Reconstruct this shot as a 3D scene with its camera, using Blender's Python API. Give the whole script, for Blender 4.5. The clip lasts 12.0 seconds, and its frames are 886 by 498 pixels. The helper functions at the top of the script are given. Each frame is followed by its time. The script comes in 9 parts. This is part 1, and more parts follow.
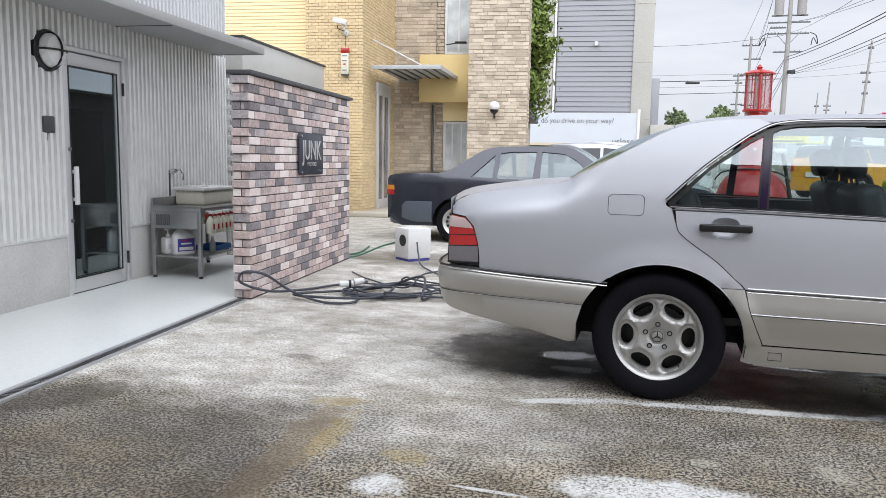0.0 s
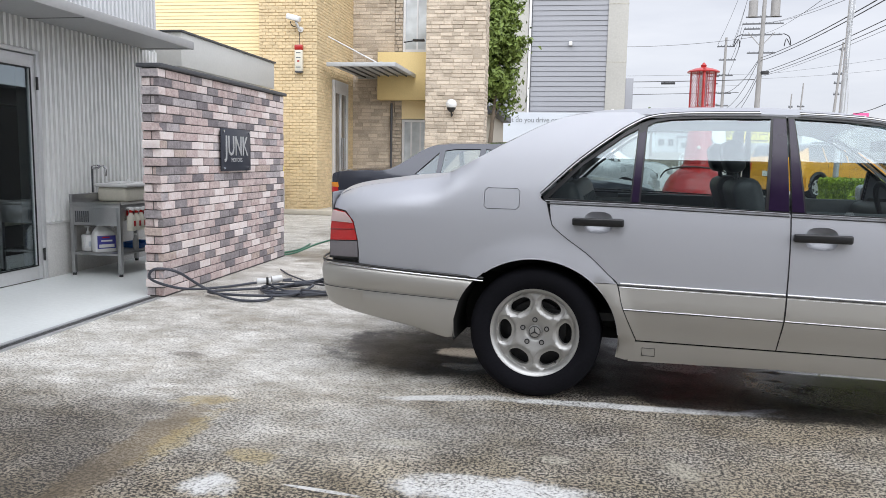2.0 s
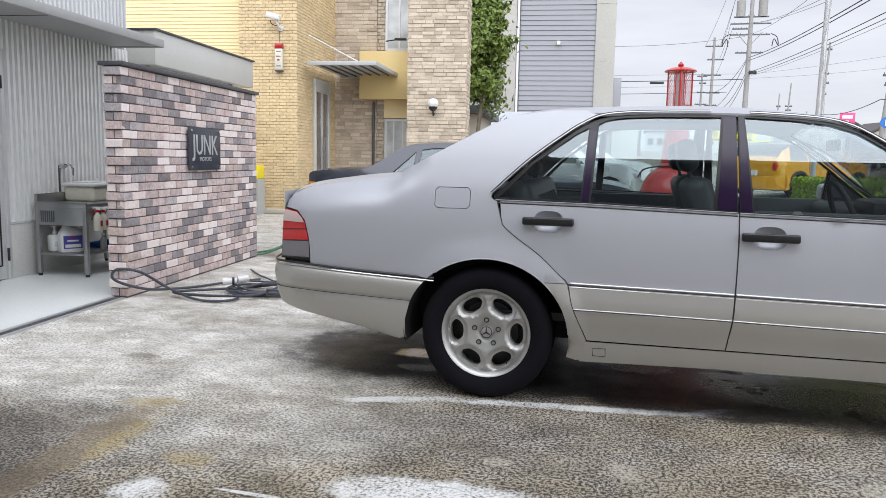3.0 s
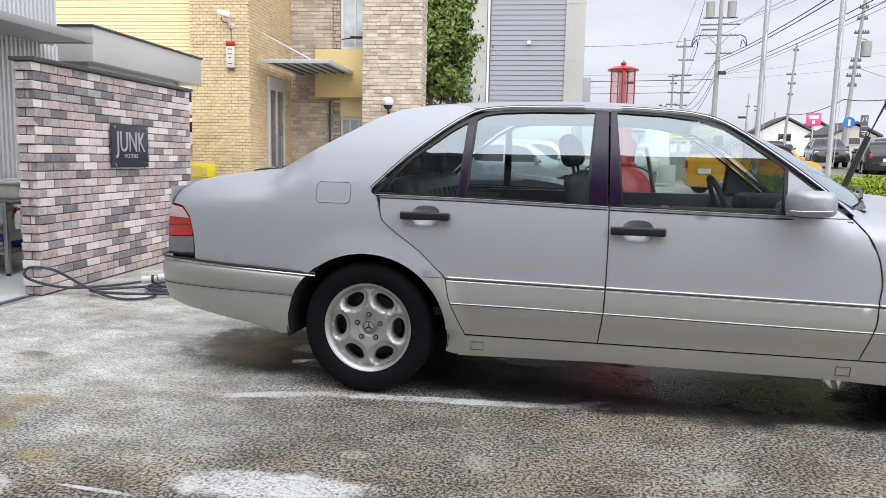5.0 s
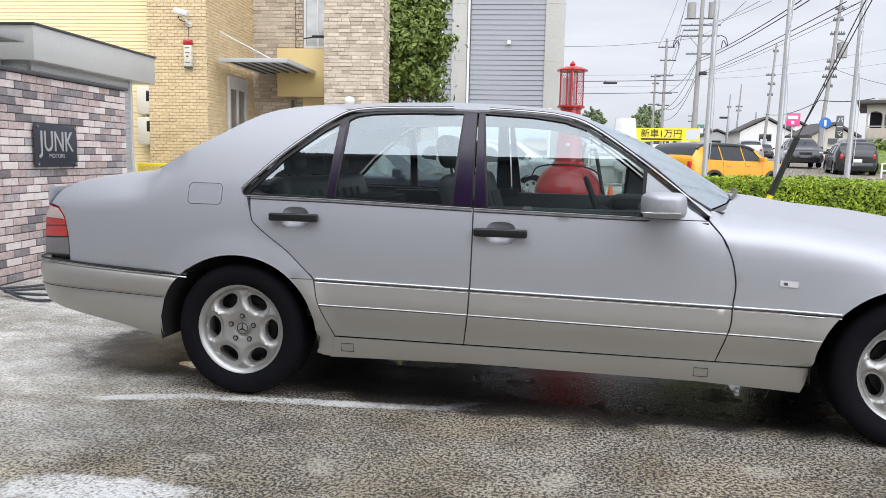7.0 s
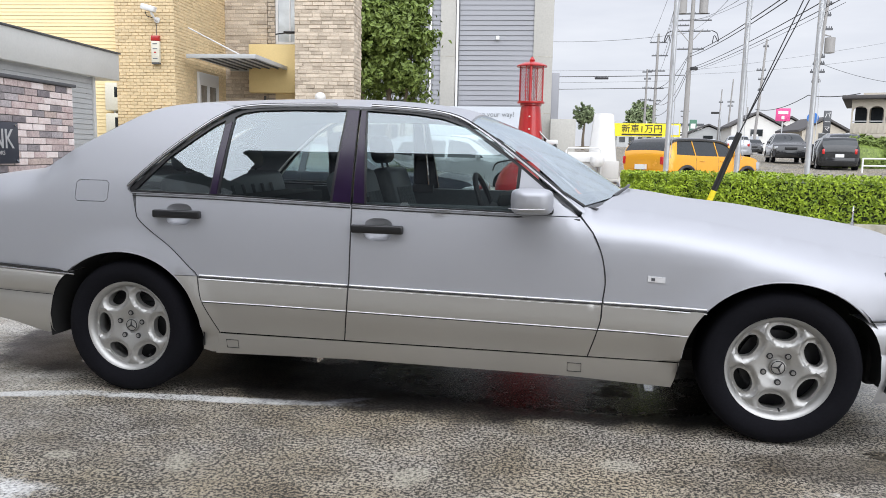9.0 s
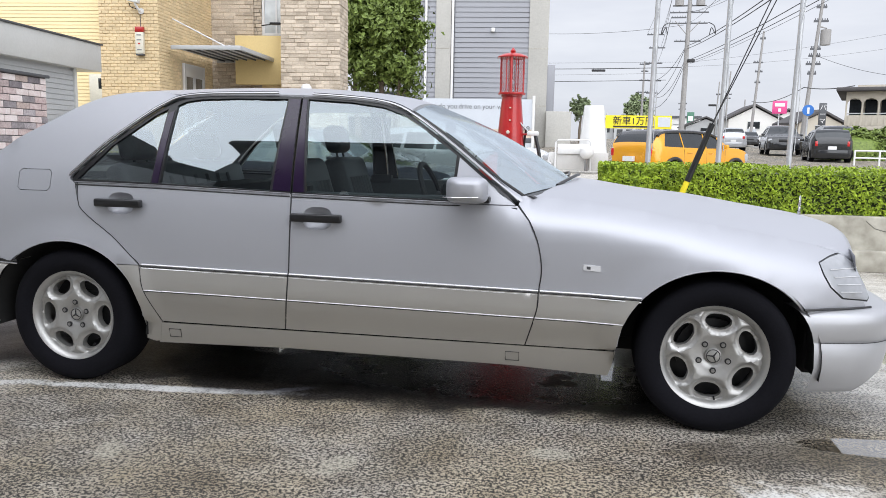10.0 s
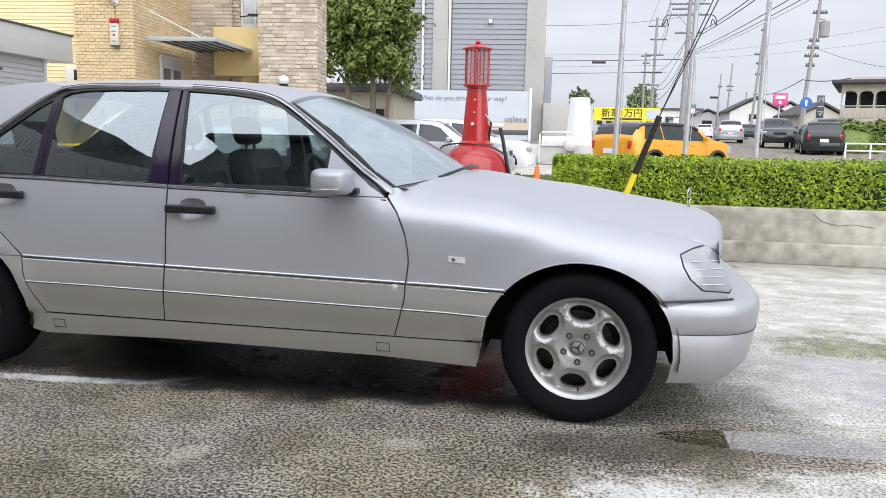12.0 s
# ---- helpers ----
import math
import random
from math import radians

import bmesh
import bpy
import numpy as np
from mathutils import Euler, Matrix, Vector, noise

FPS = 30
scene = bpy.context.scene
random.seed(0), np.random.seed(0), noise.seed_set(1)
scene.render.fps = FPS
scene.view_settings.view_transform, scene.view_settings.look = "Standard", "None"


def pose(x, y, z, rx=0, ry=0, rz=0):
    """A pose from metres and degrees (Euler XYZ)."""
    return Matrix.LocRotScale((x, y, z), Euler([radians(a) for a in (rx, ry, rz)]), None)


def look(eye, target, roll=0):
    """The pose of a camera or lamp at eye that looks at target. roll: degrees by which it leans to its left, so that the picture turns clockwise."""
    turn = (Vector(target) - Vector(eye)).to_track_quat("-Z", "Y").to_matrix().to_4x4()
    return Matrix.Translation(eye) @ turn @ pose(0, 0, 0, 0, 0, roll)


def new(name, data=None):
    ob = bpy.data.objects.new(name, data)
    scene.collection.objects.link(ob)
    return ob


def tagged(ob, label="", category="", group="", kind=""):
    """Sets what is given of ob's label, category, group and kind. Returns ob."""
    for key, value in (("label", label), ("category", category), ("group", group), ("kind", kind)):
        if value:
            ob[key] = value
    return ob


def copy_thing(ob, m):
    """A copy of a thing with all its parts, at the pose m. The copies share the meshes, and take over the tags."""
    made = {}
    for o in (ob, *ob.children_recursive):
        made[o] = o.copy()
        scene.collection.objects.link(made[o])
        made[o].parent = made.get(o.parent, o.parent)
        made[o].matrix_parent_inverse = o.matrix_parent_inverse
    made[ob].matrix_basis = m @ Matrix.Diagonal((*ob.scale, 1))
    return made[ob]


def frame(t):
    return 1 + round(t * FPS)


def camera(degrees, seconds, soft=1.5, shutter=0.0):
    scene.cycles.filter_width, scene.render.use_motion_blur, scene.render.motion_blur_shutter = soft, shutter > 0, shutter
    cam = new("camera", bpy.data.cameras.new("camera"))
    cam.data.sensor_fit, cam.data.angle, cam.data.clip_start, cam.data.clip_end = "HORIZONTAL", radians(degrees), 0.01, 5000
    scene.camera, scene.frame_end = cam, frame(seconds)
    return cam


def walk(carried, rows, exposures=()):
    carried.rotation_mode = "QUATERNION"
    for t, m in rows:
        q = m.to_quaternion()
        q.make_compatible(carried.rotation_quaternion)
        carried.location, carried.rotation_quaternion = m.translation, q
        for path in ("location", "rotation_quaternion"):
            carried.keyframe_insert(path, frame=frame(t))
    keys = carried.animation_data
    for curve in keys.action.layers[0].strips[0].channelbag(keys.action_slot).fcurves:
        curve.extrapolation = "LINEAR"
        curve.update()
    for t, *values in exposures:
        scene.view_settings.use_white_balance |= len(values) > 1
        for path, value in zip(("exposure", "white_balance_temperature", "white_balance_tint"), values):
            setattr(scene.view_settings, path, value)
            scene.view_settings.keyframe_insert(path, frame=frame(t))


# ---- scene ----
from mathutils.geometry import delaunay_2d_cdt

cam = camera(61.0, 12.0, soft=0.8)
PATH = [
    (0, (1.012, -0.069, 1.212), (0.477, 1.844, 0.974), 1.0),
    (0.5, (1.13, -0.017, 1.207), (0.612, 1.9, 0.97), 1.0),
    (1, (1.279, 0.022, 1.206), (0.774, 1.943, 0.968), 1.0),
    (1.5, (1.404, 0.063, 1.204), (0.908, 1.986, 0.966), 1.0),
    (2, (1.518, 0.137, 1.188), (1.03, 2.062, 0.95), 1.1),
    (2.5, (1.622, 0.186, 1.184), (1.143, 2.113, 0.946), 1.1),
    (3, (1.705, 0.221, 1.189), (1.24, 2.151, 0.95), 1.1),
    (5, (2.173, 0.313, 1.175), (1.767, 2.256, 0.936), 1.1),
    (5.5, (2.293, 0.352, 1.166), (1.898, 2.298, 0.927), 1.1),
    (6, (2.421, 0.38, 1.174), (2.034, 2.328, 0.934), 1.1),
    (6.5, (2.58, 0.412, 1.182), (2.202, 2.361, 0.942), 1.1),
    (7, (2.724, 0.434, 1.194), (2.351, 2.385, 0.954), 1.2),
    (9, (3.256, 0.521, 1.209), (2.894, 2.472, 0.958), 1.1),
    (9.5, (3.388, 0.519, 1.205), (3.027, 2.469, 0.945), 1.2),
    (10, (3.522, 0.572, 1.196), (3.164, 2.521, 0.926), 1.1),
    (10.5, (3.648, 0.624, 1.195), (3.292, 2.572, 0.918), 1.2),
    (11, (3.797, 0.65, 1.205), (3.441, 2.598, 0.923), 1.2),
    (11.5, (3.958, 0.65, 1.212), (3.598, 2.597, 0.927), 1.2),
    (12, (4.108, 0.668, 1.207), (3.74, 2.613, 0.916), 1.2),
]
walk(cam, [(t, look(eye, target, roll)) for t, eye, target, roll in PATH], ((0, 0.05), (6, 0.05), (12, 0.0)))

# world and sun: a bright, thinly overcast sky
SUN_AZ, SUN_EL = radians(165), radians(38)
world = bpy.data.worlds.new("overcast_sky")
scene.world = world
world.use_nodes = True
wn, wl = world.node_tree.nodes, world.node_tree.links
wn.clear()
w_out = wn.new("ShaderNodeOutputWorld")
w_bg = wn.new("ShaderNodeBackground")
w_sky = wn.new("ShaderNodeTexSky")
w_sky.sky_type = "NISHITA"
w_sky.sun_disc = False
w_sky.sun_elevation, w_sky.sun_rotation = SUN_EL, SUN_AZ
w_coord = wn.new("ShaderNodeTexCoord")
w_map = wn.new("ShaderNodeMapping")
w_map.inputs["Scale"].default_value = (1.0, 1.0, 5.0)
w_noise = wn.new("ShaderNodeTexNoise")
w_noise.inputs["Scale"].default_value = 2.2
w_noise.inputs["Detail"].default_value = 6.0
w_noise.inputs["Roughness"].default_value = 0.55
w_ramp = wn.new("ShaderNodeValToRGB")
w_ramp.color_ramp.elements[0].position, w_ramp.color_ramp.elements[0].color = 0.32, (6.8, 7.1, 8.1, 1)
w_ramp.color_ramp.elements[1].position, w_ramp.color_ramp.elements[1].color = 0.68, (9.2, 9.4, 10.1, 1)
w_mix = wn.new("ShaderNodeMixRGB")
w_mix.inputs[0].default_value = 0.9
wl.new(w_coord.outputs["Generated"], w_map.inputs["Vector"])
wl.new(w_map.outputs[0], w_noise.inputs["Vector"])
wl.new(w_noise.outputs["Fac"], w_ramp.inputs[0])
wl.new(w_sky.outputs[0], w_mix.inputs[1])
wl.new(w_ramp.outputs[0], w_mix.inputs[2])
w_sep = wn.new("ShaderNodeSeparateXYZ")
wl.new(w_coord.outputs["Generated"], w_sep.inputs[0])
w_up = wn.new("ShaderNodeMapRange")
w_up.inputs["From Min"].default_value, w_up.inputs["From Max"].default_value = 0.22, 0.95
w_up.inputs["To Min"].default_value, w_up.inputs["To Max"].default_value = 0.98, 1.88
wl.new(w_sep.outputs["Z"], w_up.inputs["Value"])
w_mul = wn.new("ShaderNodeVectorMath")
w_mul.operation = "SCALE"
wl.new(w_mix.outputs[0], w_mul.inputs[0])
wl.new(w_up.outputs[0], w_mul.inputs["Scale"])
wl.new(w_mul.outputs[0], w_bg.inputs["Color"])
w_bg.inputs["Strength"].default_value = 0.1
wl.new(w_bg.outputs[0], w_out.inputs["Surface"])

sun_data = bpy.data.lights.new("sun", "SUN")
sun_data.energy, sun_data.angle, sun_data.color = 4.3, radians(98), (0.93, 0.955, 1.0)
sun = new("sun", sun_data)
sun_way = Vector((math.sin(SUN_AZ) * math.cos(SUN_EL), math.cos(SUN_AZ) * math.cos(SUN_EL), math.sin(SUN_EL)))
sun.matrix_basis = look(sun_way * 60, (0, 0, 0))


# ---- materials ----
def mat(name, base, rough=0.6, metal=0.0, vary=0.12, fine=60.0, broad=1.5, bump=0.0, coat=0.0, tint=None, per_piece=0.0, spec=0.5, rough_vary=0.08, island=False):
    """A surface with fine grain and broad wear; per_piece: how much each object differs in value."""
    m = bpy.data.materials.new(name)
    m.use_nodes = True
    n, l = m.node_tree.nodes, m.node_tree.links
    b = n["Principled BSDF"]
    co = n.new("ShaderNodeTexCoord")
    n1 = n.new("ShaderNodeTexNoise")
    n1.inputs["Scale"].default_value, n1.inputs["Detail"].default_value = fine, 3.0
    n2 = n.new("ShaderNodeTexNoise")
    n2.inputs["Scale"].default_value, n2.inputs["Detail"].default_value = broad, 5.0
    geo = n.new("ShaderNodeNewGeometry")
    l.new(geo.outputs["Position"], n1.inputs["Vector"])
    l.new(geo.outputs["Position"], n2.inputs["Vector"])
    add = n.new("ShaderNodeMath")
    add.operation = "ADD"
    l.new(n1.outputs["Fac"], add.inputs[0])
    l.new(n2.outputs["Fac"], add.inputs[1])
    fac = add.outputs[0]
    if per_piece:
        info = n.new("ShaderNodeObjectInfo")
        mul = n.new("ShaderNodeMath")
        mul.operation = "MULTIPLY_ADD"
        mul.inputs[1].default_value, mul.inputs[2].default_value = per_piece, -per_piece / 2
        l.new(geo.outputs["Random Per Island"] if island else info.outputs["Random"], mul.inputs[0])
        add2 = n.new("ShaderNodeMath")
        add2.operation = "ADD"
        l.new(fac, add2.inputs[0])
        l.new(mul.outputs[0], add2.inputs[1])
        fac = add2.outputs[0]
    mp = n.new("ShaderNodeMapRange")
    mp.inputs["From Min"].default_value, mp.inputs["From Max"].default_value = 0.6, 1.4
    l.new(fac, mp.inputs["Value"])
    mix = n.new("ShaderNodeMixRGB")
    lo = [c * (1 - vary) for c in base]
    hi = [min(0.95, c * (1 + vary)) for c in (tint or base)]
    mix.inputs[1].default_value, mix.inputs[2].default_value = (*lo, 1), (*hi, 1)
    l.new(mp.outputs[0], mix.inputs[0])
    l.new(mix.outputs[0], b.inputs["Base Color"])
    rr = n.new("ShaderNodeMapRange")
    rr.inputs["To Min"].default_value, rr.inputs["To Max"].default_value = max(0.02, rough - rough_vary), min(1, rough + rough_vary)
    l.new(n2.outputs["Fac"], rr.inputs["Value"])
    l.new(rr.outputs[0], b.inputs["Roughness"])
    b.inputs["Metallic"].default_value = metal
    b.inputs["Coat Weight"].default_value = coat
    b.inputs["Coat Roughness"].default_value = 0.06
    b.inputs["Specular IOR Level"].default_value = spec
    if bump:
        bp = n.new("ShaderNodeBump")
        bp.inputs["Strength"].default_value, bp.inputs["Distance"].default_value = 0.6, bump
        l.new(n1.outputs["Fac"], bp.inputs["Height"])
        l.new(bp.outputs[0], b.inputs["Normal"])
    return m


def glass_mat(name, tint=(0.9, 0.95, 0.93), through_amount=0.9, rough=0.0, front=0.08, edge=0.95):
    """A thin pane: clear straight on, mirroring more at a slant."""
    m = bpy.data.materials.new(name)
    m.use_nodes = True
    n, l = m.node_tree.nodes, m.node_tree.links
    n.clear()
    out = n.new("ShaderNodeOutputMaterial")
    tr, gl, mix, fr = n.new("ShaderNodeBsdfTransparent"), n.new("ShaderNodeBsdfGlossy"), n.new("ShaderNodeMixShader"), n.new("ShaderNodeLayerWeight")
    tr.inputs[0].default_value = (*[c * through_amount for c in tint], 1)
    gl.inputs["Roughness"].default_value = rough
    gl.inputs["Color"].default_value = (0.86, 0.95, 1.0, 1)
    fr.inputs["Blend"].default_value = 0.5
    pw = n.new("ShaderNodeMath")
    pw.operation = "POWER"
    pw.inputs[1].default_value = 2.2
    l.new(fr.outputs["Facing"], pw.inputs[0])
    rg = n.new("ShaderNodeMapRange")
    rg.inputs["To Min"].default_value, rg.inputs["To Max"].default_value = front, edge
    l.new(pw.outputs[0], rg.inputs["Value"])
    l.new(rg.outputs[0], mix.inputs[0])
    l.new(tr.outputs[0], mix.inputs[1])
    l.new(gl.outputs[0], mix.inputs[2])
    l.new(mix.outputs[0], out.inputs["Surface"])
    return m


M = {}
M["silver"] = mat("silver_paint", (0.445, 0.452, 0.482), 0.46, 0.5, 0.03, 400, 1.2, coat=0.05, rough_vary=0.03)
M["greige"] = mat("greige_cladding_paint", (0.435, 0.42, 0.39), 0.4, 0.52, 0.03, 300, 2, coat=0.05, rough_vary=0.03)
M["bumper_silver"] = mat("satin_silver_bumper_paint", (0.45, 0.453, 0.467), 0.44, 0.5, 0.03, 300, 2, coat=0.05, rough_vary=0.03)
M["black_trim"] = mat("black_trim", (0.012, 0.012, 0.013), 0.35, 0, 0.2, 80, 4)
M["pillar_film"] = mat("purple_black_pillar_film", (0.015, 0.006, 0.026), 0.2, 0, 0.3, 6, 3)
M["trim_chrome"] = mat("dulled_chrome_trim", (0.36, 0.36, 0.37), 0.28, 1, 0.04, 40, 4)
M["belt_grey"] = mat("dull_belt_trim", (0.22, 0.22, 0.23), 0.4, 0.6, 0.05, 40, 4)
M["chrome"] = mat("chrome", (0.6, 0.6, 0.62), 0.15, 1, 0.04, 40, 4)
M["rubber"] = mat("tyre_rubber", (0.007, 0.007, 0.0095), 0.85, 0, 0.25, 90, 6, bump=0.001, spec=0.12)
M["alloy"] = mat("alloy_wheel", (0.46, 0.455, 0.44), 0.42, 0.75, 0.06, 80, 8)
M["alloy_dark"] = mat("wheel_inside", (0.03, 0.03, 0.032), 0.6, 0.2, 0.2, 60, 5)
M["underbody"] = mat("underbody", (0.012, 0.012, 0.012), 0.9, 0, 0.2, 30, 4)
M["red_lens"] = mat("red_lens", (0.48, 0.012, 0.012), 0.12, 0, 0.08, 120, 5, coat=0.6)
M["smoke_lens"] = mat("smoke_lens", (0.17, 0.155, 0.165), 0.12, 0, 0.1, 120, 5, coat=0.6)
M["pink_lens"] = mat("pale_pink_lens", (0.52, 0.40, 0.385), 0.12, 0, 0.1, 120, 5, coat=0.6)
M["amber_lens"] = mat("amber_lens", (0.7, 0.25, 0.02), 0.15, 0, 0.08, 120, 5, coat=0.6)
M["clear_lens"] = mat("clear_lens", (0.36, 0.37, 0.385), 0.2, 0.15, 0.12, 30, 9, coat=0.8)
M["leather"] = mat("dark_leather", (0.055, 0.062, 0.066), 0.45, 0, 0.2, 60, 3, spec=0.4)
M["interior"] = mat("dark_interior_plastic", (0.016, 0.017, 0.018), 0.6, 0, 0.2, 60, 3)
M["car_glass"] = glass_mat("filmed_car_glass", (0.82, 0.92, 0.91), 0.86, 0.0, 0.155, 0.95)
M["pale_glass"] = glass_mat("clear_side_window", (0.8, 0.86, 0.84), 0.72, 0.0, 0.1, 0.95)
M["screen_glass"] = glass_mat("windscreen_glass", (0.85, 0.9, 0.9), 0.6, 0.12, 0.36, 0.97)
M["bright_line"] = mat("bright_moulding", (0.78, 0.78, 0.79), 0.25, 0.25, 0.04, 40, 4)
# opaque pane, the sky's reflection is put into its pale base colour
M["pale_pane"] = mat("pane_painted_with_sky", (0.56, 0.6, 0.62), 0.06, 0, 0.35, 3, 1.2)
# opaque pane, mottled brown colour stands in for its reflections
M["door_pane"] = mat("pane_painted_with_dim_reflection", (0.2, 0.18, 0.15), 0.06, 0, 0.5, 5, 1.6)
M["pane_glass"] = glass_mat("pane_glass", (0.8, 0.85, 0.84), 0.8, 0.0, 0.14)
M["steel"] = mat("brushed_steel", (0.36, 0.36, 0.36), 0.3, 0.85, 0.12, 90, 4)
M["aluminium"] = mat("aluminium_door", (0.66, 0.66, 0.66), 0.42, 0.35, 0.06, 60, 3)
M["corrugated"] = mat("grey_corrugated_steel", (0.8, 0.8, 0.785), 0.45, 0.1, 0.07, 12, 1.2)
M["corrugated_white"] = mat("white_corrugated_steel", (0.70, 0.71, 0.72), 0.45, 0.05, 0.05, 12, 1.2)
M["soffit"] = mat("grey_sheet_soffit", (0.42, 0.42, 0.42), 0.5, 0.1, 0.06, 20, 1)
M["concrete"] = mat("concrete", (0.56, 0.55, 0.53), 0.85, 0, 0.16, 60, 2.2, bump=0.002)
M["concrete_weathered"] = mat("weathered_concrete", (0.23, 0.21, 0.16), 0.9, 0, 0.25, 7, 0.8, bump=0.005, tint=(0.47, 0.45, 0.39))
M["painted_floor"] = mat("painted_concrete_floor", (0.72, 0.745, 0.73), 0.36, 0, 0.07, 40, 0.9, rough_vary=0.15)


def brick_mat(name, island):
    """Bricks in a handful of burnt shades, with grain and a few stains."""
    m = mat(name, (0.46, 0.46, 0.46), 0.85, 0, 0.5, 55, 14, bump=0.006)
    n, l = m.node_tree.nodes, m.node_tree.links
    b = n["Principled BSDF"]
    src = n.new("ShaderNodeNewGeometry").outputs["Random Per Island"] if island else n.new("ShaderNodeObjectInfo").outputs["Random"]
    ramp = n.new("ShaderNodeValToRGB")
    ramp.color_ramp.interpolation = "CONSTANT"
    shades = ((0.0, (0.58, 0.47, 0.45)), (0.17, (0.73, 0.635, 0.61)), (0.33, (0.30, 0.27, 0.275)), (0.45, (0.50, 0.405, 0.39)), (0.58, (0.80, 0.715, 0.69)), (0.70, (0.23, 0.205, 0.215)), (0.78, (0.56, 0.45, 0.425)), (0.88, (0.46, 0.415, 0.42)), (0.955, (0.52, 0.42, 0.375)))
    while len(ramp.color_ramp.elements) < len(shades):
        ramp.color_ramp.elements.new(0.5)
    for e, (p, c) in zip(ramp.color_ramp.elements, shades):
        e.position, e.color = p, (*c, 1)
    l.new(src, ramp.inputs[0])
    mul = n.new("ShaderNodeMixRGB")
    mul.blend_type = "OVERLAY"
    mul.inputs[0].default_value = 0.75
    old = b.inputs["Base Color"].links[0].from_socket
    l.new(ramp.outputs[0], mul.inputs[1])
    l.new(old, mul.inputs[2])
    l.new(mul.outputs[0], b.inputs["Base Color"])
    return m


M["brick"] = brick_mat("pink_grey_brick", False)
M["brick_rest"] = brick_mat("pink_grey_brick_joined", True)
M["rear_wall"] = mat("dark_sheet", (0.075, 0.075, 0.08), 0.6, 0, 0.1, 20, 1.0)
M["mortar"] = mat("mortar", (0.10, 0.093, 0.09), 0.95, 0, 0.15, 80, 4, bump=0.002)
M["coping"] = mat("dark_grey_coping", (0.085, 0.088, 0.095), 0.5, 0.2, 0.15, 60, 3)
M["sign_black"] = mat("charcoal_sign_plate", (0.03, 0.034, 0.048), 0.4, 0, 0.15, 80, 6)
M["letter"] = mat("silver_letters", (0.55, 0.55, 0.55), 0.4, 0.5, 0.05, 60, 6)
M["white_plastic"] = mat("white_plastic", (0.70, 0.70, 0.69), 0.45, 0, 0.06, 30, 3)
M["ivory_plastic"] = mat("ivory_plastic", (0.66, 0.63, 0.53), 0.5, 0, 0.08, 30, 3)
M["shed_white"] = mat("shed_sheet_white", (0.56, 0.56, 0.535), 0.5, 0.05, 0.06, 25, 1.2)
M["shed_grey"] = mat("shed_sheet_grey", (0.42, 0.43, 0.43), 0.5, 0.05, 0.08, 25, 1.2)
M["yellow_siding"] = mat("cream_yellow_siding", (0.82, 0.67, 0.38), 0.6, 0, 0.05, 30, 1.0)
M["tan_tile"] = mat("tan_brick_tile", (0.66, 0.52, 0.315), 0.7, 0, 0.14, 30, 1.3, bump=0.002, per_piece=0.5, island=True)
M["tan_joint"] = mat("tan_joint", (0.56, 0.45, 0.29), 0.9, 0, 0.12, 60, 2)
M["buff_stone"] = mat("buff_split_brick", (0.47, 0.395, 0.31), 0.9, 0, 0.2, 40, 3, bump=0.006, tint=(0.54, 0.465, 0.375), per_piece=0.7, island=True)
M["stone_joint"] = mat("stone_joint", (0.43, 0.365, 0.285), 0.95, 0, 0.15, 60, 3)
M["mustard_render"] = mat("mustard_render", (0.66, 0.51, 0.24), 0.8, 0, 0.09, 40, 1.2, bump=0.002)
M["grey_siding"] = mat("grey_lap_siding", (0.26, 0.265, 0.285), 0.6, 0, 0.05, 20, 0.6)
M["pale_concrete"] = mat("pale_concrete", (0.40, 0.39, 0.36), 0.85, 0, 0.12, 8, 0.4, bump=0.003)
M["red_paint"] = mat("red_enamel", (0.40, 0.012, 0.012), 0.3, 0, 0.12, 30, 3, coat=0.4)
M["navy_paint"] = mat("dark_blue_black_paint", (0.03, 0.033, 0.046), 0.22, 0.3, 0.1, 300, 2, coat=0.6)
M["navy_clad"] = mat("slate_cladding", (0.10, 0.115, 0.14), 0.4, 0.2, 0.06, 200, 2)
M["white_paint"] = mat("white_car_paint", (0.72, 0.73, 0.75), 0.22, 0.0, 0.03, 200, 2, coat=0.6)
M["silver_far"] = mat("silver_car_paint", (0.42, 0.43, 0.45), 0.3, 0.5, 0.03, 200, 2, coat=0.5)
M["black_paint"] = mat("black_car_paint", (0.015, 0.016, 0.018), 0.2, 0.2, 0.1, 200, 2, coat=0.6)
M["yellow_paint"] = mat("amber_yellow_car_paint", (0.72, 0.33, 0.015), 0.25, 0.1, 0.04, 200, 2, coat=0.6)
M["dark_glass"] = mat("dark_car_window", (0.02, 0.024, 0.027), 0.06, 0, 0.2, 8, 2)
M["hose_dark"] = mat("dark_hose", (0.05, 0.055, 0.07), 0.5, 0, 0.2, 60, 6)
M["hose_green"] = mat("green_hose", (0.05, 0.16, 0.10), 0.5, 0, 0.15, 60, 6)
M["blue_print"] = mat("blue_print", (0.06, 0.06, 0.30), 0.5, 0, 0.1, 60, 6)
M["orange_plastic"] = mat("orange_plastic", (0.75, 0.14, 0.02), 0.5, 0, 0.08, 40, 4)
M["banner"] = mat("pale_banner_sheet", (0.50, 0.53, 0.57), 0.6, 0, 0.05, 10, 0.7)
M["banner_sand"] = mat("sandy_banner_print", (0.55, 0.46, 0.36), 0.6, 0, 0.08, 10, 0.7)
M["banner_text"] = mat("grey_print", (0.16, 0.17, 0.18), 0.6, 0, 0.05, 10, 2)
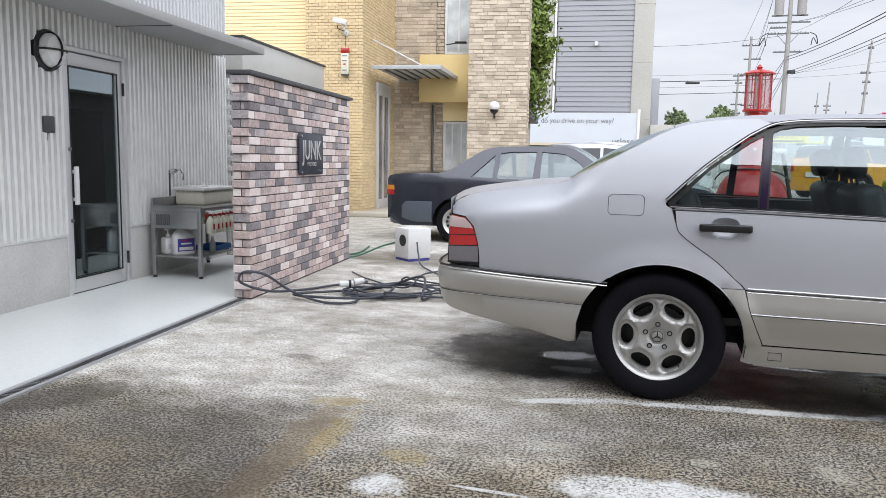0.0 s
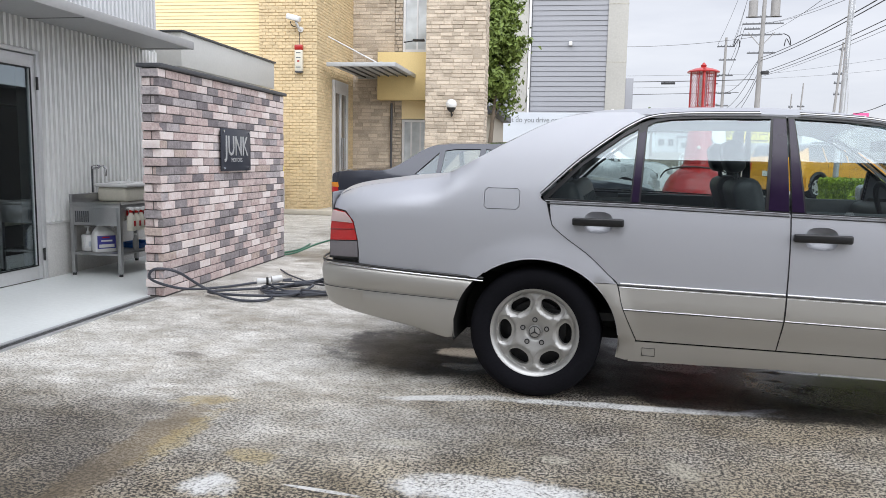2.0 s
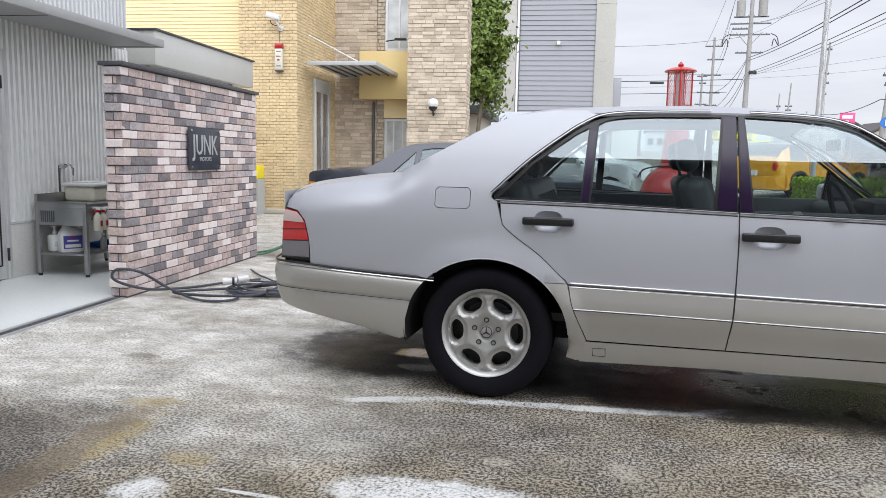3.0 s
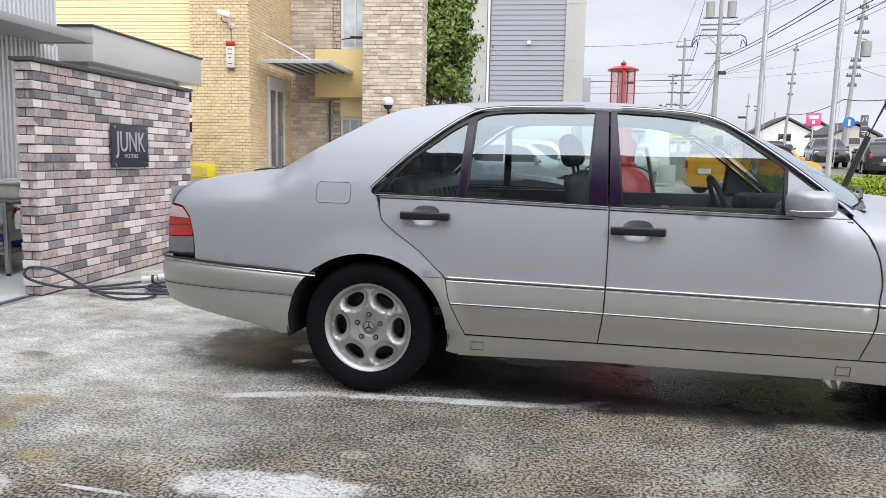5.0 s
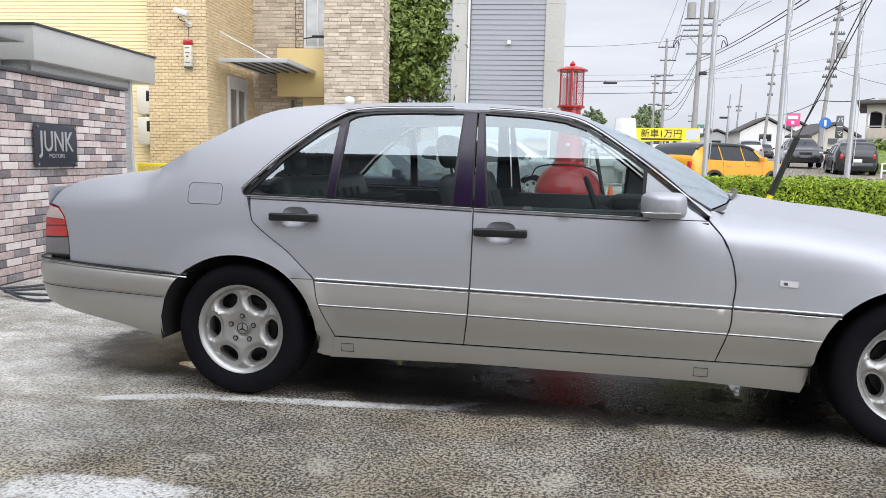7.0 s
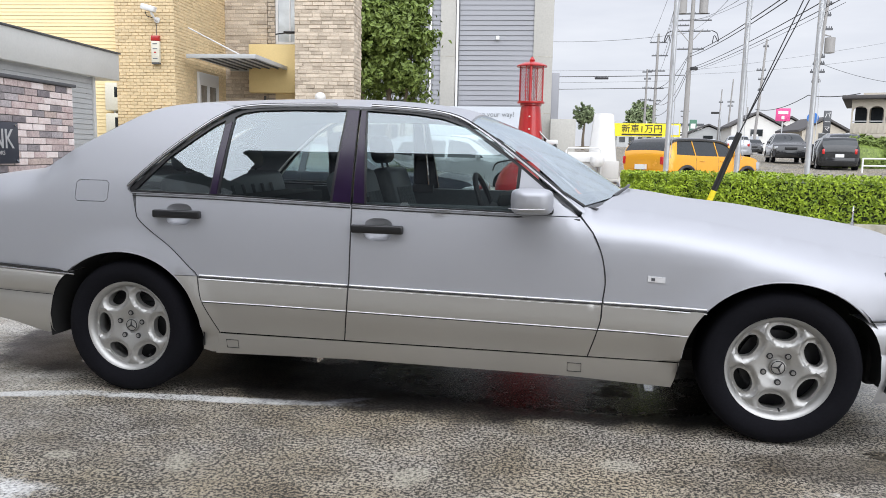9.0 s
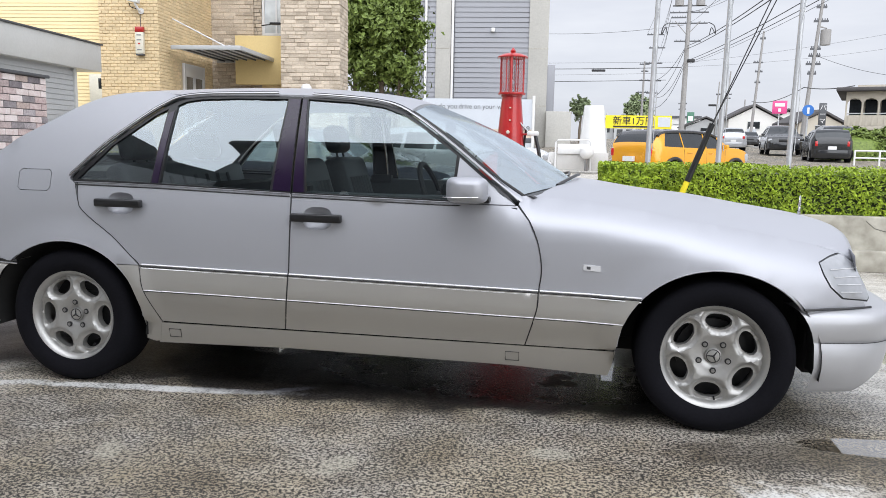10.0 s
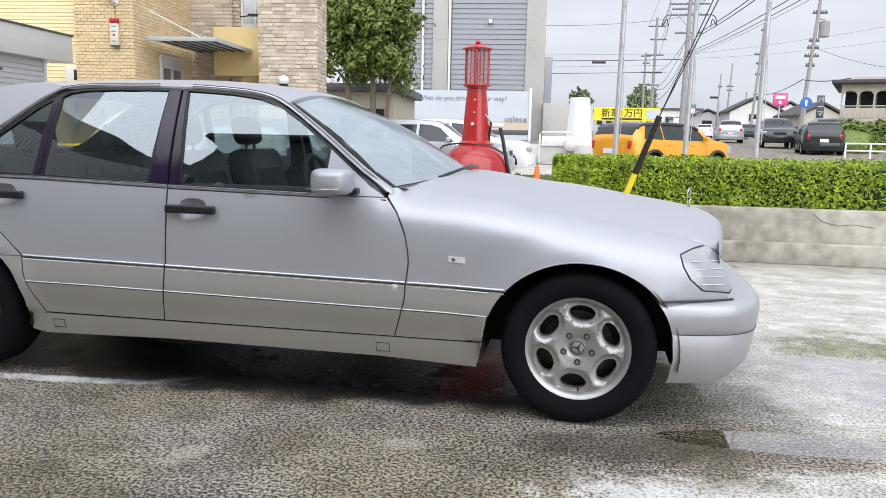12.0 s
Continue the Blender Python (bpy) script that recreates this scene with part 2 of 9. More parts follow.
M["yellow_sign"] = mat("yellow_sign", (0.80, 0.66, 0.02), 0.5, 0, 0.05, 10, 2)
M["print_black"] = mat("black_print", (0.02, 0.02, 0.02), 0.6, 0, 0.05, 10, 2)
M["pink_sign"] = mat("pink_sign", (0.62, 0.06, 0.22), 0.5, 0, 0.05, 10, 2)
M["blue_sign"] = mat("blue_sign", (0.03, 0.16, 0.5), 0.5, 0, 0.05, 10, 2)
M["galvanised"] = mat("galvanised_pole", (0.50, 0.51, 0.52), 0.4, 0.5, 0.1, 20, 2)
M["pole_concrete"] = mat("concrete_pole", (0.30, 0.29, 0.28), 0.85, 0, 0.12, 10, 1)
M["wire"] = mat("black_cable", (0.02, 0.02, 0.022), 0.6, 0, 0.1, 10, 2)
M["bark"] = mat("bark", (0.15, 0.12, 0.09), 0.9, 0, 0.3, 30, 4, bump=0.006)
M["house_white"] = mat("white_house_render", (0.66, 0.65, 0.62), 0.8, 0, 0.05, 10, 0.7)
M["house_beige"] = mat("beige_house_render", (0.46, 0.42, 0.35), 0.8, 0, 0.08, 10, 0.7)
M["roof_dark"] = mat("dark_roof_tiles", (0.07, 0.065, 0.065), 0.7, 0, 0.2, 10, 1)
M["grille_dark"] = mat("dark_grating", (0.035, 0.035, 0.035), 0.7, 0.3, 0.2, 60, 5)


def leaf_mat(name, dark, light, scale=9.0):
    m = mat(name, dark, 0.5, 0, 0.35, scale * 4, scale, tint=light, spec=0.35)
    return m


M["leaf_tree"] = leaf_mat("tree_leaf", (0.045, 0.08, 0.016), (0.18, 0.24, 0.05))
M["leaf_hedge"] = leaf_mat("hedge_leaf", (0.10, 0.19, 0.012), (0.33, 0.43, 0.03), 6.0)
# near-black, so gaps between hedge leaves look shaded
M["hedge_gap_shade"] = leaf_mat("hedge_gap_dark", (0.012, 0.022, 0.004), (0.03, 0.045, 0.01), 9.0)
M["leaf_far"] = leaf_mat("far_leaf", (0.15, 0.20, 0.10), (0.24, 0.29, 0.15), 0.6)
M["grass"] = leaf_mat("grass_blade", (0.06, 0.11, 0.02), (0.12, 0.17, 0.04), 3.0)


# ---- mesh helpers ----
def thing(name, m, label, category, group="", kind=""):
    ob = new(name)
    ob.empty_display_size = 0.2
    ob.matrix_basis = m
    return tagged(ob, label, category, group, kind)


def part(name, bm, material, parent=None, label="", smooth=True, kind="", angle=35.0):
    """Links a bmesh as one mesh object, in its parent's own axes."""
    bmesh.ops.recalc_face_normals(bm, faces=bm.faces)
    for f in bm.faces:
        f.smooth = smooth
    if smooth:
        limit = radians(angle)
        for e in bm.edges:
            if len(e.link_faces) == 2 and e.calc_face_angle(0) > limit:
                e.smooth = False
    me = bpy.data.meshes.new(name)
    bm.to_mesh(me)
    bm.free()
    me.materials.append(M[material] if isinstance(material, str) else material)
    ob = new(name, me)
    if parent:
        ob.parent = parent
    return tagged(ob, label, "", "", kind)


def solo(name, bm, material, m, label, category, group="", kind="", smooth=True):
    ob = part(name, bm, material, None, label, smooth, kind)
    ob.matrix_basis = m
    return tagged(ob, label, category, group, kind)


def box(bm, lo, hi, bevel=0.0, seg=2):
    c = [(a + b) / 2 for a, b in zip(lo, hi)]
    s = [abs(b - a) for a, b in zip(lo, hi)]
    r = bmesh.ops.create_cube(bm, size=1.0, matrix=Matrix.LocRotScale(c, None, s))
    if bevel:
        es = list({e for v in r["verts"] for e in v.link_edges})
        bmesh.ops.bevel(bm, geom=es, offset=min(bevel, min(s) * 0.45), segments=seg, affect="EDGES", profile=0.5)
    return bm


def boxes(*args, bevel=0.0):
    bm = bmesh.new()
    for lo, hi in args:
        box(bm, lo, hi, bevel)
    return bm


def rod(bm, a, b, r0, r1=None, seg=10, caps=True):
    a, b = Vector(a), Vector(b)
    d = b - a
    m = Matrix.Translation((a + b) / 2) @ d.to_track_quat("Z", "Y").to_matrix().to_4x4()
    bmesh.ops.create_cone(bm, cap_ends=caps, segments=seg, radius1=r0, radius2=r0 if r1 is None else r1, depth=d.length, matrix=m)
    return bm


def tube(bm, pts, r, seg=6):
    """A round bar along a run of points."""
    pts = [Vector(p) for p in pts]
    rings = []
    for i, p in enumerate(pts):
        d = (pts[min(i + 1, len(pts) - 1)] - pts[max(i - 1, 0)]).normalized()
        side = d.cross(Vector((0, 0, 1)) if abs(d.z) < 0.95 else Vector((1, 0, 0))).normalized()
        up = side.cross(d)
        rad = r[i] if isinstance(r, (list, tuple)) else r
        rings.append([bm.verts.new(p + rad * (math.cos(t) * side + math.sin(t) * up)) for t in [2 * math.pi * k / seg for k in range(seg)]])
    for a, b in zip(rings, rings[1:]):
        for k in range(seg):
            bm.faces.new((a[k], a[(k + 1) % seg], b[(k + 1) % seg], b[k]))
    bm.faces.new(rings[0][::-1])
    bm.faces.new(rings[-1])
    return bm


def curve(pts, n=6):
    """A smooth run (Catmull-Rom) through points of any dimension."""
    pts = [Vector(p) for p in pts]
    out = []
    for i in range(len(pts) - 1):
        p0, p1, p2, p3 = pts[max(i - 1, 0)], pts[i], pts[i + 1], pts[min(i + 2, len(pts) - 1)]
        for k in range(n):
            t = k / n
            out.append(0.5 * (2 * p1 + (p2 - p0) * t + (2 * p0 - 5 * p1 + 4 * p2 - p3) * t * t + (3 * p1 - p0 - 3 * p2 + p3) * t ** 3))
    out.append(pts[-1])
    return out


def lathe(bm, profile, seg=32, axis="z", centre=(0, 0, 0), caps=True):
    """Turns (radius, height) pairs round an axis."""
    rings = []
    for r, h in profile:
        ring = []
        for k in range(seg):
            t = 2 * math.pi * k / seg
            a, b = r * math.cos(t), r * math.sin(t)
            p = (a, b, h) if axis == "z" else (a, h, b) if axis == "y" else (h, a, b)
            ring.append(bm.verts.new(Vector(p) + Vector(centre)))
        rings.append(ring)
    for a, b in zip(rings, rings[1:]):
        for k in range(seg):
            bm.faces.new((a[k], a[(k + 1) % seg], b[(k + 1) % seg], b[k]))
    if caps and profile[0][0] > 1e-4:
        bm.faces.new(rings[0][::-1])
    if caps and profile[-1][0] > 1e-4:
        bm.faces.new(rings[-1])
    bmesh.ops.remove_doubles(bm, verts=bm.verts, dist=1e-5)
    return bm


def grid(bm, nu, nv, fn):
    """A sheet of fn(u, v), u and v from 0 to 1."""
    vs = [[bm.verts.new(fn(i / nu, j / nv)) for j in range(nv + 1)] for i in range(nu + 1)]
    for i in range(nu):
        for j in range(nv):
            bm.faces.new((vs[i][j], vs[i + 1][j], vs[i + 1][j + 1], vs[i][j + 1]))
    return vs


def thicken(bm, way, depth):
    """Folds the open rim of a sheet back by depth along way."""
    rim = [e for e in bm.edges if e.is_boundary]
    r = bmesh.ops.extrude_edge_only(bm, edges=rim)
    for v in [g for g in r["geom"] if isinstance(g, bmesh.types.BMVert)]:
        v.co += Vector(way) * depth
    return bm


def inside(p, poly):
    x, y, hit = p[0], p[1], False
    j = len(poly) - 1
    for i in range(len(poly)):
        xi, yi = poly[i]
        xj, yj = poly[j]
        if (yi > y) != (yj > y) and x < (xj - xi) * (y - yi) / (yj - yi) + xi:
            hit = not hit
        j = i
    return hit


def sheet(bm, outline, lift, holes=(), step=0.05):
    """A flat outline with holes, filled with a fine net and lifted to lift(a, b)."""
    from_loops = []
    for lp in (outline, *holes):
        run = []
        for (ax, ay), (bx, by) in zip([(float(p[0]), float(p[1])) for p in lp], [(float(p[0]), float(p[1])) for p in (*lp[1:], lp[0])]):
            cuts = max(1, int(math.hypot(bx - ax, by - ay) / (step * 1.5)))
            run += [(ax + (bx - ax) * k / cuts, ay + (by - ay) * k / cuts) for k in range(cuts)]
        from_loops.append(run)
    pts, edges = [], []
    for lp in from_loops:
        s = len(pts)
        pts += lp
        edges += [(s + i, s + (i + 1) % len(lp)) for i in range(len(lp))]
    xs, ys = [p[0] for p in from_loops[0]], [p[1] for p in from_loops[0]]
    nx, ny = int((max(xs) - min(xs)) / step) + 1, int((max(ys) - min(ys)) / step) + 1
    rim = np.array(pts)
    for i in range(nx + 1):
        for j in range(ny + 1):
            p = (min(xs) + (i + 0.5 * (j % 2)) * step, min(ys) + (j + 0.37) * step)
            if inside(p, from_loops[0]) and not any(inside(p, h) for h in from_loops[1:]):
                if np.min(np.hypot(rim[:, 0] - p[0], rim[:, 1] - p[1])) > step * 0.45:
                    pts.append(p)
    vs, _, fs, *_ = delaunay_2d_cdt([Vector(p) for p in pts], edges, [], 0, 1e-6)
    made = [bm.verts.new(lift(v[0], v[1])) for v in vs]
    for f in fs:
        c = (sum(vs[i][0] for i in f) / 3, sum(vs[i][1] for i in f) / 3)
        if inside(c, from_loops[0]) and not any(inside(c, h) for h in from_loops[1:]):
            bm.faces.new([made[i] for i in f])
    bmesh.ops.delete(bm, geom=[v for v in bm.verts if not v.link_faces], context="VERTS")
    return bm


def interp(table, x):
    """Smooth reading of a table of (x, value)."""
    if x <= table[0][0]:
        return table[0][1]
    for (a, fa), (b, fb) in zip(table, table[1:]):
        if x <= b:
            t = (x - a) / (b - a)
            return fa + (fb - fa) * t
    return table[-1][1]


def smooth01(a, b, x):
    t = min(1, max(0, (x - a) / (b - a)))
    return t * t * (3 - 2 * t)


def sized(m, k):
    """A pose at k times the size that the thing is drawn in."""
    return m @ Matrix.Scale(k, 4)


# the yard's buildings stand 5.4 degrees off the parked saloon
SITE = sized(pose(-0.033, 0.043, 0, 0, 0, 5.43), 0.969)
MID = sized(pose(-0.025, 0.06, 0, 0, 0, 5.4), 0.951)
STREET = pose(-0.129, 0.049, -0.03, 0, 0, -0.89)
LITTER = sized(pose(-0.034, 0.053, 0, 0, 0, -1.0), 0.975)
PARKED = sized(pose(0.067, 0.038, 0.015, 0, 0, -0.9), 0.947)
KERBSIDE = sized(pose(0.092, 0.056, 0.053, 0, 0, -0.87), 0.943)


# ---- ground ----
def ground_material():
    m = bpy.data.materials.new("worn_damp_asphalt")
    m.use_nodes = True
    n, l = m.node_tree.nodes, m.node_tree.links
    b = n["Principled BSDF"]
    geo = n.new("ShaderNodeNewGeometry")
    pos = geo.outputs["Position"]

    def math_node(op, a, c=None, clamp=False):
        k = n.new("ShaderNodeMath")
        k.operation, k.use_clamp = op, clamp
        for i, v in enumerate((a, c)):
            if v is None:
                continue
            if isinstance(v, (int, float)):
                k.inputs[i].default_value = v
            else:
                l.new(v, k.inputs[i])
        return k.outputs[0]

    def noise_tex(scale, detail=4.0, rough=0.55, stretch=None, shift=(0, 0, 0)):
        mp = n.new("ShaderNodeMapping")
        mp.inputs["Scale"].default_value = stretch or (1, 1, 1)
        mp.inputs["Location"].default_value = shift
        l.new(pos, mp.inputs["Vector"])
        t = n.new("ShaderNodeTexNoise")
        t.inputs["Scale"].default_value, t.inputs["Detail"].default_value, t.inputs["Roughness"].default_value = scale, detail, rough
        l.new(mp.outputs[0], t.inputs["Vector"])
        return t.outputs["Fac"]

    def band(v, lo, hi):
        k = n.new("ShaderNodeMapRange")
        k.interpolation_type = "SMOOTHSTEP"
        k.inputs["From Min"].default_value, k.inputs["From Max"].default_value = lo, hi
        l.new(v, k.inputs["Value"])
        return k.outputs[0]

    def blob(x, y, rx, ry, soft=0.35, turn=0.0, ragged=0.5):
        """1 inside a ragged oval stain."""
        rim = edge_fine if min(rx, ry) < 0.3 else edge_noise
        mp = n.new("ShaderNodeMapping")
        mp.vector_type = "TEXTURE"
        mp.inputs["Location"].default_value = (x, y, 0)
        mp.inputs["Rotation"].default_value = (0, 0, radians(turn))
        mp.inputs["Scale"].default_value = (rx, ry, 1000)
        l.new(pos, mp.inputs["Vector"])
        ln = n.new("ShaderNodeVectorMath")
        ln.operation = "LENGTH"
        l.new(mp.outputs[0], ln.inputs[0])
        d = math_node("ADD", ln.outputs["Value"], math_node("MULTIPLY", math_node("SUBTRACT", rim, 0.5), ragged * (4.2 if rim == edge_fine else 2.6)))
        return band(d, 1.0 + soft * 0.5, 1.0 - soft * 0.5)

    def most(vals):
        out = vals[0]
        for v in vals[1:]:
            out = math_node("MAXIMUM", out, v)
        return out

    def mix(f, a, c):
        k = n.new("ShaderNodeMixRGB")
        l.new(f, k.inputs[0])
        for i, v in ((1, a), (2, c)):
            if isinstance(v, tuple):
                k.inputs[i].default_value = (*v, 1)
            else:
                l.new(v, k.inputs[i])
        return k.outputs[0]

    edge_noise = noise_tex(3.6, 7.0, 0.68)
    edge_fine = noise_tex(11, 6.0, 0.72, (1, 1, 1), (2, 8, 0))
    broad = noise_tex(0.9, 6.0, 0.6)
    middle = noise_tex(3.2, 6.0, 0.6, (1, 1, 1), (7, 3, 0))
    speck = noise_tex(72, 4.0, 0.72)
    fleck = noise_tex(190, 2.0, 0.6, (1, 1, 1), (1, 2, 0))
    grain = math_node("ADD", speck, math_node("MULTIPLY", math_node("SUBTRACT", fleck, 0.5), 0.35))
    # pale stone chips with dark gaps, in beige, brown and mauve-grey areas
    tone = noise_tex(0.8, 5.0, 0.6, (1, 1, 1), (3, 9, 0))
    warm = mix(band(tone, 0.42, 0.6), (0.41, 0.382, 0.335), (0.43, 0.375, 0.28))
    brown = band(noise_tex(1.1, 4.0, 0.6, (1, 1, 1), (11, 4, 0)), 0.5, 0.72)
    chips = mix(math_node("MULTIPLY", brown, 0.85), warm, (0.27, 0.225, 0.14))
    wear = math_node("ADD", grain, math_node("MULTIPLY", math_node("SUBTRACT", middle, 0.5), 0.12))
    base = mix(band(wear, 0.465, 0.545), (0.02, 0.0175, 0.014), chips)
    # pale cement-like film where the yard is dry
    pale = mix(band(middle, 0.3, 0.75), (0.61, 0.595, 0.555), (0.76, 0.745, 0.705))
    pale_speck = mix(band(grain, 0.40, 0.51), (0.20, 0.19, 0.17), pale)
    dry = most([blob(-0.95, 4.95, 1.95, 1.75, 0.35, 8, 0.22), math_node("MULTIPLY", blob(0.12, 3.35, 0.75, 0.65, 0.7, 15, 0.4), 0.45), blob(-2.6, 3.7, 0.9, 0.75, 0.4, 25, 0.2), blob(-0.6, 8.2, 2.6, 3.4, 0.7, 0, 0.3)])
    dry = math_node("MULTIPLY", dry, math_node("ADD", 0.62, math_node("MULTIPLY", band(math_node("ADD", broad, math_node("MULTIPLY", middle, 0.4)), 0.55, 0.75), 0.38)))
    right_dry = most([blob(6.35, 6.2, 1.75, 2.5, 0.5, 0, 0.25), blob(4.85, 3.2, 0.7, 0.2, 0.6, 0, 0.5), blob(5.6, 4.45, 0.6, 0.7, 0.5, 0, 0.35), blob(5.25, 3.42, 0.5, 0.17, 0.6, 5, 0.4)])
    dry = most([dry, math_node("MULTIPLY", right_dry, 0.85), math_node("MULTIPLY", blob(0, 17, 26, 8.2, 0.3, 0, 0.1), 0.8)])
    col = mix(dry, base, pale_speck)
    # blotches from years of drips and scrubbing
    blot = math_node("ADD", math_node("MULTIPLY", noise_tex(2.6, 5.0, 0.62, (1, 1.6, 1), (6, 1, 0)), 0.6), math_node("MULTIPLY", noise_tex(8.5, 5.0, 0.66, (1, 1.4, 1), (1, 5, 0)), 0.4))
    tint_b = n.new("ShaderNodeMixRGB")
    tint_b.blend_type = "MULTIPLY"
    tint_b.inputs[0].default_value = 1.0
    l.new(col, tint_b.inputs[1])
    l.new(mix(band(blot, 0.36, 0.62), (0.70, 0.665, 0.61), (1.14, 1.135, 1.13)), tint_b.inputs[2])
    col = tint_b.outputs[0]
    # white lime-like deposits; two patches under the saloon paint in light off wet ground
    white = most([blob(0.48, 2.527, 0.15, 0.012, 0.3, -3, 0.1), blob(1.05, 2.70, 0.34, 0.11, 0.6, 6, 0.4), blob(0.07, 2.46, 0.1, 0.08, 0.9, 0, 0.6), blob(1.5, 3.81, 0.72, 0.042, 0.5, 6, 0.35), blob(0.68, 3.69, 0.33, 0.045, 0.5, 17, 0.35), blob(2.12, 3.92, 0.16, 0.03, 0.5, 30, 0.3), blob(0.55, 4.58, 0.17, 0.11, 0.5, 0, 0.5), blob(1.81, 4.64, 0.2, 0.10, 0.5, 0, 0.5), blob(4.5, 3.22, 0.28, 0.07, 0.9, 0, 0.6)])
    white = math_node("MULTIPLY", white, band(math_node("ADD", speck, math_node("MULTIPLY", edge_noise, 0.7)), 0.6, 0.92))
    col = mix(math_node("MULTIPLY", white, 0.9), col, (0.68, 0.68, 0.665))
    sandy = most([blob(1.75, 3.1, 0.05, 0.09, 0.4, 20, 0.4), blob(2.66, 3.17, 0.06, 0.10, 0.4, -20, 0.4), blob(0.62, 3.05, 0.10, 0.04, 0.6, 0, 0.5), blob(3.44, 3.45, 0.08, 0.05, 0.5, 0, 0.5), blob(1.25, 3.05, 0.06, 0.04, 0.5, 0, 0.5), band(noise_tex(2.3, 5.0, 0.65, (1, 1, 1), (5, 9, 0)), 0.66, 0.72)])
    col = mix(math_node("MULTIPLY", math_node("MULTIPLY", sandy, 0.75), band(grain, 0.3, 0.6)), col, (0.43, 0.40, 0.325))
    # ochre rust stains and a brown run
    run = blob(-0.40, 2.68, 0.10, 0.66, 0.7, 4, 0.5)
    col = mix(math_node("MULTIPLY", run, 0.6), col, (0.20, 0.15, 0.085))
    rust = most([blob(0.09, 2.74, 0.10, 0.07, 0.7, 0, 0.6), blob(-0.30, 2.85, 0.06, 0.28, 0.8, 4, 0.8), blob(-0.45, 3.3, 0.14, 0.07, 0.8, 20, 0.8)])
    col = mix(math_node("MULTIPLY", math_node("MULTIPLY", rust, 0.62), band(grain, 0.3, 0.65)), col, (0.40, 0.30, 0.11))
    # water: dark damp ground and standing films
    damp = most([blob(-1.77, 2.95, 0.30, 0.17, 0.1, 54, 0.2), math_node("MULTIPLY", blob(-0.8, 2.95, 0.42, 0.2, 0.7, 10, 0.4), 0.6), blob(-0.42, 2.27, 0.07, 0.12, 0.6, 10, 0.6), math_node("MULTIPLY", blob(-1.2, 2.45, 0.95, 0.58, 0.4, -6, 0.3), 0.6), blob(-1.03, 4.02, 0.12, 0.05, 0.4, 0, 0.6), blob(-1.05, 6.15, 0.6, 0.22, 0.6, 0, 0.5), blob(-0.5, 2.35, 0.2, 0.24, 0.9, 0, 0.6), blob(-1.6, 8.6, 1.1, 0.6, 0.4, 0, 0.6), blob(4.35, 3.62, 0.5, 0.15, 0.8, 8, 0.6)])
    # wet ground under the saloon, darkened further to paint in its shade
    soak_and_shade_raw = most([math_node("MULTIPLY", blob(0.42, 4.55, 0.7, 0.5, 0.3, -8, 0.4), 0.96), blob(2.5, 4.8, 2.2, 0.98, 0.2, 2, 0.2), blob(3.3, 4.3, 0.95, 0.42, 0.3, 0, 0.4)])
    soak_and_shade = math_node("SUBTRACT", soak_and_shade_raw, most([blob(0.55, 4.58, 0.17, 0.11, 0.5, 0, 0.5), blob(1.81, 4.64, 0.2, 0.10, 0.5, 0, 0.5)]), True)
    damp2 = band(noise_tex(0.7, 5.0, 0.6, (1, 1, 1), (4.4, 1.2, 0)), 0.48, 0.62)
    near_damp = math_node("MULTIPLY", damp2, blob(2.6, 3.0, 2.6, 0.95, 0.6, 0, 0.2))
    damp_all = math_node("MAXIMUM", damp, math_node("MULTIPLY", near_damp, 0.35))
    dark = n.new("ShaderNodeMixRGB")
    dark.blend_type = "MULTIPLY"
    l.new(damp_all, dark.inputs[0])
    l.new(col, dark.inputs[1])
    dark.inputs[2].default_value = (0.52, 0.50, 0.475, 1)
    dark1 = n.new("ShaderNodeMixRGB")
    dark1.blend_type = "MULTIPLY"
    l.new(soak_and_shade, dark1.inputs[0])
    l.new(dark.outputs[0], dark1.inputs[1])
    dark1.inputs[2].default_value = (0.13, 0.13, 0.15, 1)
    wet = most([math_node("MULTIPLY", blob(3.15, 4.45, 1.0, 0.42, 0.5, 0, 0.5), band(edge_noise, 0.38, 0.5)), blob(0.55, 4.58, 0.16, 0.10, 0.4, 0, 0.5), blob(0.62, 4.27, 0.13, 0.07, 0.5, 0, 0.5), blob(1.81, 4.64, 0.2, 0.10, 0.4, 0, 0.5), blob(2.4, 4.6, 0.25, 0.08, 0.5, 0, 0.5)])
    pool = most([blob(5.75, 5.0, 0.5, 0.8, 0.6, 0, 0.8), math_node("MULTIPLY", blob(4.95, 4.9, 0.45, 0.8, 0.8, 0, 0.8), 0.4)])
    pool = math_node("MULTIPLY", pool, band(edge_noise, 0.25, 0.5))
    pool = math_node("MAXIMUM", pool, blob(5.05, 3.82, 0.62, 0.115, 0.12, 3, 0.06))
    dark2 = n.new("ShaderNodeMixRGB")
    dark2.blend_type = "MULTIPLY"
    l.new(pool, dark2.inputs[0])
    l.new(dark1.outputs[0], dark2.inputs[1])
    dark2.inputs[2].default_value = (0.75, 0.75, 0.75, 1)
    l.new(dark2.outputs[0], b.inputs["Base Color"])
    rough = math_node("SUBTRACT", 0.8, math_node("MAXIMUM", math_node("MULTIPLY", damp_all, 0.3), math_node("MULTIPLY", math_node("MULTIPLY", soak_and_shade, edge_noise), 0.7)))
    rough = math_node("SUBTRACT", rough, math_node("MULTIPLY", right_dry, 0.22))
    rough = math_node("SUBTRACT", rough, math_node("MULTIPLY", wet, 0.4), True)
    rough = math_node("SUBTRACT", rough, math_node("MULTIPLY", pool, 0.75), True)
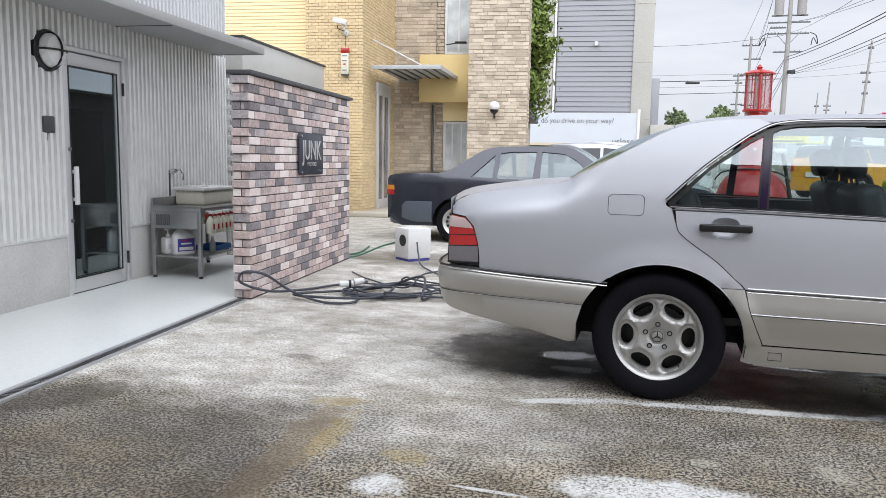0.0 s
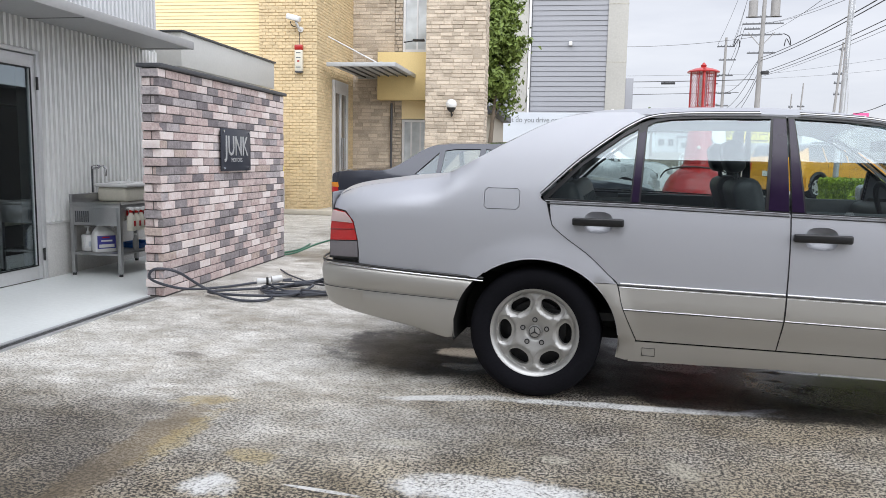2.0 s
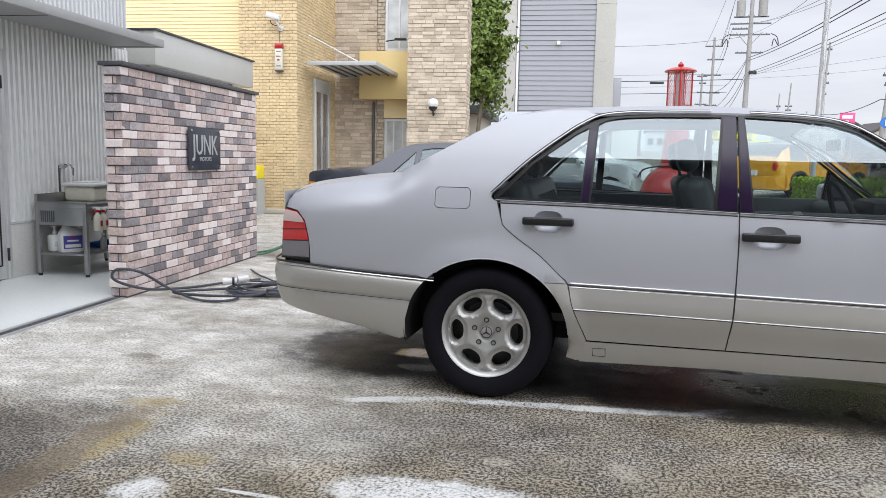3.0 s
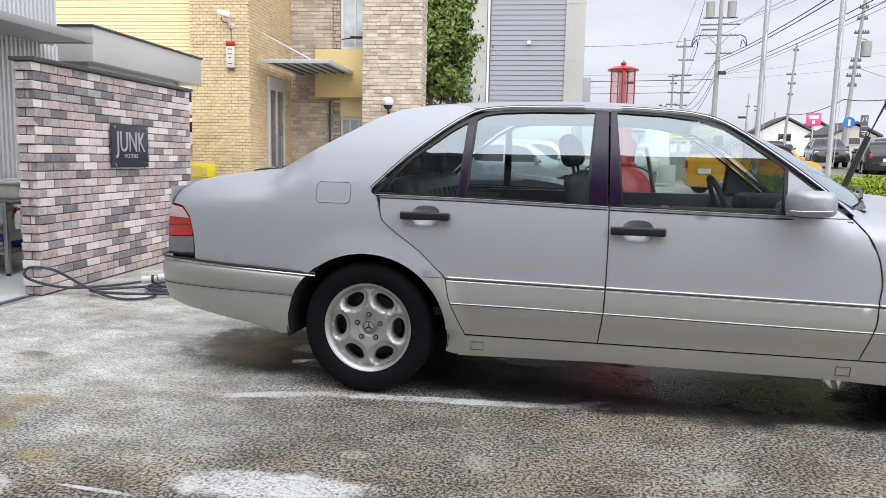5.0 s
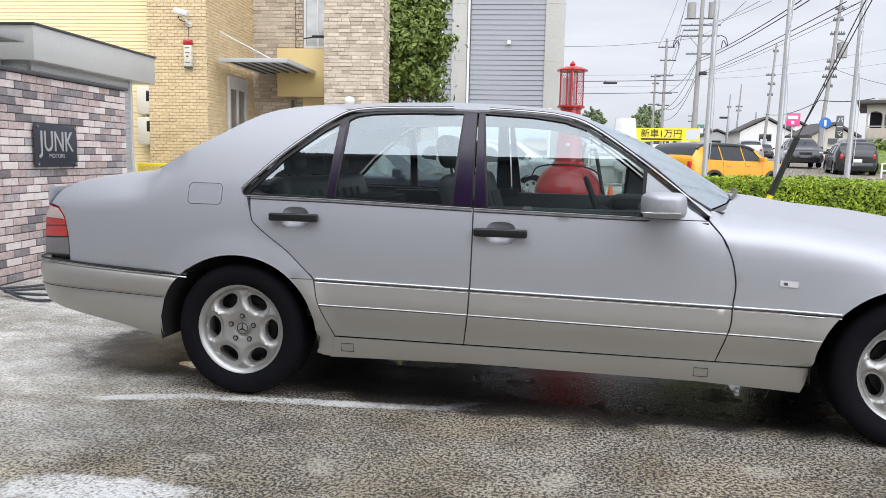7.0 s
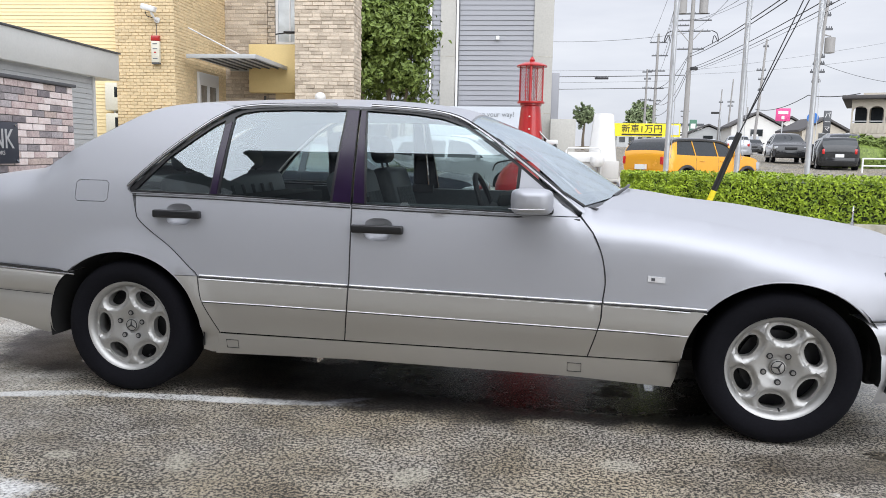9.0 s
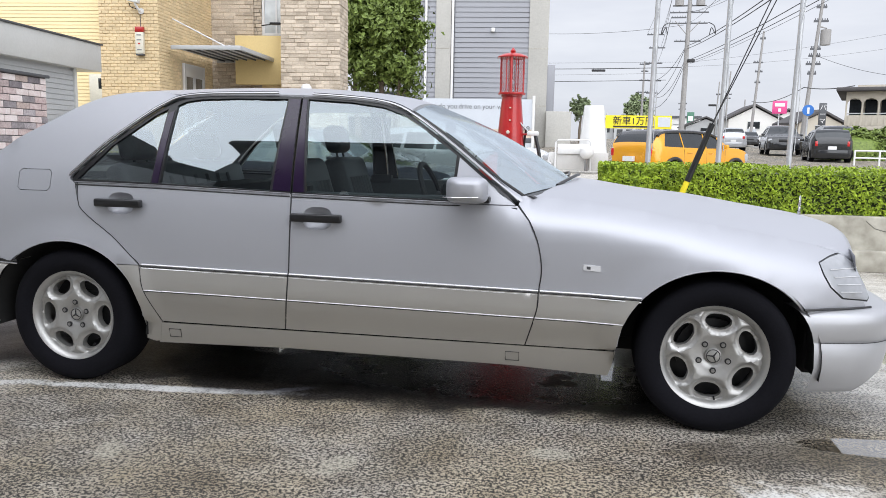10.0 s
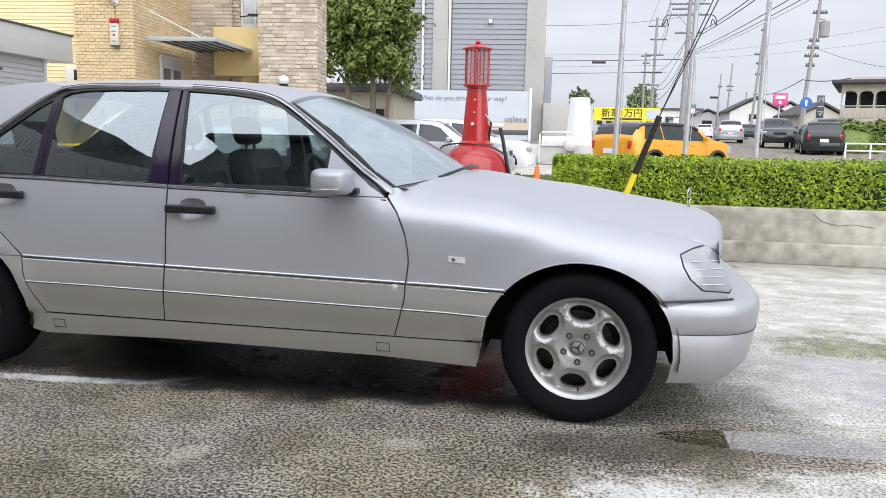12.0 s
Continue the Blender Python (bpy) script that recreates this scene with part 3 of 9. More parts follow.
    l.new(math_node("MAXIMUM", rough, 0.03), b.inputs["Roughness"])
    # the standing water has its own smooth skin
    l.new(math_node("MAXIMUM", pool, wet), b.inputs["Coat Weight"])
    b.inputs["Coat IOR"].default_value, b.inputs["Coat Roughness"].default_value = 1.6, 0.03
    bp = n.new("ShaderNodeBump")
    bp.inputs["Distance"].default_value = 0.0025
    l.new(math_node("SUBTRACT", 0.55, math_node("MULTIPLY", pool, 0.62), True), bp.inputs["Strength"])
    l.new(grain, bp.inputs["Height"])
    l.new(bp.outputs[0], b.inputs["Normal"])
    return m


M["ground"] = ground_material()


def rise(x, y):
    """Height of the ground: the yard is level, the street beyond the hedge climbs gently."""
    return smooth01(-4.5, 1.0, x) * (0.62 * smooth01(12, 27, y) + 0.021 * max(0.0, min(y, 150.0) - 26))


bm = bmesh.new()
xs_ = [-900, -200, -60, -30, *range(-16, 34, 2), 45, 70, 200, 900]
ys_ = [-900, -200, -60, -20, -6, 0, 6, *[9 + 1.5 * k for k in range(14)], 36, 45, 60, 80, 110, 150, 300, 1500]
gv = {}
for i, gx in enumerate(xs_):
    for j, gy in enumerate(ys_):
        gv[i, j] = bm.verts.new((gx, gy, rise(gx, gy)))
for i in range(len(xs_) - 1):
    for j in range(len(ys_) - 1):
        bm.faces.new((gv[i, j], gv[i + 1, j], gv[i + 1, j + 1], gv[i, j + 1]))
solo("ground", bm, "ground", Matrix(), "worn speckled asphalt yard, damp and pale stains, shade painted under saloon", "ground", kind="structure")

# painted floor slab of the open garage front, and its drain
bm = boxes(((-3.27, -4, -0.1), (-1.86, 8.5, 0.012)))
solo("floor", bm, "painted_floor", SITE.copy(), "pale grey painted concrete floor with faint water marks", "floor", kind="structure", smooth=False)
drain = thing("drain_channel", SITE @ pose(-1.79, 3.2, 0), "narrow steel drain channel beside the painted floor", "drain", kind="structure")
part("channel", boxes(((-0.032, -4, -0.05), (0.028, 2.62, 0.004))), "grille_dark", drain, smooth=False)
part("edge_rail", boxes(((-0.068, -4, -0.02), (-0.032, 2.62, 0.014)), ((0.028, -4, -0.02), (0.054, 2.62, 0.012))), "galvanised", drain, "worn steel edge", smooth=False)
bm = bmesh.new()
for k in range(190):
    v = -1.4 + k * 0.0212
    box(bm, (-0.034, v, 0.0), (0.03, v + 0.006, 0.010))
part("grating_bars", bm, "steel", drain, smooth=False, kind="stuff")


# ---- garage building with corrugated cladding ----
def corrugated(bm, v0, v1, z0, z1, u, pitch=0.071, depth=0.06):
    """Upright ribs along v."""
    shape = ((0, 0), (0.34, 0), (0.44, 1), (0.90, 1), (1.0, 0))
    n = max(1, int(round((v1 - v0) / pitch)))
    p = (v1 - v0) / n
    pts = []
    for i in range(n):
        pts += [(v0 + (i + a) * p, u + d * depth) for a, d in shape[:-1]]
    pts.append((v1, u))
    lo = [bm.verts.new((x, v, z0)) for v, x in pts]
    hi = [bm.verts.new((x, v, z1)) for v, x in pts]
    for i in range(len(pts) - 1):
        bm.faces.new((lo[i], lo[i + 1], hi[i + 1], hi[i]))
    return bm


DOOR_V0, DOOR_V1, DOOR_Z = 5.53, 6.445, 2.15
garage = thing("wall_garage", SITE @ pose(0, 0, 0), "garage wall clad in grey corrugated steel over a concrete plinth", "wall", kind="structure")
part("wall_core", boxes(((-3.5, -4, 0), (-3.30, DOOR_V0, 2.5)), ((-3.5, DOOR_V1, 0), (-3.30, 8.5, 2.5)), ((-3.5, DOOR_V0, DOOR_Z), (-3.30, DOOR_V1, 2.5)), ((-9, 8.3, 0), (-3.5, 8.5, 5.4)), ((-3.5, -4, 2.5), (-3.30, 8.5, 5.4))), "soffit", garage, smooth=False)
# unseen dark block added for the saloon's rear side windows to mirror
part("upper_storey", boxes(((-9, -4, 5.4), (-3.32, 5.0, 6.5))), "rear_wall", garage, "unseen dark block added for window reflections", smooth=False)
part("plinth", boxes(((-3.3, -4, 0), (-3.252, DOOR_V0, 0.53)), ((-3.3, DOOR_V1, 0), (-3.252, 8.5, 0.53)), bevel=0.006), "concrete", garage, "bare concrete plinth")
part("plinth_flashing", boxes(((-3.3, -4, 0.53), (-3.245, DOOR_V0, 0.555)), ((-3.3, DOOR_V1, 0.53), (-3.245, 8.5, 0.555))), "corrugated", garage, smooth=False)
bm = bmesh.new()
corrugated(bm, -4, DOOR_V0, 0.55, 2.42, -3.29)
corrugated(bm, DOOR_V1, 8.51, 0.55, 2.42, -3.29)
corrugated(bm, DOOR_V0, DOOR_V1, DOOR_Z, 2.42, -3.29)
part("cladding", bm, "corrugated", garage, smooth=False)
bm = corrugated(bmesh.new(), -4, 8.51, 2.5, 5.4, -3.29)
part("upper_cladding", bm, "corrugated_white", garage, "pale corrugated upper cladding", smooth=False)
part("corner_trim", boxes(((-3.3, 8.49, 0.55), (-3.262, 8.53, 5.4))), "corrugated", garage, smooth=False)
eaves = thing("eaves_canopy", SITE @ pose(-3.29, 0, 2.42), "flat grey sheet-metal canopy along the garage", "canopy", kind="structure")
part("soffit_panel", boxes(((0, -4, 0), (0.66, 8.15, 0.05))), "soffit", eaves, smooth=False)
part("edge_flashing", boxes(((0.66, -4, -0.012), (0.70, 8.19, 0.075)), ((0, 8.15, -0.012), (0.66, 8.19, 0.075)), bevel=0.006), "soffit", eaves)
part("panel_joint", boxes(((0.0, 6.28, -0.004), (0.66, 6.29, 0.002))), "grille_dark", eaves, smooth=False)

door = thing("door_1", SITE @ pose(-3.29, DOOR_V0, 0), "closed aluminium glass door in the corrugated wall", "door", kind="structure")
DW = DOOR_V1 - DOOR_V0
part("door_frame", boxes(((-0.06, 0, 0), (0.045, 0.045, DOOR_Z)), ((-0.06, DW - 0.045, 0), (0.045, DW, DOOR_Z)), ((-0.06, 0.045, DOOR_Z - 0.04), (0.045, DW - 0.045, DOOR_Z)), bevel=0.004), "aluminium", door)
leaf = part("door_leaf", boxes(((-0.02, 0.05, 0.02), (0.025, 0.115, DOOR_Z - 0.05)), ((-0.02, DW - 0.115, 0.02), (0.025, DW - 0.05, DOOR_Z - 0.05)), ((-0.02, 0.115, 0.02), (0.025, DW - 0.115, 0.15)), ((-0.02, 0.115, 1.985), (0.025, DW - 0.115, DOOR_Z - 0.05)), bevel=0.004), "aluminium", door)
part("door_glass", boxes(((-0.002, 0.115, 0.15), (0.006, DW - 0.115, 1.985))), M["pane_glass"], leaf, smooth=False)
part("glazing_bead", boxes(((0.022, 0.108, 0.143), (0.03, 0.12, 1.99)), ((0.022, DW - 0.12, 0.143), (0.03, DW - 0.108, 1.99)), ((0.022, 0.12, 0.143), (0.03, DW - 0.12, 0.155)), ((0.022, 0.12, 1.98), (0.03, DW - 0.12, 1.99))), "black_trim", leaf, smooth=False)
bm = bmesh.new()
box(bm, (0.05, 0.10, 0.80), (0.075, 0.145, 1.13), 0.006)
box(bm, (0.02, 0.112, 0.83), (0.055, 0.132, 0.86))
box(bm, (0.02, 0.112, 1.07), (0.055, 0.132, 1.10))
part("pull_handle", bm, "white_plastic", leaf, "white pull handle")
part("lock_cylinder", rod(bmesh.new(), (0.02, 0.09, 1.28), (0.04, 0.09, 1.28), 0.018, seg=14), "steel", leaf)
part("lock_cylinder", rod(bmesh.new(), (0.02, 0.09, 0.66), (0.04, 0.09, 0.66), 0.018, seg=14), "steel", leaf)
for hz in (0.25, 1.85):
    part("hinge", rod(bmesh.new(), (0.04, DW - 0.04, hz - 0.06), (0.04, DW - 0.04, hz + 0.06), 0.012, seg=10), "grille_dark", door)
# dim room behind the glass
room = thing("garage_room", SITE @ pose(-3.5, 0, 0), "dim room behind the glass door", "room", kind="structure")
part("room_shell", boxes(((-3.0, 3.9, 0), (-2.95, 8.3, 2.5)), ((-2.95, 3.9, 0), (0, 3.95, 2.5)), ((-2.95, 8.25, 0), (0, 8.3, 2.5)), ((-2.95, 3.95, 2.45), (0, 8.25, 2.5))), "soffit", room, smooth=False)
part("blind", boxes(((-0.32, 5.0, 0), (-0.30, 7.6, 1.66))), "grille_dark", room, "dark blind", smooth=False)
part("back_panel", boxes(((-0.75, 5.0, 1.6), (-0.72, 7.6, 2.45))), "corrugated_white", room, "pale panel over the blind", smooth=False)
for v in (5.66, 5.84, 6.12):
    carton = thing("carton", SITE @ pose(-3.82, v, 1.665), "small white carton on the blind's rail", "carton", "cartons behind the door")
    part("box_body", boxes(((-0.06, 0, 0), (0.06, 0.12 if v < 6 else 0.2, 0.09 if v < 6 else 0.15)), bevel=0.004), "white_plastic", carton)
    part("printed_bar", boxes(((0.06, 0.02, 0.03), (0.062, 0.1, 0.055))), "banner_text", carton, smooth=False)
part("blind_rail", boxes(((-0.42, 5.0, 1.645), (-0.24, 7.6, 1.665))), "coping", room, smooth=False)
bulk = thing("bulkhead_lamp", SITE @ pose(-3.28, 5.36, 2.07), "round bulkhead lamp with a black wire guard", "lamp")
part("backplate", lathe(bmesh.new(), [(0.0, 0.0), (0.16, 0.0), (0.168, 0.02), (0.168, 0.055), (0.155, 0.07), (0.13, 0.07)], 32, "x"), "black_trim", bulk)
part("globe", lathe(bmesh.new(), [(0.138, 0.06), (0.136, 0.09), (0.115, 0.135), (0.07, 0.16), (0.0, 0.17)], 28, "x"), "white_plastic", bulk, "frosted white globe")
bm = bmesh.new()
for a in (0, math.pi / 2):
    tube(bm, [(0.06 + 0.125 * math.cos(t), 0.148 * math.sin(t) * math.cos(a), 0.145 * math.sin(t) * math.sin(a)) for t in [(-0.5 + k / 12) * math.pi for k in range(13)]], 0.009)
tube(bm, [(0.075, 0.15 * math.cos(t), 0.148 * math.sin(t)) for t in [2 * math.pi * k / 24 for k in range(25)]], 0.009)
part("wire_guard", bm, "black_trim", bulk)
reader = thing("card_reader", SITE @ pose(-3.28, 5.34, 1.405), "small grey box fixed to the corrugated wall", "wall box")
part("casing", boxes(((0, -0.065, 0), (0.055, 0.065, 0.14)), bevel=0.008), "coping", reader)
part("conduit", rod(bmesh.new(), (0.02, 0, -0.06), (0.02, 0, 0), 0.01), "coping", reader)


# ---- free-standing brick sign wall ----
JV0, JV1, JU, JT, JZ0, JROWS, JH = 5.86, 8.70, -1.72, 0.165, 0.015, 26, 0.0738
JZ1 = JZ0 + JROWS * JH
wall = thing("wall_sign", SITE @ pose(JU, JV0, 0), "free-standing pink and grey brick wall with a dark coping", "wall", kind="structure")
part("mortar_core", boxes(((-JT + 0.008, 0.008, 0), (-0.008, JV1 - JV0 - 0.008, JZ1))), "mortar", wall, smooth=False)
bm = bmesh.new()
L = JV1 - JV0
box(bm, (-JT - 0.03, -0.03, JZ1), (0.03, L + 0.03, JZ1 + 0.035), 0.006)
part("coping", bm, "coping", wall, "dark grey metal coping")

sign = thing("name_sign", SITE @ pose(JU, 6.93, 1.065), "square charcoal sign plate with raised silver letters", "sign")
SW, SH = 0.70, 0.42
part("plate", boxes(((0.022, 0, 0), (0.034, SW, SH)), bevel=0.003), "sign_black", sign)
for a in (0.045, SW - 0.045):
    for c in (0.03, SH - 0.03):
        part("standoff_bolt", rod(bmesh.new(), (0.0, a, c), (0.046, a, c), 0.013, seg=14), "chrome", sign)


def lettering(name, body, size, m, material, parent, depth=0.004, align="CENTER", stretch=1.0):
    """Raised words in the built-in font, turned into a mesh."""
    cu = bpy.data.curves.new(name, "FONT")
    cu.body, cu.size, cu.extrude, cu.align_x, cu.resolution_u = body, size, depth, align, 3
    tmp = bpy.data.objects.new(name, cu)
    scene.collection.objects.link(tmp)
    me = bpy.data.meshes.new_from_object(tmp.evaluated_get(bpy.context.evaluated_depsgraph_get()))
    bpy.data.objects.remove(tmp)
    me.transform(m @ Matrix.Diagonal((stretch, 1, 1, 1)))
    me.materials.clear()
    me.materials.append(M[material])
    ob = new(name, me)
    ob.parent = parent
    return ob


READ_V = Matrix(((0, 0, 1, 0), (1, 0, 0, 0), (0, 1, 0, 0), (0, 0, 0, 1)))  # text that reads along +v, facing +u
lettering("letters", "JUNK", 0.285, Matrix.Translation((0.037, SW / 2, 0.155)) @ READ_V, "letter", sign, stretch=0.80)
lettering("small_letters", "MOTORS", 0.058, Matrix.Translation((0.036, SW / 2, 0.09)) @ READ_V, "letter", sign, 0.002, stretch=1.1)


# ---- the silver saloon ----
CAR_X, CAR_Y = 2.4, 4.735
saloon = thing("saloon_car", pose(CAR_X, CAR_Y, 0), "large silver four-door saloon parked on damp asphalt", "car")


def table_fn(pts, n=10):
    run = [(p[0], p[1]) for p in curve(pts, n)]
    return lambda x: interp(run, x)


half_width = table_fn([(0.15, 0.872), (0.20, 0.885), (0.26, 0.903), (0.34, 0.918), (0.47, 0.932), (0.55, 0.937), (0.62, 0.935), (0.75, 0.928), (0.88, 0.913), (0.97, 0.894), (1.05, 0.872), (1.12, 0.846), (1.25, 0.793), (1.42, 0.712), (1.5, 0.668)])
hood_crest = table_fn([(3.2, 0.99), (3.34, 0.988), (3.58, 0.972), (3.82, 0.937), (4.05, 0.897), (4.28, 0.857), (4.5, 0.815), (4.62, 0.782), (4.72, 0.735)])
deck_crest = table_fn([(-0.12, 0.955), (-0.07, 0.985), (-0.02, 1.012), (0.1, 1.043), (0.3, 1.072), (0.52, 1.102), (0.62, 1.145)])


def width_at(x, z):
    """Half the body's width at a place along it and a height."""
    w = half_width(z)
    if x < 0.5:
        s = min(1, (0.5 - x) / 0.66)
        w -= 0.185 * (1 - math.sqrt(1 - s * s))
    if x > 4.1:
        s = min(1, (x - 4.1) / 0.74)
        w -= 0.34 * (1 - math.sqrt(1 - s * s))
    if x > 3.1:
        c = hood_crest(x)
        w -= 0.15 * smooth01(3.1, 3.4, x) * min(1.3, max(0, (z - c + 0.17) / 0.17)) ** 2.2
    if x < 0.9:
        c = deck_crest(x) if x < 0.6 else 1.145
        w -= 0.12 * (1 - smooth01(0.45, 0.75, x)) * min(1.3, max(0, (z - c + 0.16) / 0.16)) ** 2.2
    # flared lips round the wheel openings
    for cx in (1.06, 4.102):
        d = math.hypot((x - cx) / 0.41, (z - 0.335) / 0.375)
        if d < 1.24 and z > 0.34:
            w += 0.019 * smooth01(1.26, 1.03, d)
    return w


def shrink(poly, d):
    """An outline drawn in by d."""
    area = sum(a[0] * b[1] - b[0] * a[1] for a, b in zip(poly, [*poly[1:], poly[0]]))
    sg = 1 if area > 0 else -1
    out = []
    for i, p in enumerate(poly):
        a, b = Vector(poly[i - 1]), Vector(poly[(i + 1) % len(poly)])
        p = Vector(p)
        e1, e2 = (p - a).normalized(), (b - p).normalized()
        n1, n2 = Vector((-e1.y, e1.x)) * sg, Vector((-e2.y, e2.x)) * sg
        nn = n1 + n2
        nn = nn.normalized() if nn.length > 1e-6 else n1
        out.append(p + nn * d / max(0.5, nn.dot(n1)))
    return out


def car_part(name, bm, material, parent, label="", angle=38.0):
    bmesh.ops.translate(bm, verts=bm.verts, vec=(-CAR_X, 0, 0))
    return part(name, bm, material, parent, label, angle=angle)


def side_panel(name, outline, material, parents, inset=0.0, label="", gap=0.0006, depth=0.02, holes=(), step=0.045):
    """One body panel on both flanks, folded in at its rim."""
    made = []
    out = shrink([Vector(p) for p in outline], gap)
    sunk = inset if callable(inset) else (lambda x, z: inset)
    for sg, par in zip((-1, 1), parents):
        bm = sheet(bmesh.new(), out, lambda x, z: Vector((x, sg * (width_at(x, z) - sunk(x, z)), z)), holes, step)
        if depth:
            thicken(bm, (0, -sg, 0), depth)
        made.append(car_part(name, bm, material, par, label))
    return made


def arch(cx, z_from, z_to):
    """The wheel opening's rim, from the front foot over the top to the rear foot."""
    def ang(z):
        return math.asin(max(-1, min(1, (z - 0.335) / (0.375 if z > 0.335 else 0.42))))
    a0, a1 = ang(z_from), math.pi - ang(z_to)
    pts = []
    for k in range(27):
        t = a0 + (a1 - a0) * k / 26
        pts.append((cx + 0.41 * math.cos(t), 0.335 + (0.375 if math.sin(t) > 0 else 0.42) * math.sin(t)))
    return pts


def clad_swell(x, z):
    """The cladding swells down to its waist line and draws in again below it."""
    waist = 0.492 - 0.0135 * (x - 1.46)
    return -0.006 - (0.012 * smooth01(waist + 0.115, waist, z) if z > waist else 0.012 - 0.020 * smooth01(waist, 0.33, z))


RW, FW = 1.06, 4.102
both = (saloon, saloon)
door_line_rear = [(1.125, 0.90), (1.14, 0.868), (1.205, 0.815), (1.315, 0.738), (1.41, 0.652)]
quarter = [(0.5, 0.614), (0.2, 0.629), (0.125, 0.635), (0.122, 0.70), (0.113, 0.76), (0.083, 0.855), (0.03, 0.905), (-0.055, 0.915), (-0.075, 0.95), (-0.05, 0.985), (0.02, 1.018)]
quarter += [tuple(p) for p in curve([(0.1, 1.038), (0.3, 1.068), (0.52, 1.10), (0.64, 1.148), (0.87, 1.272), (1.06, 1.372), (1.2, 1.418), (1.36, 1.436), (1.5, 1.437)], 5)]
quarter += [tuple(p) for p in curve([(1.565, 1.412), (1.43, 1.33), (1.25, 1.19), (1.11, 1.06), (1.068, 1.01), (1.10, 0.985)], 4)]
quarter += [*[tuple(p) for p in curve(door_line_rear, 4)], (1.452, 0.608), *arch(RW, 0.61, 0.600)]
fuel_hole = [(0.80, 0.945), (0.95, 0.945), (0.965, 0.96), (0.965, 1.035), (0.95, 1.05), (0.80, 1.05), (0.785, 1.035), (0.785, 0.96)]
quarters = side_panel("quarter_panel", quarter, "silver", both, holes=[fuel_hole])
side_panel("fuel_flap", fuel_hole, "silver", quarters, gap=0.003, depth=0.015)
side_panel("quarter_backing", [(0.77, 0.93), (0.98, 0.93), (0.98, 1.065), (0.77, 1.065)], "black_trim", quarters, inset=0.016, step=0.06)
side_panel("rear_arch_cladding", [(1.455, 0.6065), (1.482, 0.5), (1.552, 0.335), (1.53, 0.232), (1.505, 0.228), *[p for p in arch(RW, 0.24, 0.24) if p[0] > RW and p[1] < 0.60], (1.343, 0.6075)], "greige", both, inset=lambda x, z: clad_swell(x, z) * smooth01(1.38, 1.47, x), step=0.028)

# doors
rear_door = [(1.456, 0.606), (2.2065, 0.595), (2.2105, 0.8), (2.2085, 0.966), (1.53, 0.985), (1.113, 0.99), *[tuple(p) for p in curve(door_line_rear, 4)]]
front_door = [(2.2115, 0.595), (3.352, 0.582), (3.362, 0.67), (3.352, 0.75), (3.335, 0.81), (3.30, 0.88), (3.245, 0.943), (2.96, 0.95), (2.213, 0.966), (2.2145, 0.8)]


def handle_dish(cx, cz):
    pts = []
    for k in range(28):
        c, n_ = math.cos(2 * math.pi * k / 28), math.sin(2 * math.pi * k / 28)
        pts.append((cx + 0.07 * math.copysign(abs(c) ** 0.72, c), cz - 0.003 + 0.052 * math.copysign(abs(n_) ** 0.8, n_)))
    return pts


DISHES = ((1.352, 0.9), (2.342, 0.864))
rear_doors = side_panel("rear_door", rear_door, "silver", both, holes=[handle_dish(*DISHES[0])])
front_doors = side_panel("front_door", front_door, "silver", both, holes=[handle_dish(*DISHES[1])])
side_panel("door_cladding", [(1.4585, 0.600), (2.2055, 0.590), (2.2005, 0.48), (2.1815, 0.335), (1.555, 0.335), (1.485, 0.5)], "greige", rear_doors, inset=clad_swell, step=0.028, label="greige lower cladding")
side_panel("door_cladding", [(2.2095, 0.590), (3.352, 0.577), (3.347, 0.5), (3.30, 0.335), (2.1855, 0.335), (2.2045, 0.48)], "greige", front_doors, inset=clad_swell, step=0.028, label="greige lower cladding")
fender = [(3.3545, 0.58), (3.79, 0.572), *arch(FW, 0.548, 0.572)[::-1], (4.56, 0.553), (4.712, 0.565), (4.70, 0.588), (4.60, 0.6), (4.545, 0.648), (4.515, 0.70), (4.503, 0.748), (4.56, 0.768), (4.62, 0.778)]
fender += [tuple(p) for p in curve([(4.5, 0.812), (4.28, 0.855), (4.05, 0.895), (3.82, 0.935), (3.58, 0.97), (3.34, 0.986), (3.26, 0.985)], 4)]
fender += [(3.249, 0.95), (3.3025, 0.885), (3.3375, 0.81), (3.3545, 0.75), (3.3645, 0.67)]
fenders = side_panel("front_fender", fender, "silver", both)
side_panel("fender_cladding", [(3.3535, 0.577), (3.78, 0.567), *[p for p in arch(FW, 0.24, 0.24) if p[0] < FW and 0.335 < p[1] < 0.56], (3.69, 0.335), (3.3015, 0.335), (3.3485, 0.5)], "greige", both, inset=clad_swell, step=0.028)
side_panel("sill", [(1.533, 0.328), (3.692, 0.330), (3.676, 0.25), (3.664, 0.212), (3.23, 0.232), (2.2, 0.238), (1.52, 0.222)], "greige", both, inset=0.004, depth=0.008, step=0.03)
JACKS = []
for x0 in (1.585, 3.215):
    JACKS.append([(x0, 0.258), (x0 + 0.06, 0.258), (x0 + 0.06, 0.298), (x0, 0.298), (x0, 0.258)])

def trim_strip(name, run, r, material, parents, proud=0.004, label=""):
    """A fine moulding laid along the flank."""
    for sg, par in zip((-1, 1), parents):
        bm = tube(bmesh.new(), [(x, sg * (width_at(x, z) + proud), z) for x, z in run], r, 6)
        car_part(name, bm, material, par, label)


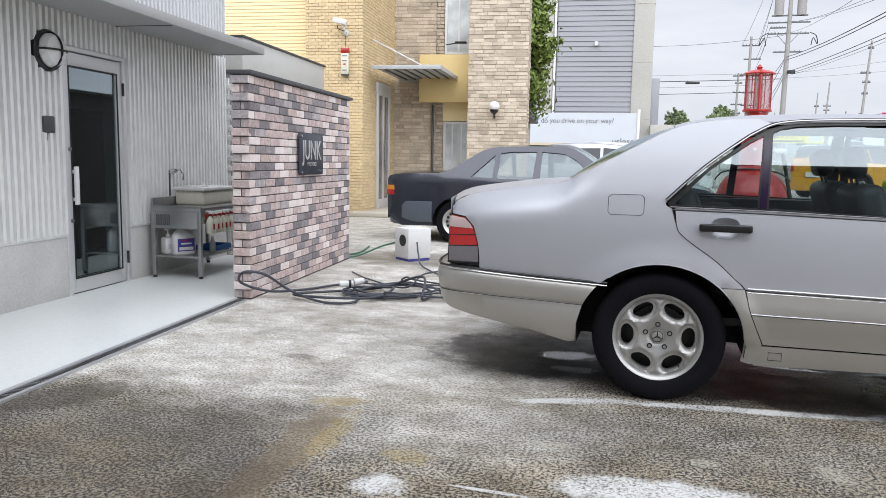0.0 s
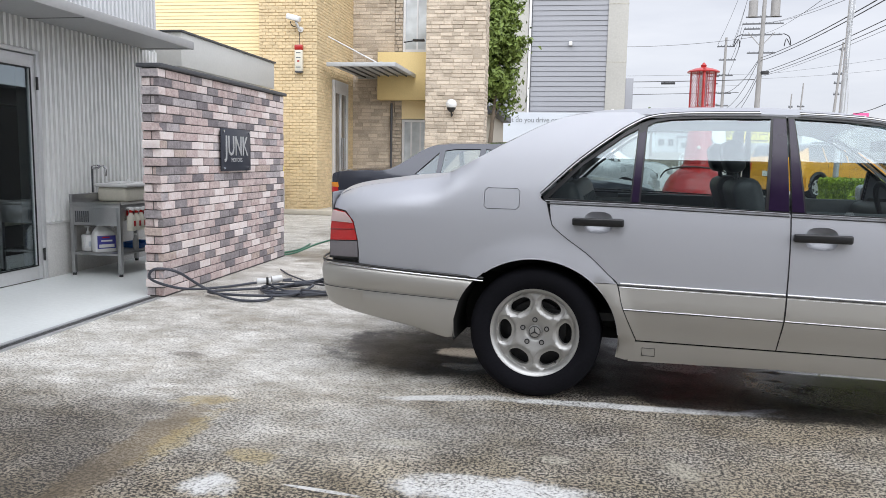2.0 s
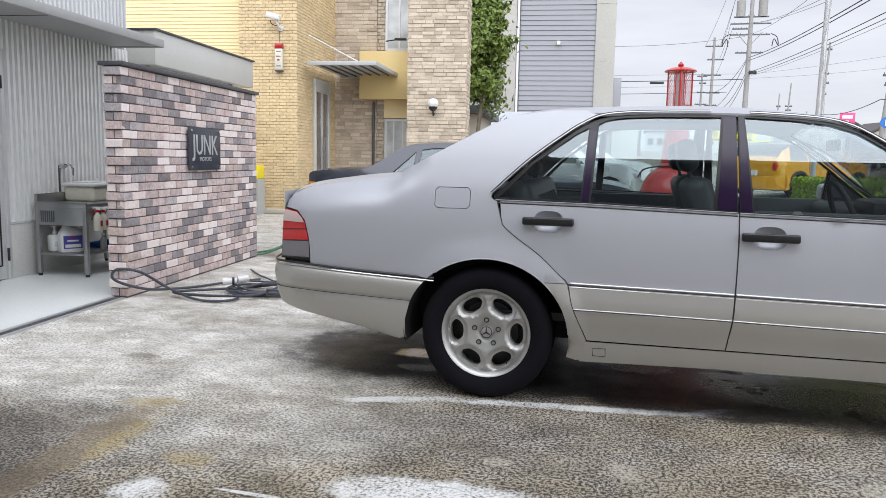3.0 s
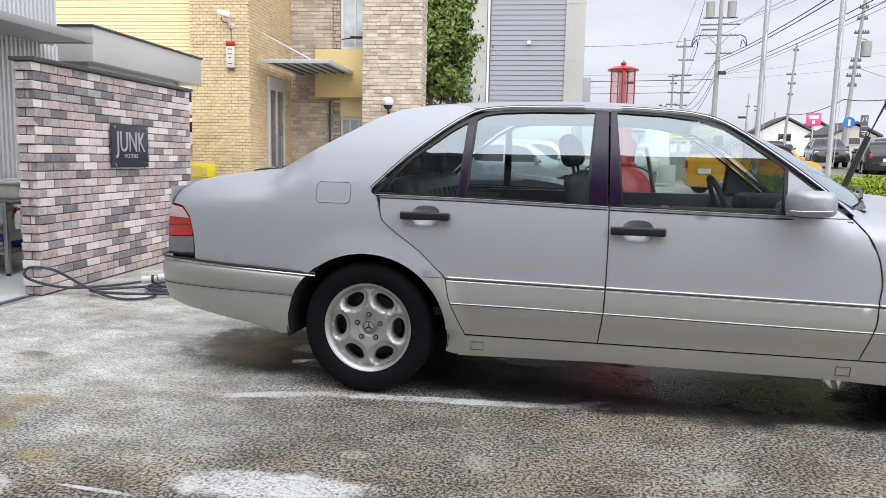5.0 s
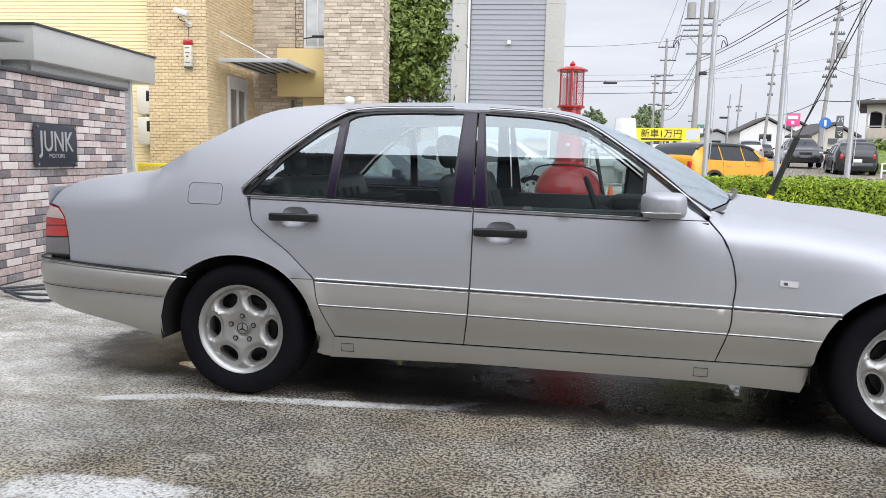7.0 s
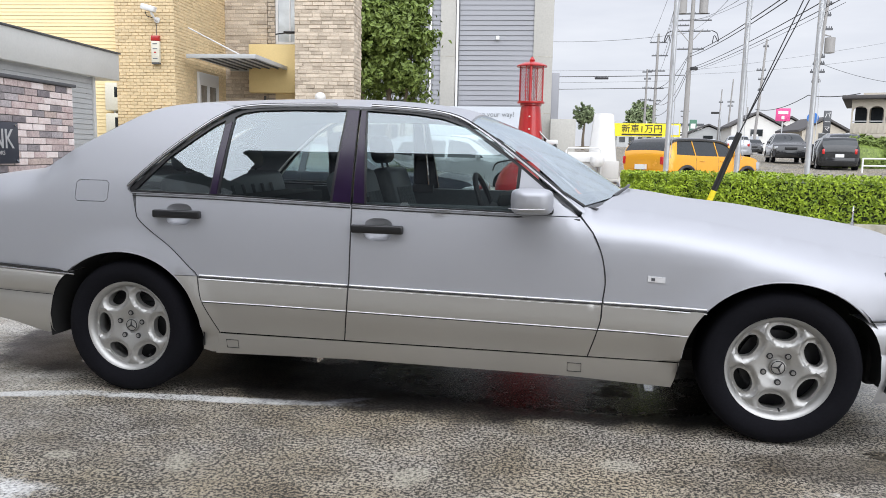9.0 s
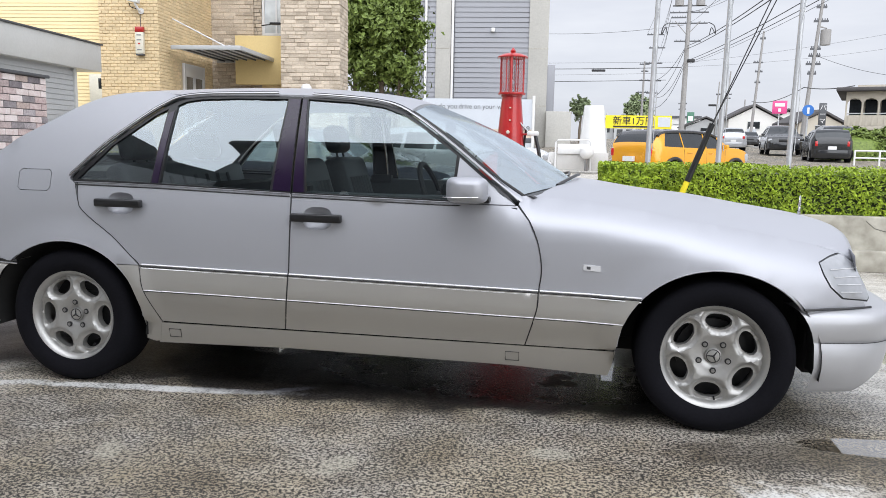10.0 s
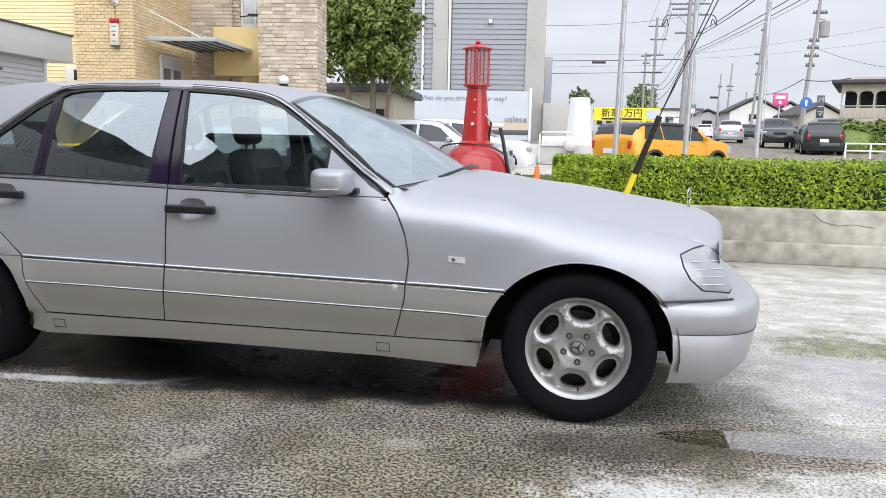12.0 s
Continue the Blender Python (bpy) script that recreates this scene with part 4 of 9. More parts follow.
# headlamps, tail lamps, marker lamps
lamps = side_panel("headlamp", [(4.507, 0.745), (4.56, 0.764), (4.628, 0.773), (4.688, 0.73), (4.728, 0.605), (4.718, 0.590), (4.605, 0.604), (4.55, 0.65), (4.52, 0.70)], "clear_lens", both, inset=-0.002, label="clear ribbed headlamp", gap=0.001)
side_panel("headlamp_rim", [(4.498, 0.750), (4.557, 0.770), (4.624, 0.772), (4.68, 0.730), (4.731, 0.60), (4.72, 0.583), (4.6, 0.597), (4.542, 0.646), (4.512, 0.70)], "black_trim", lamps, inset=0.003, gap=0.0)
for zz in (0.63, 0.66, 0.69, 0.72):
    a = 4.60 - 0.45 * (zz - 0.61)
    trim_strip("lens_rib", [(a, zz), (a + 0.03, zz - 0.001), (4.66, zz - 0.003), (4.69, zz - 0.005)], 0.0016, "bright_line", lamps, 0.004)
tails = side_panel("tail_lamp", [(-0.062, 0.745), (0.108, 0.755), (0.1, 0.79), (0.078, 0.85), (0.028, 0.898), (-0.06, 0.908)], "red_lens", both, inset=0.0, label="red tail lamp", step=0.015)
side_panel("lamp_band", [(-0.064, 0.846), (0.080, 0.843), (0.062, 0.868), (0.028, 0.896), (-0.062, 0.906)], M["pink_lens"], tails, inset=-0.004, depth=0.004, step=0.015, label="pale pink upper lamp band")
side_panel("lower_lens", [(-0.06, 0.66), (0.117, 0.665), (0.112, 0.75), (-0.062, 0.74)], "smoke_lens", tails, inset=-0.001, label="smoked lower lens")
side_panel("lens_line", [(-0.065, 0.80), (0.10, 0.81), (0.10, 0.814), (-0.065, 0.804)], "black_trim", tails, inset=-0.0015, depth=0.003, gap=0.0, step=0.015)
side_panel("lamp_backing", [(-0.075, 0.645), (0.12, 0.645), (0.115, 0.78), (0.08, 0.87), (0.02, 0.912), (-0.07, 0.915)], "black_trim", tails, inset=0.018)
markers = side_panel("side_marker", [(3.54, 0.684), (3.612, 0.680), (3.612, 0.704), (3.54, 0.708)], "bright_line", fenders, inset=-0.004, depth=0.008, gap=0.0, label="small clear side marker")
side_panel("bulb", [(3.554, 0.689), (3.570, 0.688), (3.570, 0.700), (3.554, 0.701)], "coping", markers, inset=-0.0055, depth=0.001, gap=0.0)

# glazing
FRAME = [(1.078, 1.012), (1.25, 1.178), (1.43, 1.317), (1.50, 1.362), (1.575, 1.398), (1.68, 1.414), (1.85, 1.42), (2.17, 1.42), (2.47, 1.403), (2.62, 1.38), (2.75, 1.323), (2.98, 1.163), (3.24, 0.957)]
frame_run = [tuple(p) for p in curve(FRAME, 4)]
quarter_light = [(1.105, 1.006), (1.495, 0.999), (1.519, 1.352), (1.455, 1.317), (1.265, 1.172)]
rear_light = [(1.545, 0.998), (2.10, 0.978), (2.126, 1.406), (1.85, 1.407), (1.68, 1.401), (1.60, 1.388), (1.563, 1.368)]
front_light = [(2.275, 0.974), (2.952, 0.962), (2.964, 1.158), (2.81, 1.271), (2.71, 1.333), (2.6, 1.371), (2.45, 1.392), (2.229, 1.406)]
for lights, par in (((quarter_light, rear_light), rear_doors), ((front_light,), front_doors)):
    for g in lights:
        wide = side_panel("window_glass", g, M["car_glass"], par, inset=0.014, gap=-0.012, depth=0.0, label="clear side window glass", step=0.04)
        for o in wide:
            o.visible_shadow = False
rear_frame = [(1.085, 0.994), (1.53, 0.988), (2.204, 0.969), (2.192, 1.416), *[p for p in frame_run[::-1] if p[0] < 2.17]]
front_frame = [(2.212, 0.968), (2.96, 0.954), (3.235, 0.947), *[p for p in frame_run[::-1] if 2.2 < p[0] < 3.235], (2.199, 1.416)]
sail = [(2.972, 0.958), (3.222, 0.952), (2.984, 1.138)]
side_panel("window_frame", rear_frame, "black_trim", rear_doors, inset=0.004, holes=[quarter_light, rear_light], depth=0.022, step=0.08)
side_panel("window_frame", front_frame, "black_trim", front_doors, inset=0.004, holes=[front_light, sail], depth=0.022, step=0.08)
side_panel("mirror_sail", sail, "silver", front_doors, inset=0.002, gap=-0.006, depth=0.01)
side_panel("pillar_cover", [(2.115, 0.982), (2.20, 0.978), (2.19, 1.405), (2.135, 1.408)], "pillar_film", rear_doors, inset=0.001, depth=0.006, gap=0.0, label="dark purple-tinted pillar cover")
side_panel("pillar_cover", [(2.215, 0.978), (2.266, 0.976), (2.224, 1.404), (2.203, 1.405)], "pillar_film", front_doors, inset=0.001, depth=0.006, gap=0.0, label="dark purple-tinted pillar cover")
side_panel("quarter_divider", [(1.503, 1.0), (1.535, 0.999), (1.556, 1.345), (1.524, 1.33)], "pillar_film", rear_doors, inset=0.0, depth=0.006, gap=0.0)


def seam(run, r, parents):
    """A fine shut line over paint and cladding alike."""
    pts = [tuple(p) for p in curve(run, 8)]
    for sg, par in zip((-1, 1), parents):
        bm = tube(bmesh.new(), [(x, sg * (width_at(x, z) + (0.0005 if z > 0.6 else -0.0005 - clad_swell(x, z))), z) for x, z in pts], r, 6)
        car_part("door_seam", bm, "black_trim", par)


trim_strip("window_chrome", [(x - 0.008, z + 0.012) for x, z in frame_run if x < 2.17], 0.005, "trim_chrome", rear_doors, 0.010, "bright chrome window surround")
trim_strip("window_chrome", [(x + (0.006 if x > 2.6 else 0), z + 0.012) for x, z in frame_run if x > 2.2], 0.005, "trim_chrome", front_doors, 0.010, "bright chrome window surround")
trim_strip("window_seal", [(x - 0.013, z + 0.0185) for x, z in frame_run if x < 2.17], 0.0022, "black_trim", rear_doors, 0.004)
trim_strip("window_seal", [(x + (0.012 if x > 2.6 else 0), z + 0.0185) for x, z in frame_run if x > 2.2], 0.0022, "black_trim", front_doors, 0.004)
trim_strip("belt_moulding", [(1.09, 0.994), (1.53, 0.988), (2.203, 0.969)], 0.0026, "belt_grey", rear_doors)
trim_strip("belt_moulding", [(2.213, 0.968), (2.96, 0.953), (3.235, 0.946)], 0.0026, "belt_grey", front_doors)
trim_strip("belt_seal", [(1.1, 0.981), (1.53, 0.975), (2.203, 0.956)], 0.004, "black_trim", rear_doors, 0.0)
trim_strip("belt_seal", [(2.213, 0.955), (2.96, 0.94), (3.245, 0.933)], 0.004, "black_trim", front_doors, 0.0)
for par, a, b, ls, le in ((rear_doors, 1.468, 2.203, 1.49, 2.2), (front_doors, 2.213, 3.352, 2.207, 3.335), (fenders, 3.36, 3.785, 3.341, 3.714)):
    za, zb = [0.605 - 0.0142 * (x - 1.46) for x in (a, b)]
    trim_strip("rub_strip", [(a, za - 0.002), ((a + b) / 2, (za + zb) / 2 - 0.002), (b, zb - 0.002)], 0.007, "black_trim", par, 0.001)
    trim_strip("rub_chrome", [(a, za + 0.007), ((a + b) / 2, (za + zb) / 2 + 0.007), (b, zb + 0.007)], 0.0042, "bright_line", par, 0.005, "thin bright rub line")
    trim_strip("rub_edge", [(a, za - 0.011), ((a + b) / 2, (za + zb) / 2 - 0.011), (b, zb - 0.011)], 0.003, "bright_line", par, 0.004)
    la, lb = [0.492 - 0.0135 * (x - 1.46) for x in (ls, le)]
    trim_strip("cladding_line", [(ls, la), ((ls + le) / 2, (la + lb) / 2), (le, lb)], 0.0024, "bright_line", par, 0.0185)
    # shadow below the waist line, laid on as a black strip
    trim_strip("cladding_shade", [(ls, la - 0.005), ((ls + le) / 2, (la + lb) / 2 - 0.005), (le, lb - 0.005)], 0.0018, "black_trim", par, 0.0168)
for sq in JACKS:
    trim_strip("jack_cover", sq, 0.0018, "black_trim", both, -0.003)
trim_strip("arch_lip", arch(RW, 0.36, 0.63), 0.004, "silver", quarters, -0.003)
trim_strip("arch_lip", arch(FW, 0.555, 0.36), 0.004, "silver", fenders, -0.003)

# shut lines
seam([(1.100, 0.985), *door_line_rear, (1.457, 0.605), (1.4845, 0.5), (1.554, 0.337)], 0.0022, quarters)
seam([(2.2105, 0.966), (2.2115, 0.8), (2.209, 0.595), (2.203, 0.48), (2.184, 0.337)], 0.0028, rear_doors)
seam([(3.247, 0.946), (3.301, 0.882), (3.336, 0.81), (3.353, 0.75), (3.363, 0.67), (3.3535, 0.58), (3.348, 0.5), (3.301, 0.337)], 0.003, front_doors)

# handles: a black bar over a bright dish
for (cx, cz), doors_ in zip(DISHES, (rear_doors, front_doors)):
    for sg, par in zip((-1, 1), doors_):
        w = width_at(cx, cz)
        bm = bmesh.new()

        def bowl(u, v):
            c, n_ = math.cos(2 * math.pi * u), math.sin(2 * math.pi * u)
            dx, dz = 0.0715 * v * math.copysign(abs(c) ** 0.72, c), -0.003 + 0.0535 * v * math.copysign(abs(n_) ** 0.8, n_)
            return Vector((cx + dx, sg * (width_at(cx + dx, cz + dz) - 0.001 - 0.032 * (1 - v ** 3)), cz + dz))
        grid(bm, 28, 8, bowl)
        bmesh.ops.remove_doubles(bm, verts=bm.verts, dist=1e-4)
        car_part("handle_dish", bm, "silver", par)
        bm = bmesh.new()
        box(bm, (cx - 0.122, -0.016, cz - 0.019), (cx + 0.122, 0.016, cz + 0.019), 0.009, 3)
        box(bm, (cx - 0.11, -0.03, cz - 0.013), (cx - 0.08, 0.0, cz + 0.013), 0.004)
        box(bm, (cx + 0.08, -0.03, cz - 0.013), (cx + 0.11, 0.0, cz + 0.013), 0.004)
        bmesh.ops.transform(bm, matrix=Matrix.Translation((0, sg * (w + 0.022), 0)) @ Matrix.Diagonal((1, sg, 1, 1)), verts=bm.verts)
        car_part("door_handle", bm, "black_trim", par, "black bar door handle")

# mirrors
for sg, par in zip((-1, 1), front_doors):
    bm = bmesh.new()
    shape = ((0.0, 0.052, 0.044), (0.035, 0.062, 0.052), (0.09, 0.064, 0.056), (0.14, 0.058, 0.054), (0.168, 0.042, 0.044), (0.18, 0.02, 0.025))
    rings = []
    for d, rx, rz in shape:
        ring = []
        for k in range(20):
            t = 2 * math.pi * k / 20
            c, s = math.cos(t), math.sin(t)
            ex = 0.45
            px = 3.032 + rx * 1.42 * (abs(c) ** ex) * (1 if c > 0 else -1) + 0.1 * d
            pz = 1.015 + rz * (abs(s) ** ex) * (1 if s > 0 else -1)
            ring.append(bm.verts.new((px, sg * (0.915 + d), pz)))
        rings.append(ring)
    for a, b in zip(rings, rings[1:]):
        for k in range(20):
            bm.faces.new((a[k], a[(k + 1) % 20], b[(k + 1) % 20], b[k]))
    bm.faces.new(rings[0])
    bm.faces.new(rings[-1])
    mir = car_part("wing_mirror", bm, "silver", par, "silver wing mirror", 60)
    bm = bmesh.new()
    box(bm, (2.99, sg * 0.86 if sg > 0 else -0.935, 0.955), (3.13, sg * 0.935 if sg > 0 else -0.86, 0.985), 0.01)
    car_part("mirror_foot", bm, "black_trim", mir)
    car_part("mirror_seam", tube(bmesh.new(), [(2.94, sg * 0.99, 0.985), (2.948, sg * 1.07, 0.986), (3.0, sg * 1.096, 0.987), (3.1, sg * 1.092, 0.99), (3.135, sg * 1.0, 0.992)], 0.0018), "chrome", mir)


# lofted skins: x stations, an edge on each flank and a crown between
def skin(name, xs, edge, crown, material, parent, power=3.0, nv=22, bow=0.0, label="", way=(0, 0, -1), depth=0.015):
    bm = bmesh.new()

    def fn(u, v):
        i = u * (len(xs) - 1)
        k = min(int(i), len(xs) - 2)
        x = xs[k] + (xs[k + 1] - xs[k]) * (i - k)
        y0, z0 = edge(x)
        s = 2 * v - 1
        return Vector((x + bow(x) * (1 - s * s) if bow else x, s * y0, z0 + (crown(x) - z0) * (1 - abs(s) ** power)))
    grid(bm, (len(xs) - 1) * 3, nv, fn)
    if depth:
        thicken(bm, way, depth)
    return car_part(name, bm, material, parent, label, 60)


roof_edge = table_fn([(1.1, 1.39), (1.2, 1.421), (1.36, 1.434), (1.56, 1.424), (1.83, 1.426), (2.17, 1.426), (2.47, 1.409), (2.62, 1.388), (2.72, 1.348)])
roof_crown = table_fn([(1.1, 1.428), (1.2, 1.453), (1.36, 1.475), (1.6, 1.49), (1.9, 1.495), (2.2, 1.49), (2.45, 1.472), (2.62, 1.448), (2.72, 1.42)])
skin("roof", [1.1, 1.2, 1.36, 1.6, 1.9, 2.2, 2.45, 2.62, 2.72], lambda x: (width_at(x, roof_edge(x)) - (0.06 * smooth01(1.3, 1.1, x)) - 0.02 * smooth01(2.6, 2.72, x), roof_edge(x)), roof_crown, "silver", saloon, 2.6, 28)
hood_mid = table_fn([(3.26, 1.02), (3.5, 1.035), (3.83, 0.99), (4.09, 0.965), (4.34, 0.925), (4.58, 0.882), (4.68, 0.85), (4.735, 0.80)])
skin("bonnet", [3.32, 3.5, 3.7, 3.9, 4.1, 4.3, 4.5, 4.62, 4.7], lambda x: (width_at(x, hood_crest(x)) + 0.003, hood_crest(x) - 0.004), hood_mid, "silver", saloon, 3.2, 30, bow=lambda x: 0.06 * smooth01(4.3, 4.7, x) + 0.12 * smooth01(3.5, 3.32, x))
deck_mid = table_fn([(-0.09, 1.0), (0.0, 1.045), (0.2, 1.085), (0.4, 1.11), (0.58, 1.125)])
skin("boot_lid", [-0.075, -0.04, 0.02, 0.1, 0.2, 0.35, 0.5], lambda x: (width_at(x, deck_crest(x)) + 0.002, deck_crest(x) - 0.005), deck_mid, "silver", saloon, 3.2, 26, bow=lambda x: -0.09 * smooth01(0.2, -0.08, x) + 0.1 * smooth01(0.2, 0.5, x))


def glass_sheet(name, top, bottom, material, label):
    """A bowed screen between two bowed edges: (x at the flank, x at the middle, half width, z at the flank, z at the middle)."""
    bm = bmesh.new()

    def fn(u, v):
        s = 2 * v - 1
        q = 1 - s * s
        a = Vector((top[0] + (top[1] - top[0]) * q, s * top[2], top[3] + (top[4] - top[3]) * q))
        b = Vector((bottom[0] + (bottom[1] - bottom[0]) * q, s * bottom[2], bottom[3] + (bottom[4] - bottom[3]) * q))
        p = a.lerp(b, u)
        p.z += 0.035 * math.sin(math.pi * u)
        return p
    grid(bm, 10, 20, fn)
    ob = car_part(name, bm, material, saloon, label, 60)
    ob.visible_shadow = False
    return ob


glass_sheet("windscreen", (2.70, 2.70, 0.62, 1.365, 1.425), (3.24, 3.47, 0.79, 0.985, 1.03), M["screen_glass"], "sloping clear windscreen")
glass_sheet("rear_window", (1.14, 1.12, 0.585, 1.395, 1.432), (0.63, 0.50, 0.70, 1.12, 1.115), M["screen_glass"], "sloping rear window")


def strip(name, run_a, run_b, material, parent, label=""):
    """A skin between two runs of points on each flank."""
    for sg in (-1, 1):
        a = curve([(p[0], sg * p[1], p[2]) for p in run_a], 4)
        b = curve([(p[0], sg * p[1], p[2]) for p in run_b], 4)
        bm = bmesh.new()
        n = len(a) - 1

        def fn(u, v):
            i = round(u * n)
            p = a[i].lerp(b[i], v)
            p.y += sg * 0.012 * math.sin(math.pi * v)
            p.z += 0.008 * math.sin(math.pi * v)
            return p
        grid(bm, n, 4, fn)
        car_part(name, bm, material, parent, label, 60)


pa = [(2.60, 1.40), (2.75, 1.338), (2.87, 1.26), (2.98, 1.178), (3.12, 1.07), (3.262, 0.957)]
strip("windscreen_pillar", [(x, width_at(x, z) - 0.001, z) for x, z in pa], [(2.69, 0.628, 1.372), (2.80, 0.66, 1.30), (2.92, 0.69, 1.215), (3.03, 0.725, 1.135), (3.14, 0.757, 1.055), (3.27, 0.80, 0.975)], "silver", saloon)
pc = [(1.2, 1.418), (1.06, 1.372), (0.87, 1.272), (0.64, 1.148), (0.54, 1.106)]
strip("rear_pillar", [(x, width_at(x, z) - 0.002, z) for x, z in pc], [(1.14, 0.58, 1.40), (1.0, 0.612, 1.342), (0.86, 0.645, 1.262), (0.69, 0.68, 1.163), (0.60, 0.70, 1.118)], "silver", saloon)
for sg in (-1, 1):
    run = [(2.69, 0.622, 1.374), (2.80, 0.655, 1.308), (2.92, 0.685, 1.226), (3.03, 0.72, 1.143), (3.14, 0.752, 1.063), (3.27, 0.795, 0.983)]
    car_part("screen_seal", tube(bmesh.new(), curve([(x, sg * y, z) for x, y, z in run], 4), 0.007), "black_trim", saloon)
# cowl and wipers
bm = bmesh.new()
grid(bm, 4, 16, lambda u, v: Vector((3.245 + 0.225 * (1 - (2 * v - 1) ** 2) + 0.08 * u - 0.01, (2 * v - 1) * 0.80, 0.975 + 0.045 * (1 - (2 * v - 1) ** 2) + 0.012 * math.sin(3 * u))))
car_part("cowl_panel", bm, "black_trim", saloon)
for a, b in (((3.40, -0.45, 1.02), (3.50, 0.15, 1.055)), ((3.44, 0.05, 1.045), (3.38, 0.6, 1.035))):
    bm = tube(bmesh.new(), curve([a, ((a[0] + b[0]) / 2 + 0.03, (a[1] + b[1]) / 2, (a[2] + b[2]) / 2 + 0.02), b], 5), 0.008)
    car_part("wiper", bm, "black_trim", saloon)

# bumpers: a section swept round the corner
def bumper(name, path, z_top, z_mid, z_low, material, label, wheel_x, fixed, tuck=1.0):
    """path: (x, y) from one arch round to the other; the z values are functions of distance from the flank."""
    bm = bmesh.new()
    run = curve([(x, y, 0) for x, y in path], 6)
    n = len(run) - 1
    sect = ((-0.14, -0.04), (-0.05, -0.02), (-0.022, 0.0), (-0.006, 0.03), (0.006, 0.09), (0.010, 0.2), (0.007, 0.34), (0.0, 0.47), (-0.003, 0.495), (-0.003, 0.508), (0.0, 0.52), (-0.016 * tuck, 0.75), (-0.042 * tuck, 0.95), (-0.068 * tuck, 1.0))

    def fn(u, v):
        i = round(u * n)
        p = run[i]
        d = (run[min(i + 1, n)] - run[max(i - 1, 0)]).normalized()
        out = Vector((-d.y, d.x, 0))
        k = round(v * (len(sect) - 1))
        o, h = sect[k]
        e = 1 - abs(2 * u - 1)
        zt, zm = z_top(p.x), z_mid(p.x)
        z = zt + (zm - zt) * h / 0.5 if h <= 0.5 else zm + (z_low(e, p.x) - zm) * (h - 0.5) / 0.5
        q = Vector((p.x, p.y, z)) + out * o
        # the end follows the wheel opening
        way = 1 if fixed > wheel_x else -1
        lip = wheel_x + way * (0.412 if way < 0 else 0.392) * math.cos(math.asin((z - 0.335) / (0.375 if z > 0.335 else 0.42)))
        if (fixed - p.x) * way > 0:
            s = (fixed - p.x) / (fixed - path[0][0])
            q.x += (lip - path[0][0]) * s
        return q
    grid(bm, n, len(sect) - 1, fn)
    return car_part(name, bm, material, saloon, label, 50)


rear_half = [(0.775, 0.945), (0.55, 0.944), (0.3, 0.937), (0.12, 0.918), (-0.01, 0.885), (-0.115, 0.80), (-0.178, 0.55)]
rear_path = [*[(x, -y) for x, y in rear_half], (-0.2, 0), *rear_half[::-1]]
rear_top = lambda x: 0.626 - 0.036 * max(0.0, min(1.0, (x - 0.05) / 0.72))
rear_mid = lambda x: 0.500 - 0.020 * max(0.0, min(1.0, (x - 0.05) / 0.72))
low_rear = lambda e, x: 0.262 + 0.157 * max(0.0, 0.775 - x) + 0.018 * smooth01(0.70, 0.775, x)
bumper("rear_bumper", rear_path, rear_top, rear_mid, low_rear, "greige", "greige wrap-round rear bumper", RW, 0.42, 0.6)
front_path = [(4.44, -0.925), (4.54, -0.908), (4.66, -0.88), (4.765, -0.825), (4.845, -0.71), (4.895, -0.45), (4.915, 0), (4.895, 0.45), (4.845, 0.71), (4.765, 0.825), (4.66, 0.88), (4.54, 0.908), (4.44, 0.925)][::-1]
low_front = lambda e, x: 0.208 + 0.45 * max(0.0, x - 4.68)
bumper("front_bumper", front_path, lambda x: 0.553, lambda x: 0.425, low_front, M["bumper_silver"], "pale silver wrap-round front bumper", FW, 4.66, 0.5)
def to_lip(x, lip):
    """Stretches a run along the rear bumper so that it ends at the wheel opening."""
    return x if x < 0.42 or x > 4 else 0.42 + (x - 0.42) * (lip - 0.42) / 0.355


run = [p for p in curve([(x, y, 0) for x, y in rear_path], 4)]
car_part("bumper_chrome", tube(bmesh.new(), [(to_lip(p.x, 0.80), p.y, rear_top(p.x) - 0.004) for p in run], 0.0035), "chrome", saloon, "thin chrome bumper line")
car_part("bumper_gap", tube(bmesh.new(), [(to_lip(p.x, 0.802), p.y * 1.001, rear_top(p.x) + 0.010) for p in run], 0.0065), "black_trim", saloon)
car_part("bumper_seam", tube(bmesh.new(), [(to_lip(p.x, 0.68), p.y * 1.0045, rear_mid(p.x)) for p in run], 0.002), "black_trim", saloon)
run = [p for p in curve([(x, y, 0) for x, y in front_path], 4) if p.x > 4.5]
car_part("bumper_seam", tube(bmesh.new(), [(p.x, p.y * 1.0045, 0.425) for p in run], 0.002), "black_trim", saloon)
trim_strip("bumper_gap", [(4.435 + 0.03 * k, 0.561) for k in range(11)], 0.0055, "black_trim", both, 0.009)
# end panels between the lamps
bm = bmesh.new()
grid(bm, 24, 8, lambda u, v: Vector((-0.065 - 0.085 * (1 - (2 * u - 1) ** 2), (2 * u - 1) * 0.80, 0.62 + 0.38 * v)))
car_part("boot_face", bm, "silver", saloon)
bm = bmesh.new()
grid(bm, 24, 8, lambda u, v: Vector((4.70 + 0.065 * (1 - (2 * u - 1) ** 2) - 0.03 * v, (2 * u - 1) * 0.74, 0.55 + 0.22 * v + 0.03 * v * (1 - (2 * u - 1) ** 2))))
car_part("nose_panel", bm, "silver", saloon)
grille = car_part("radiator_grille", boxes(((4.66, -0.28, 0.57), (4.762, 0.28, 0.80)), bevel=0.02), "chrome", saloon, "chrome radiator grille")
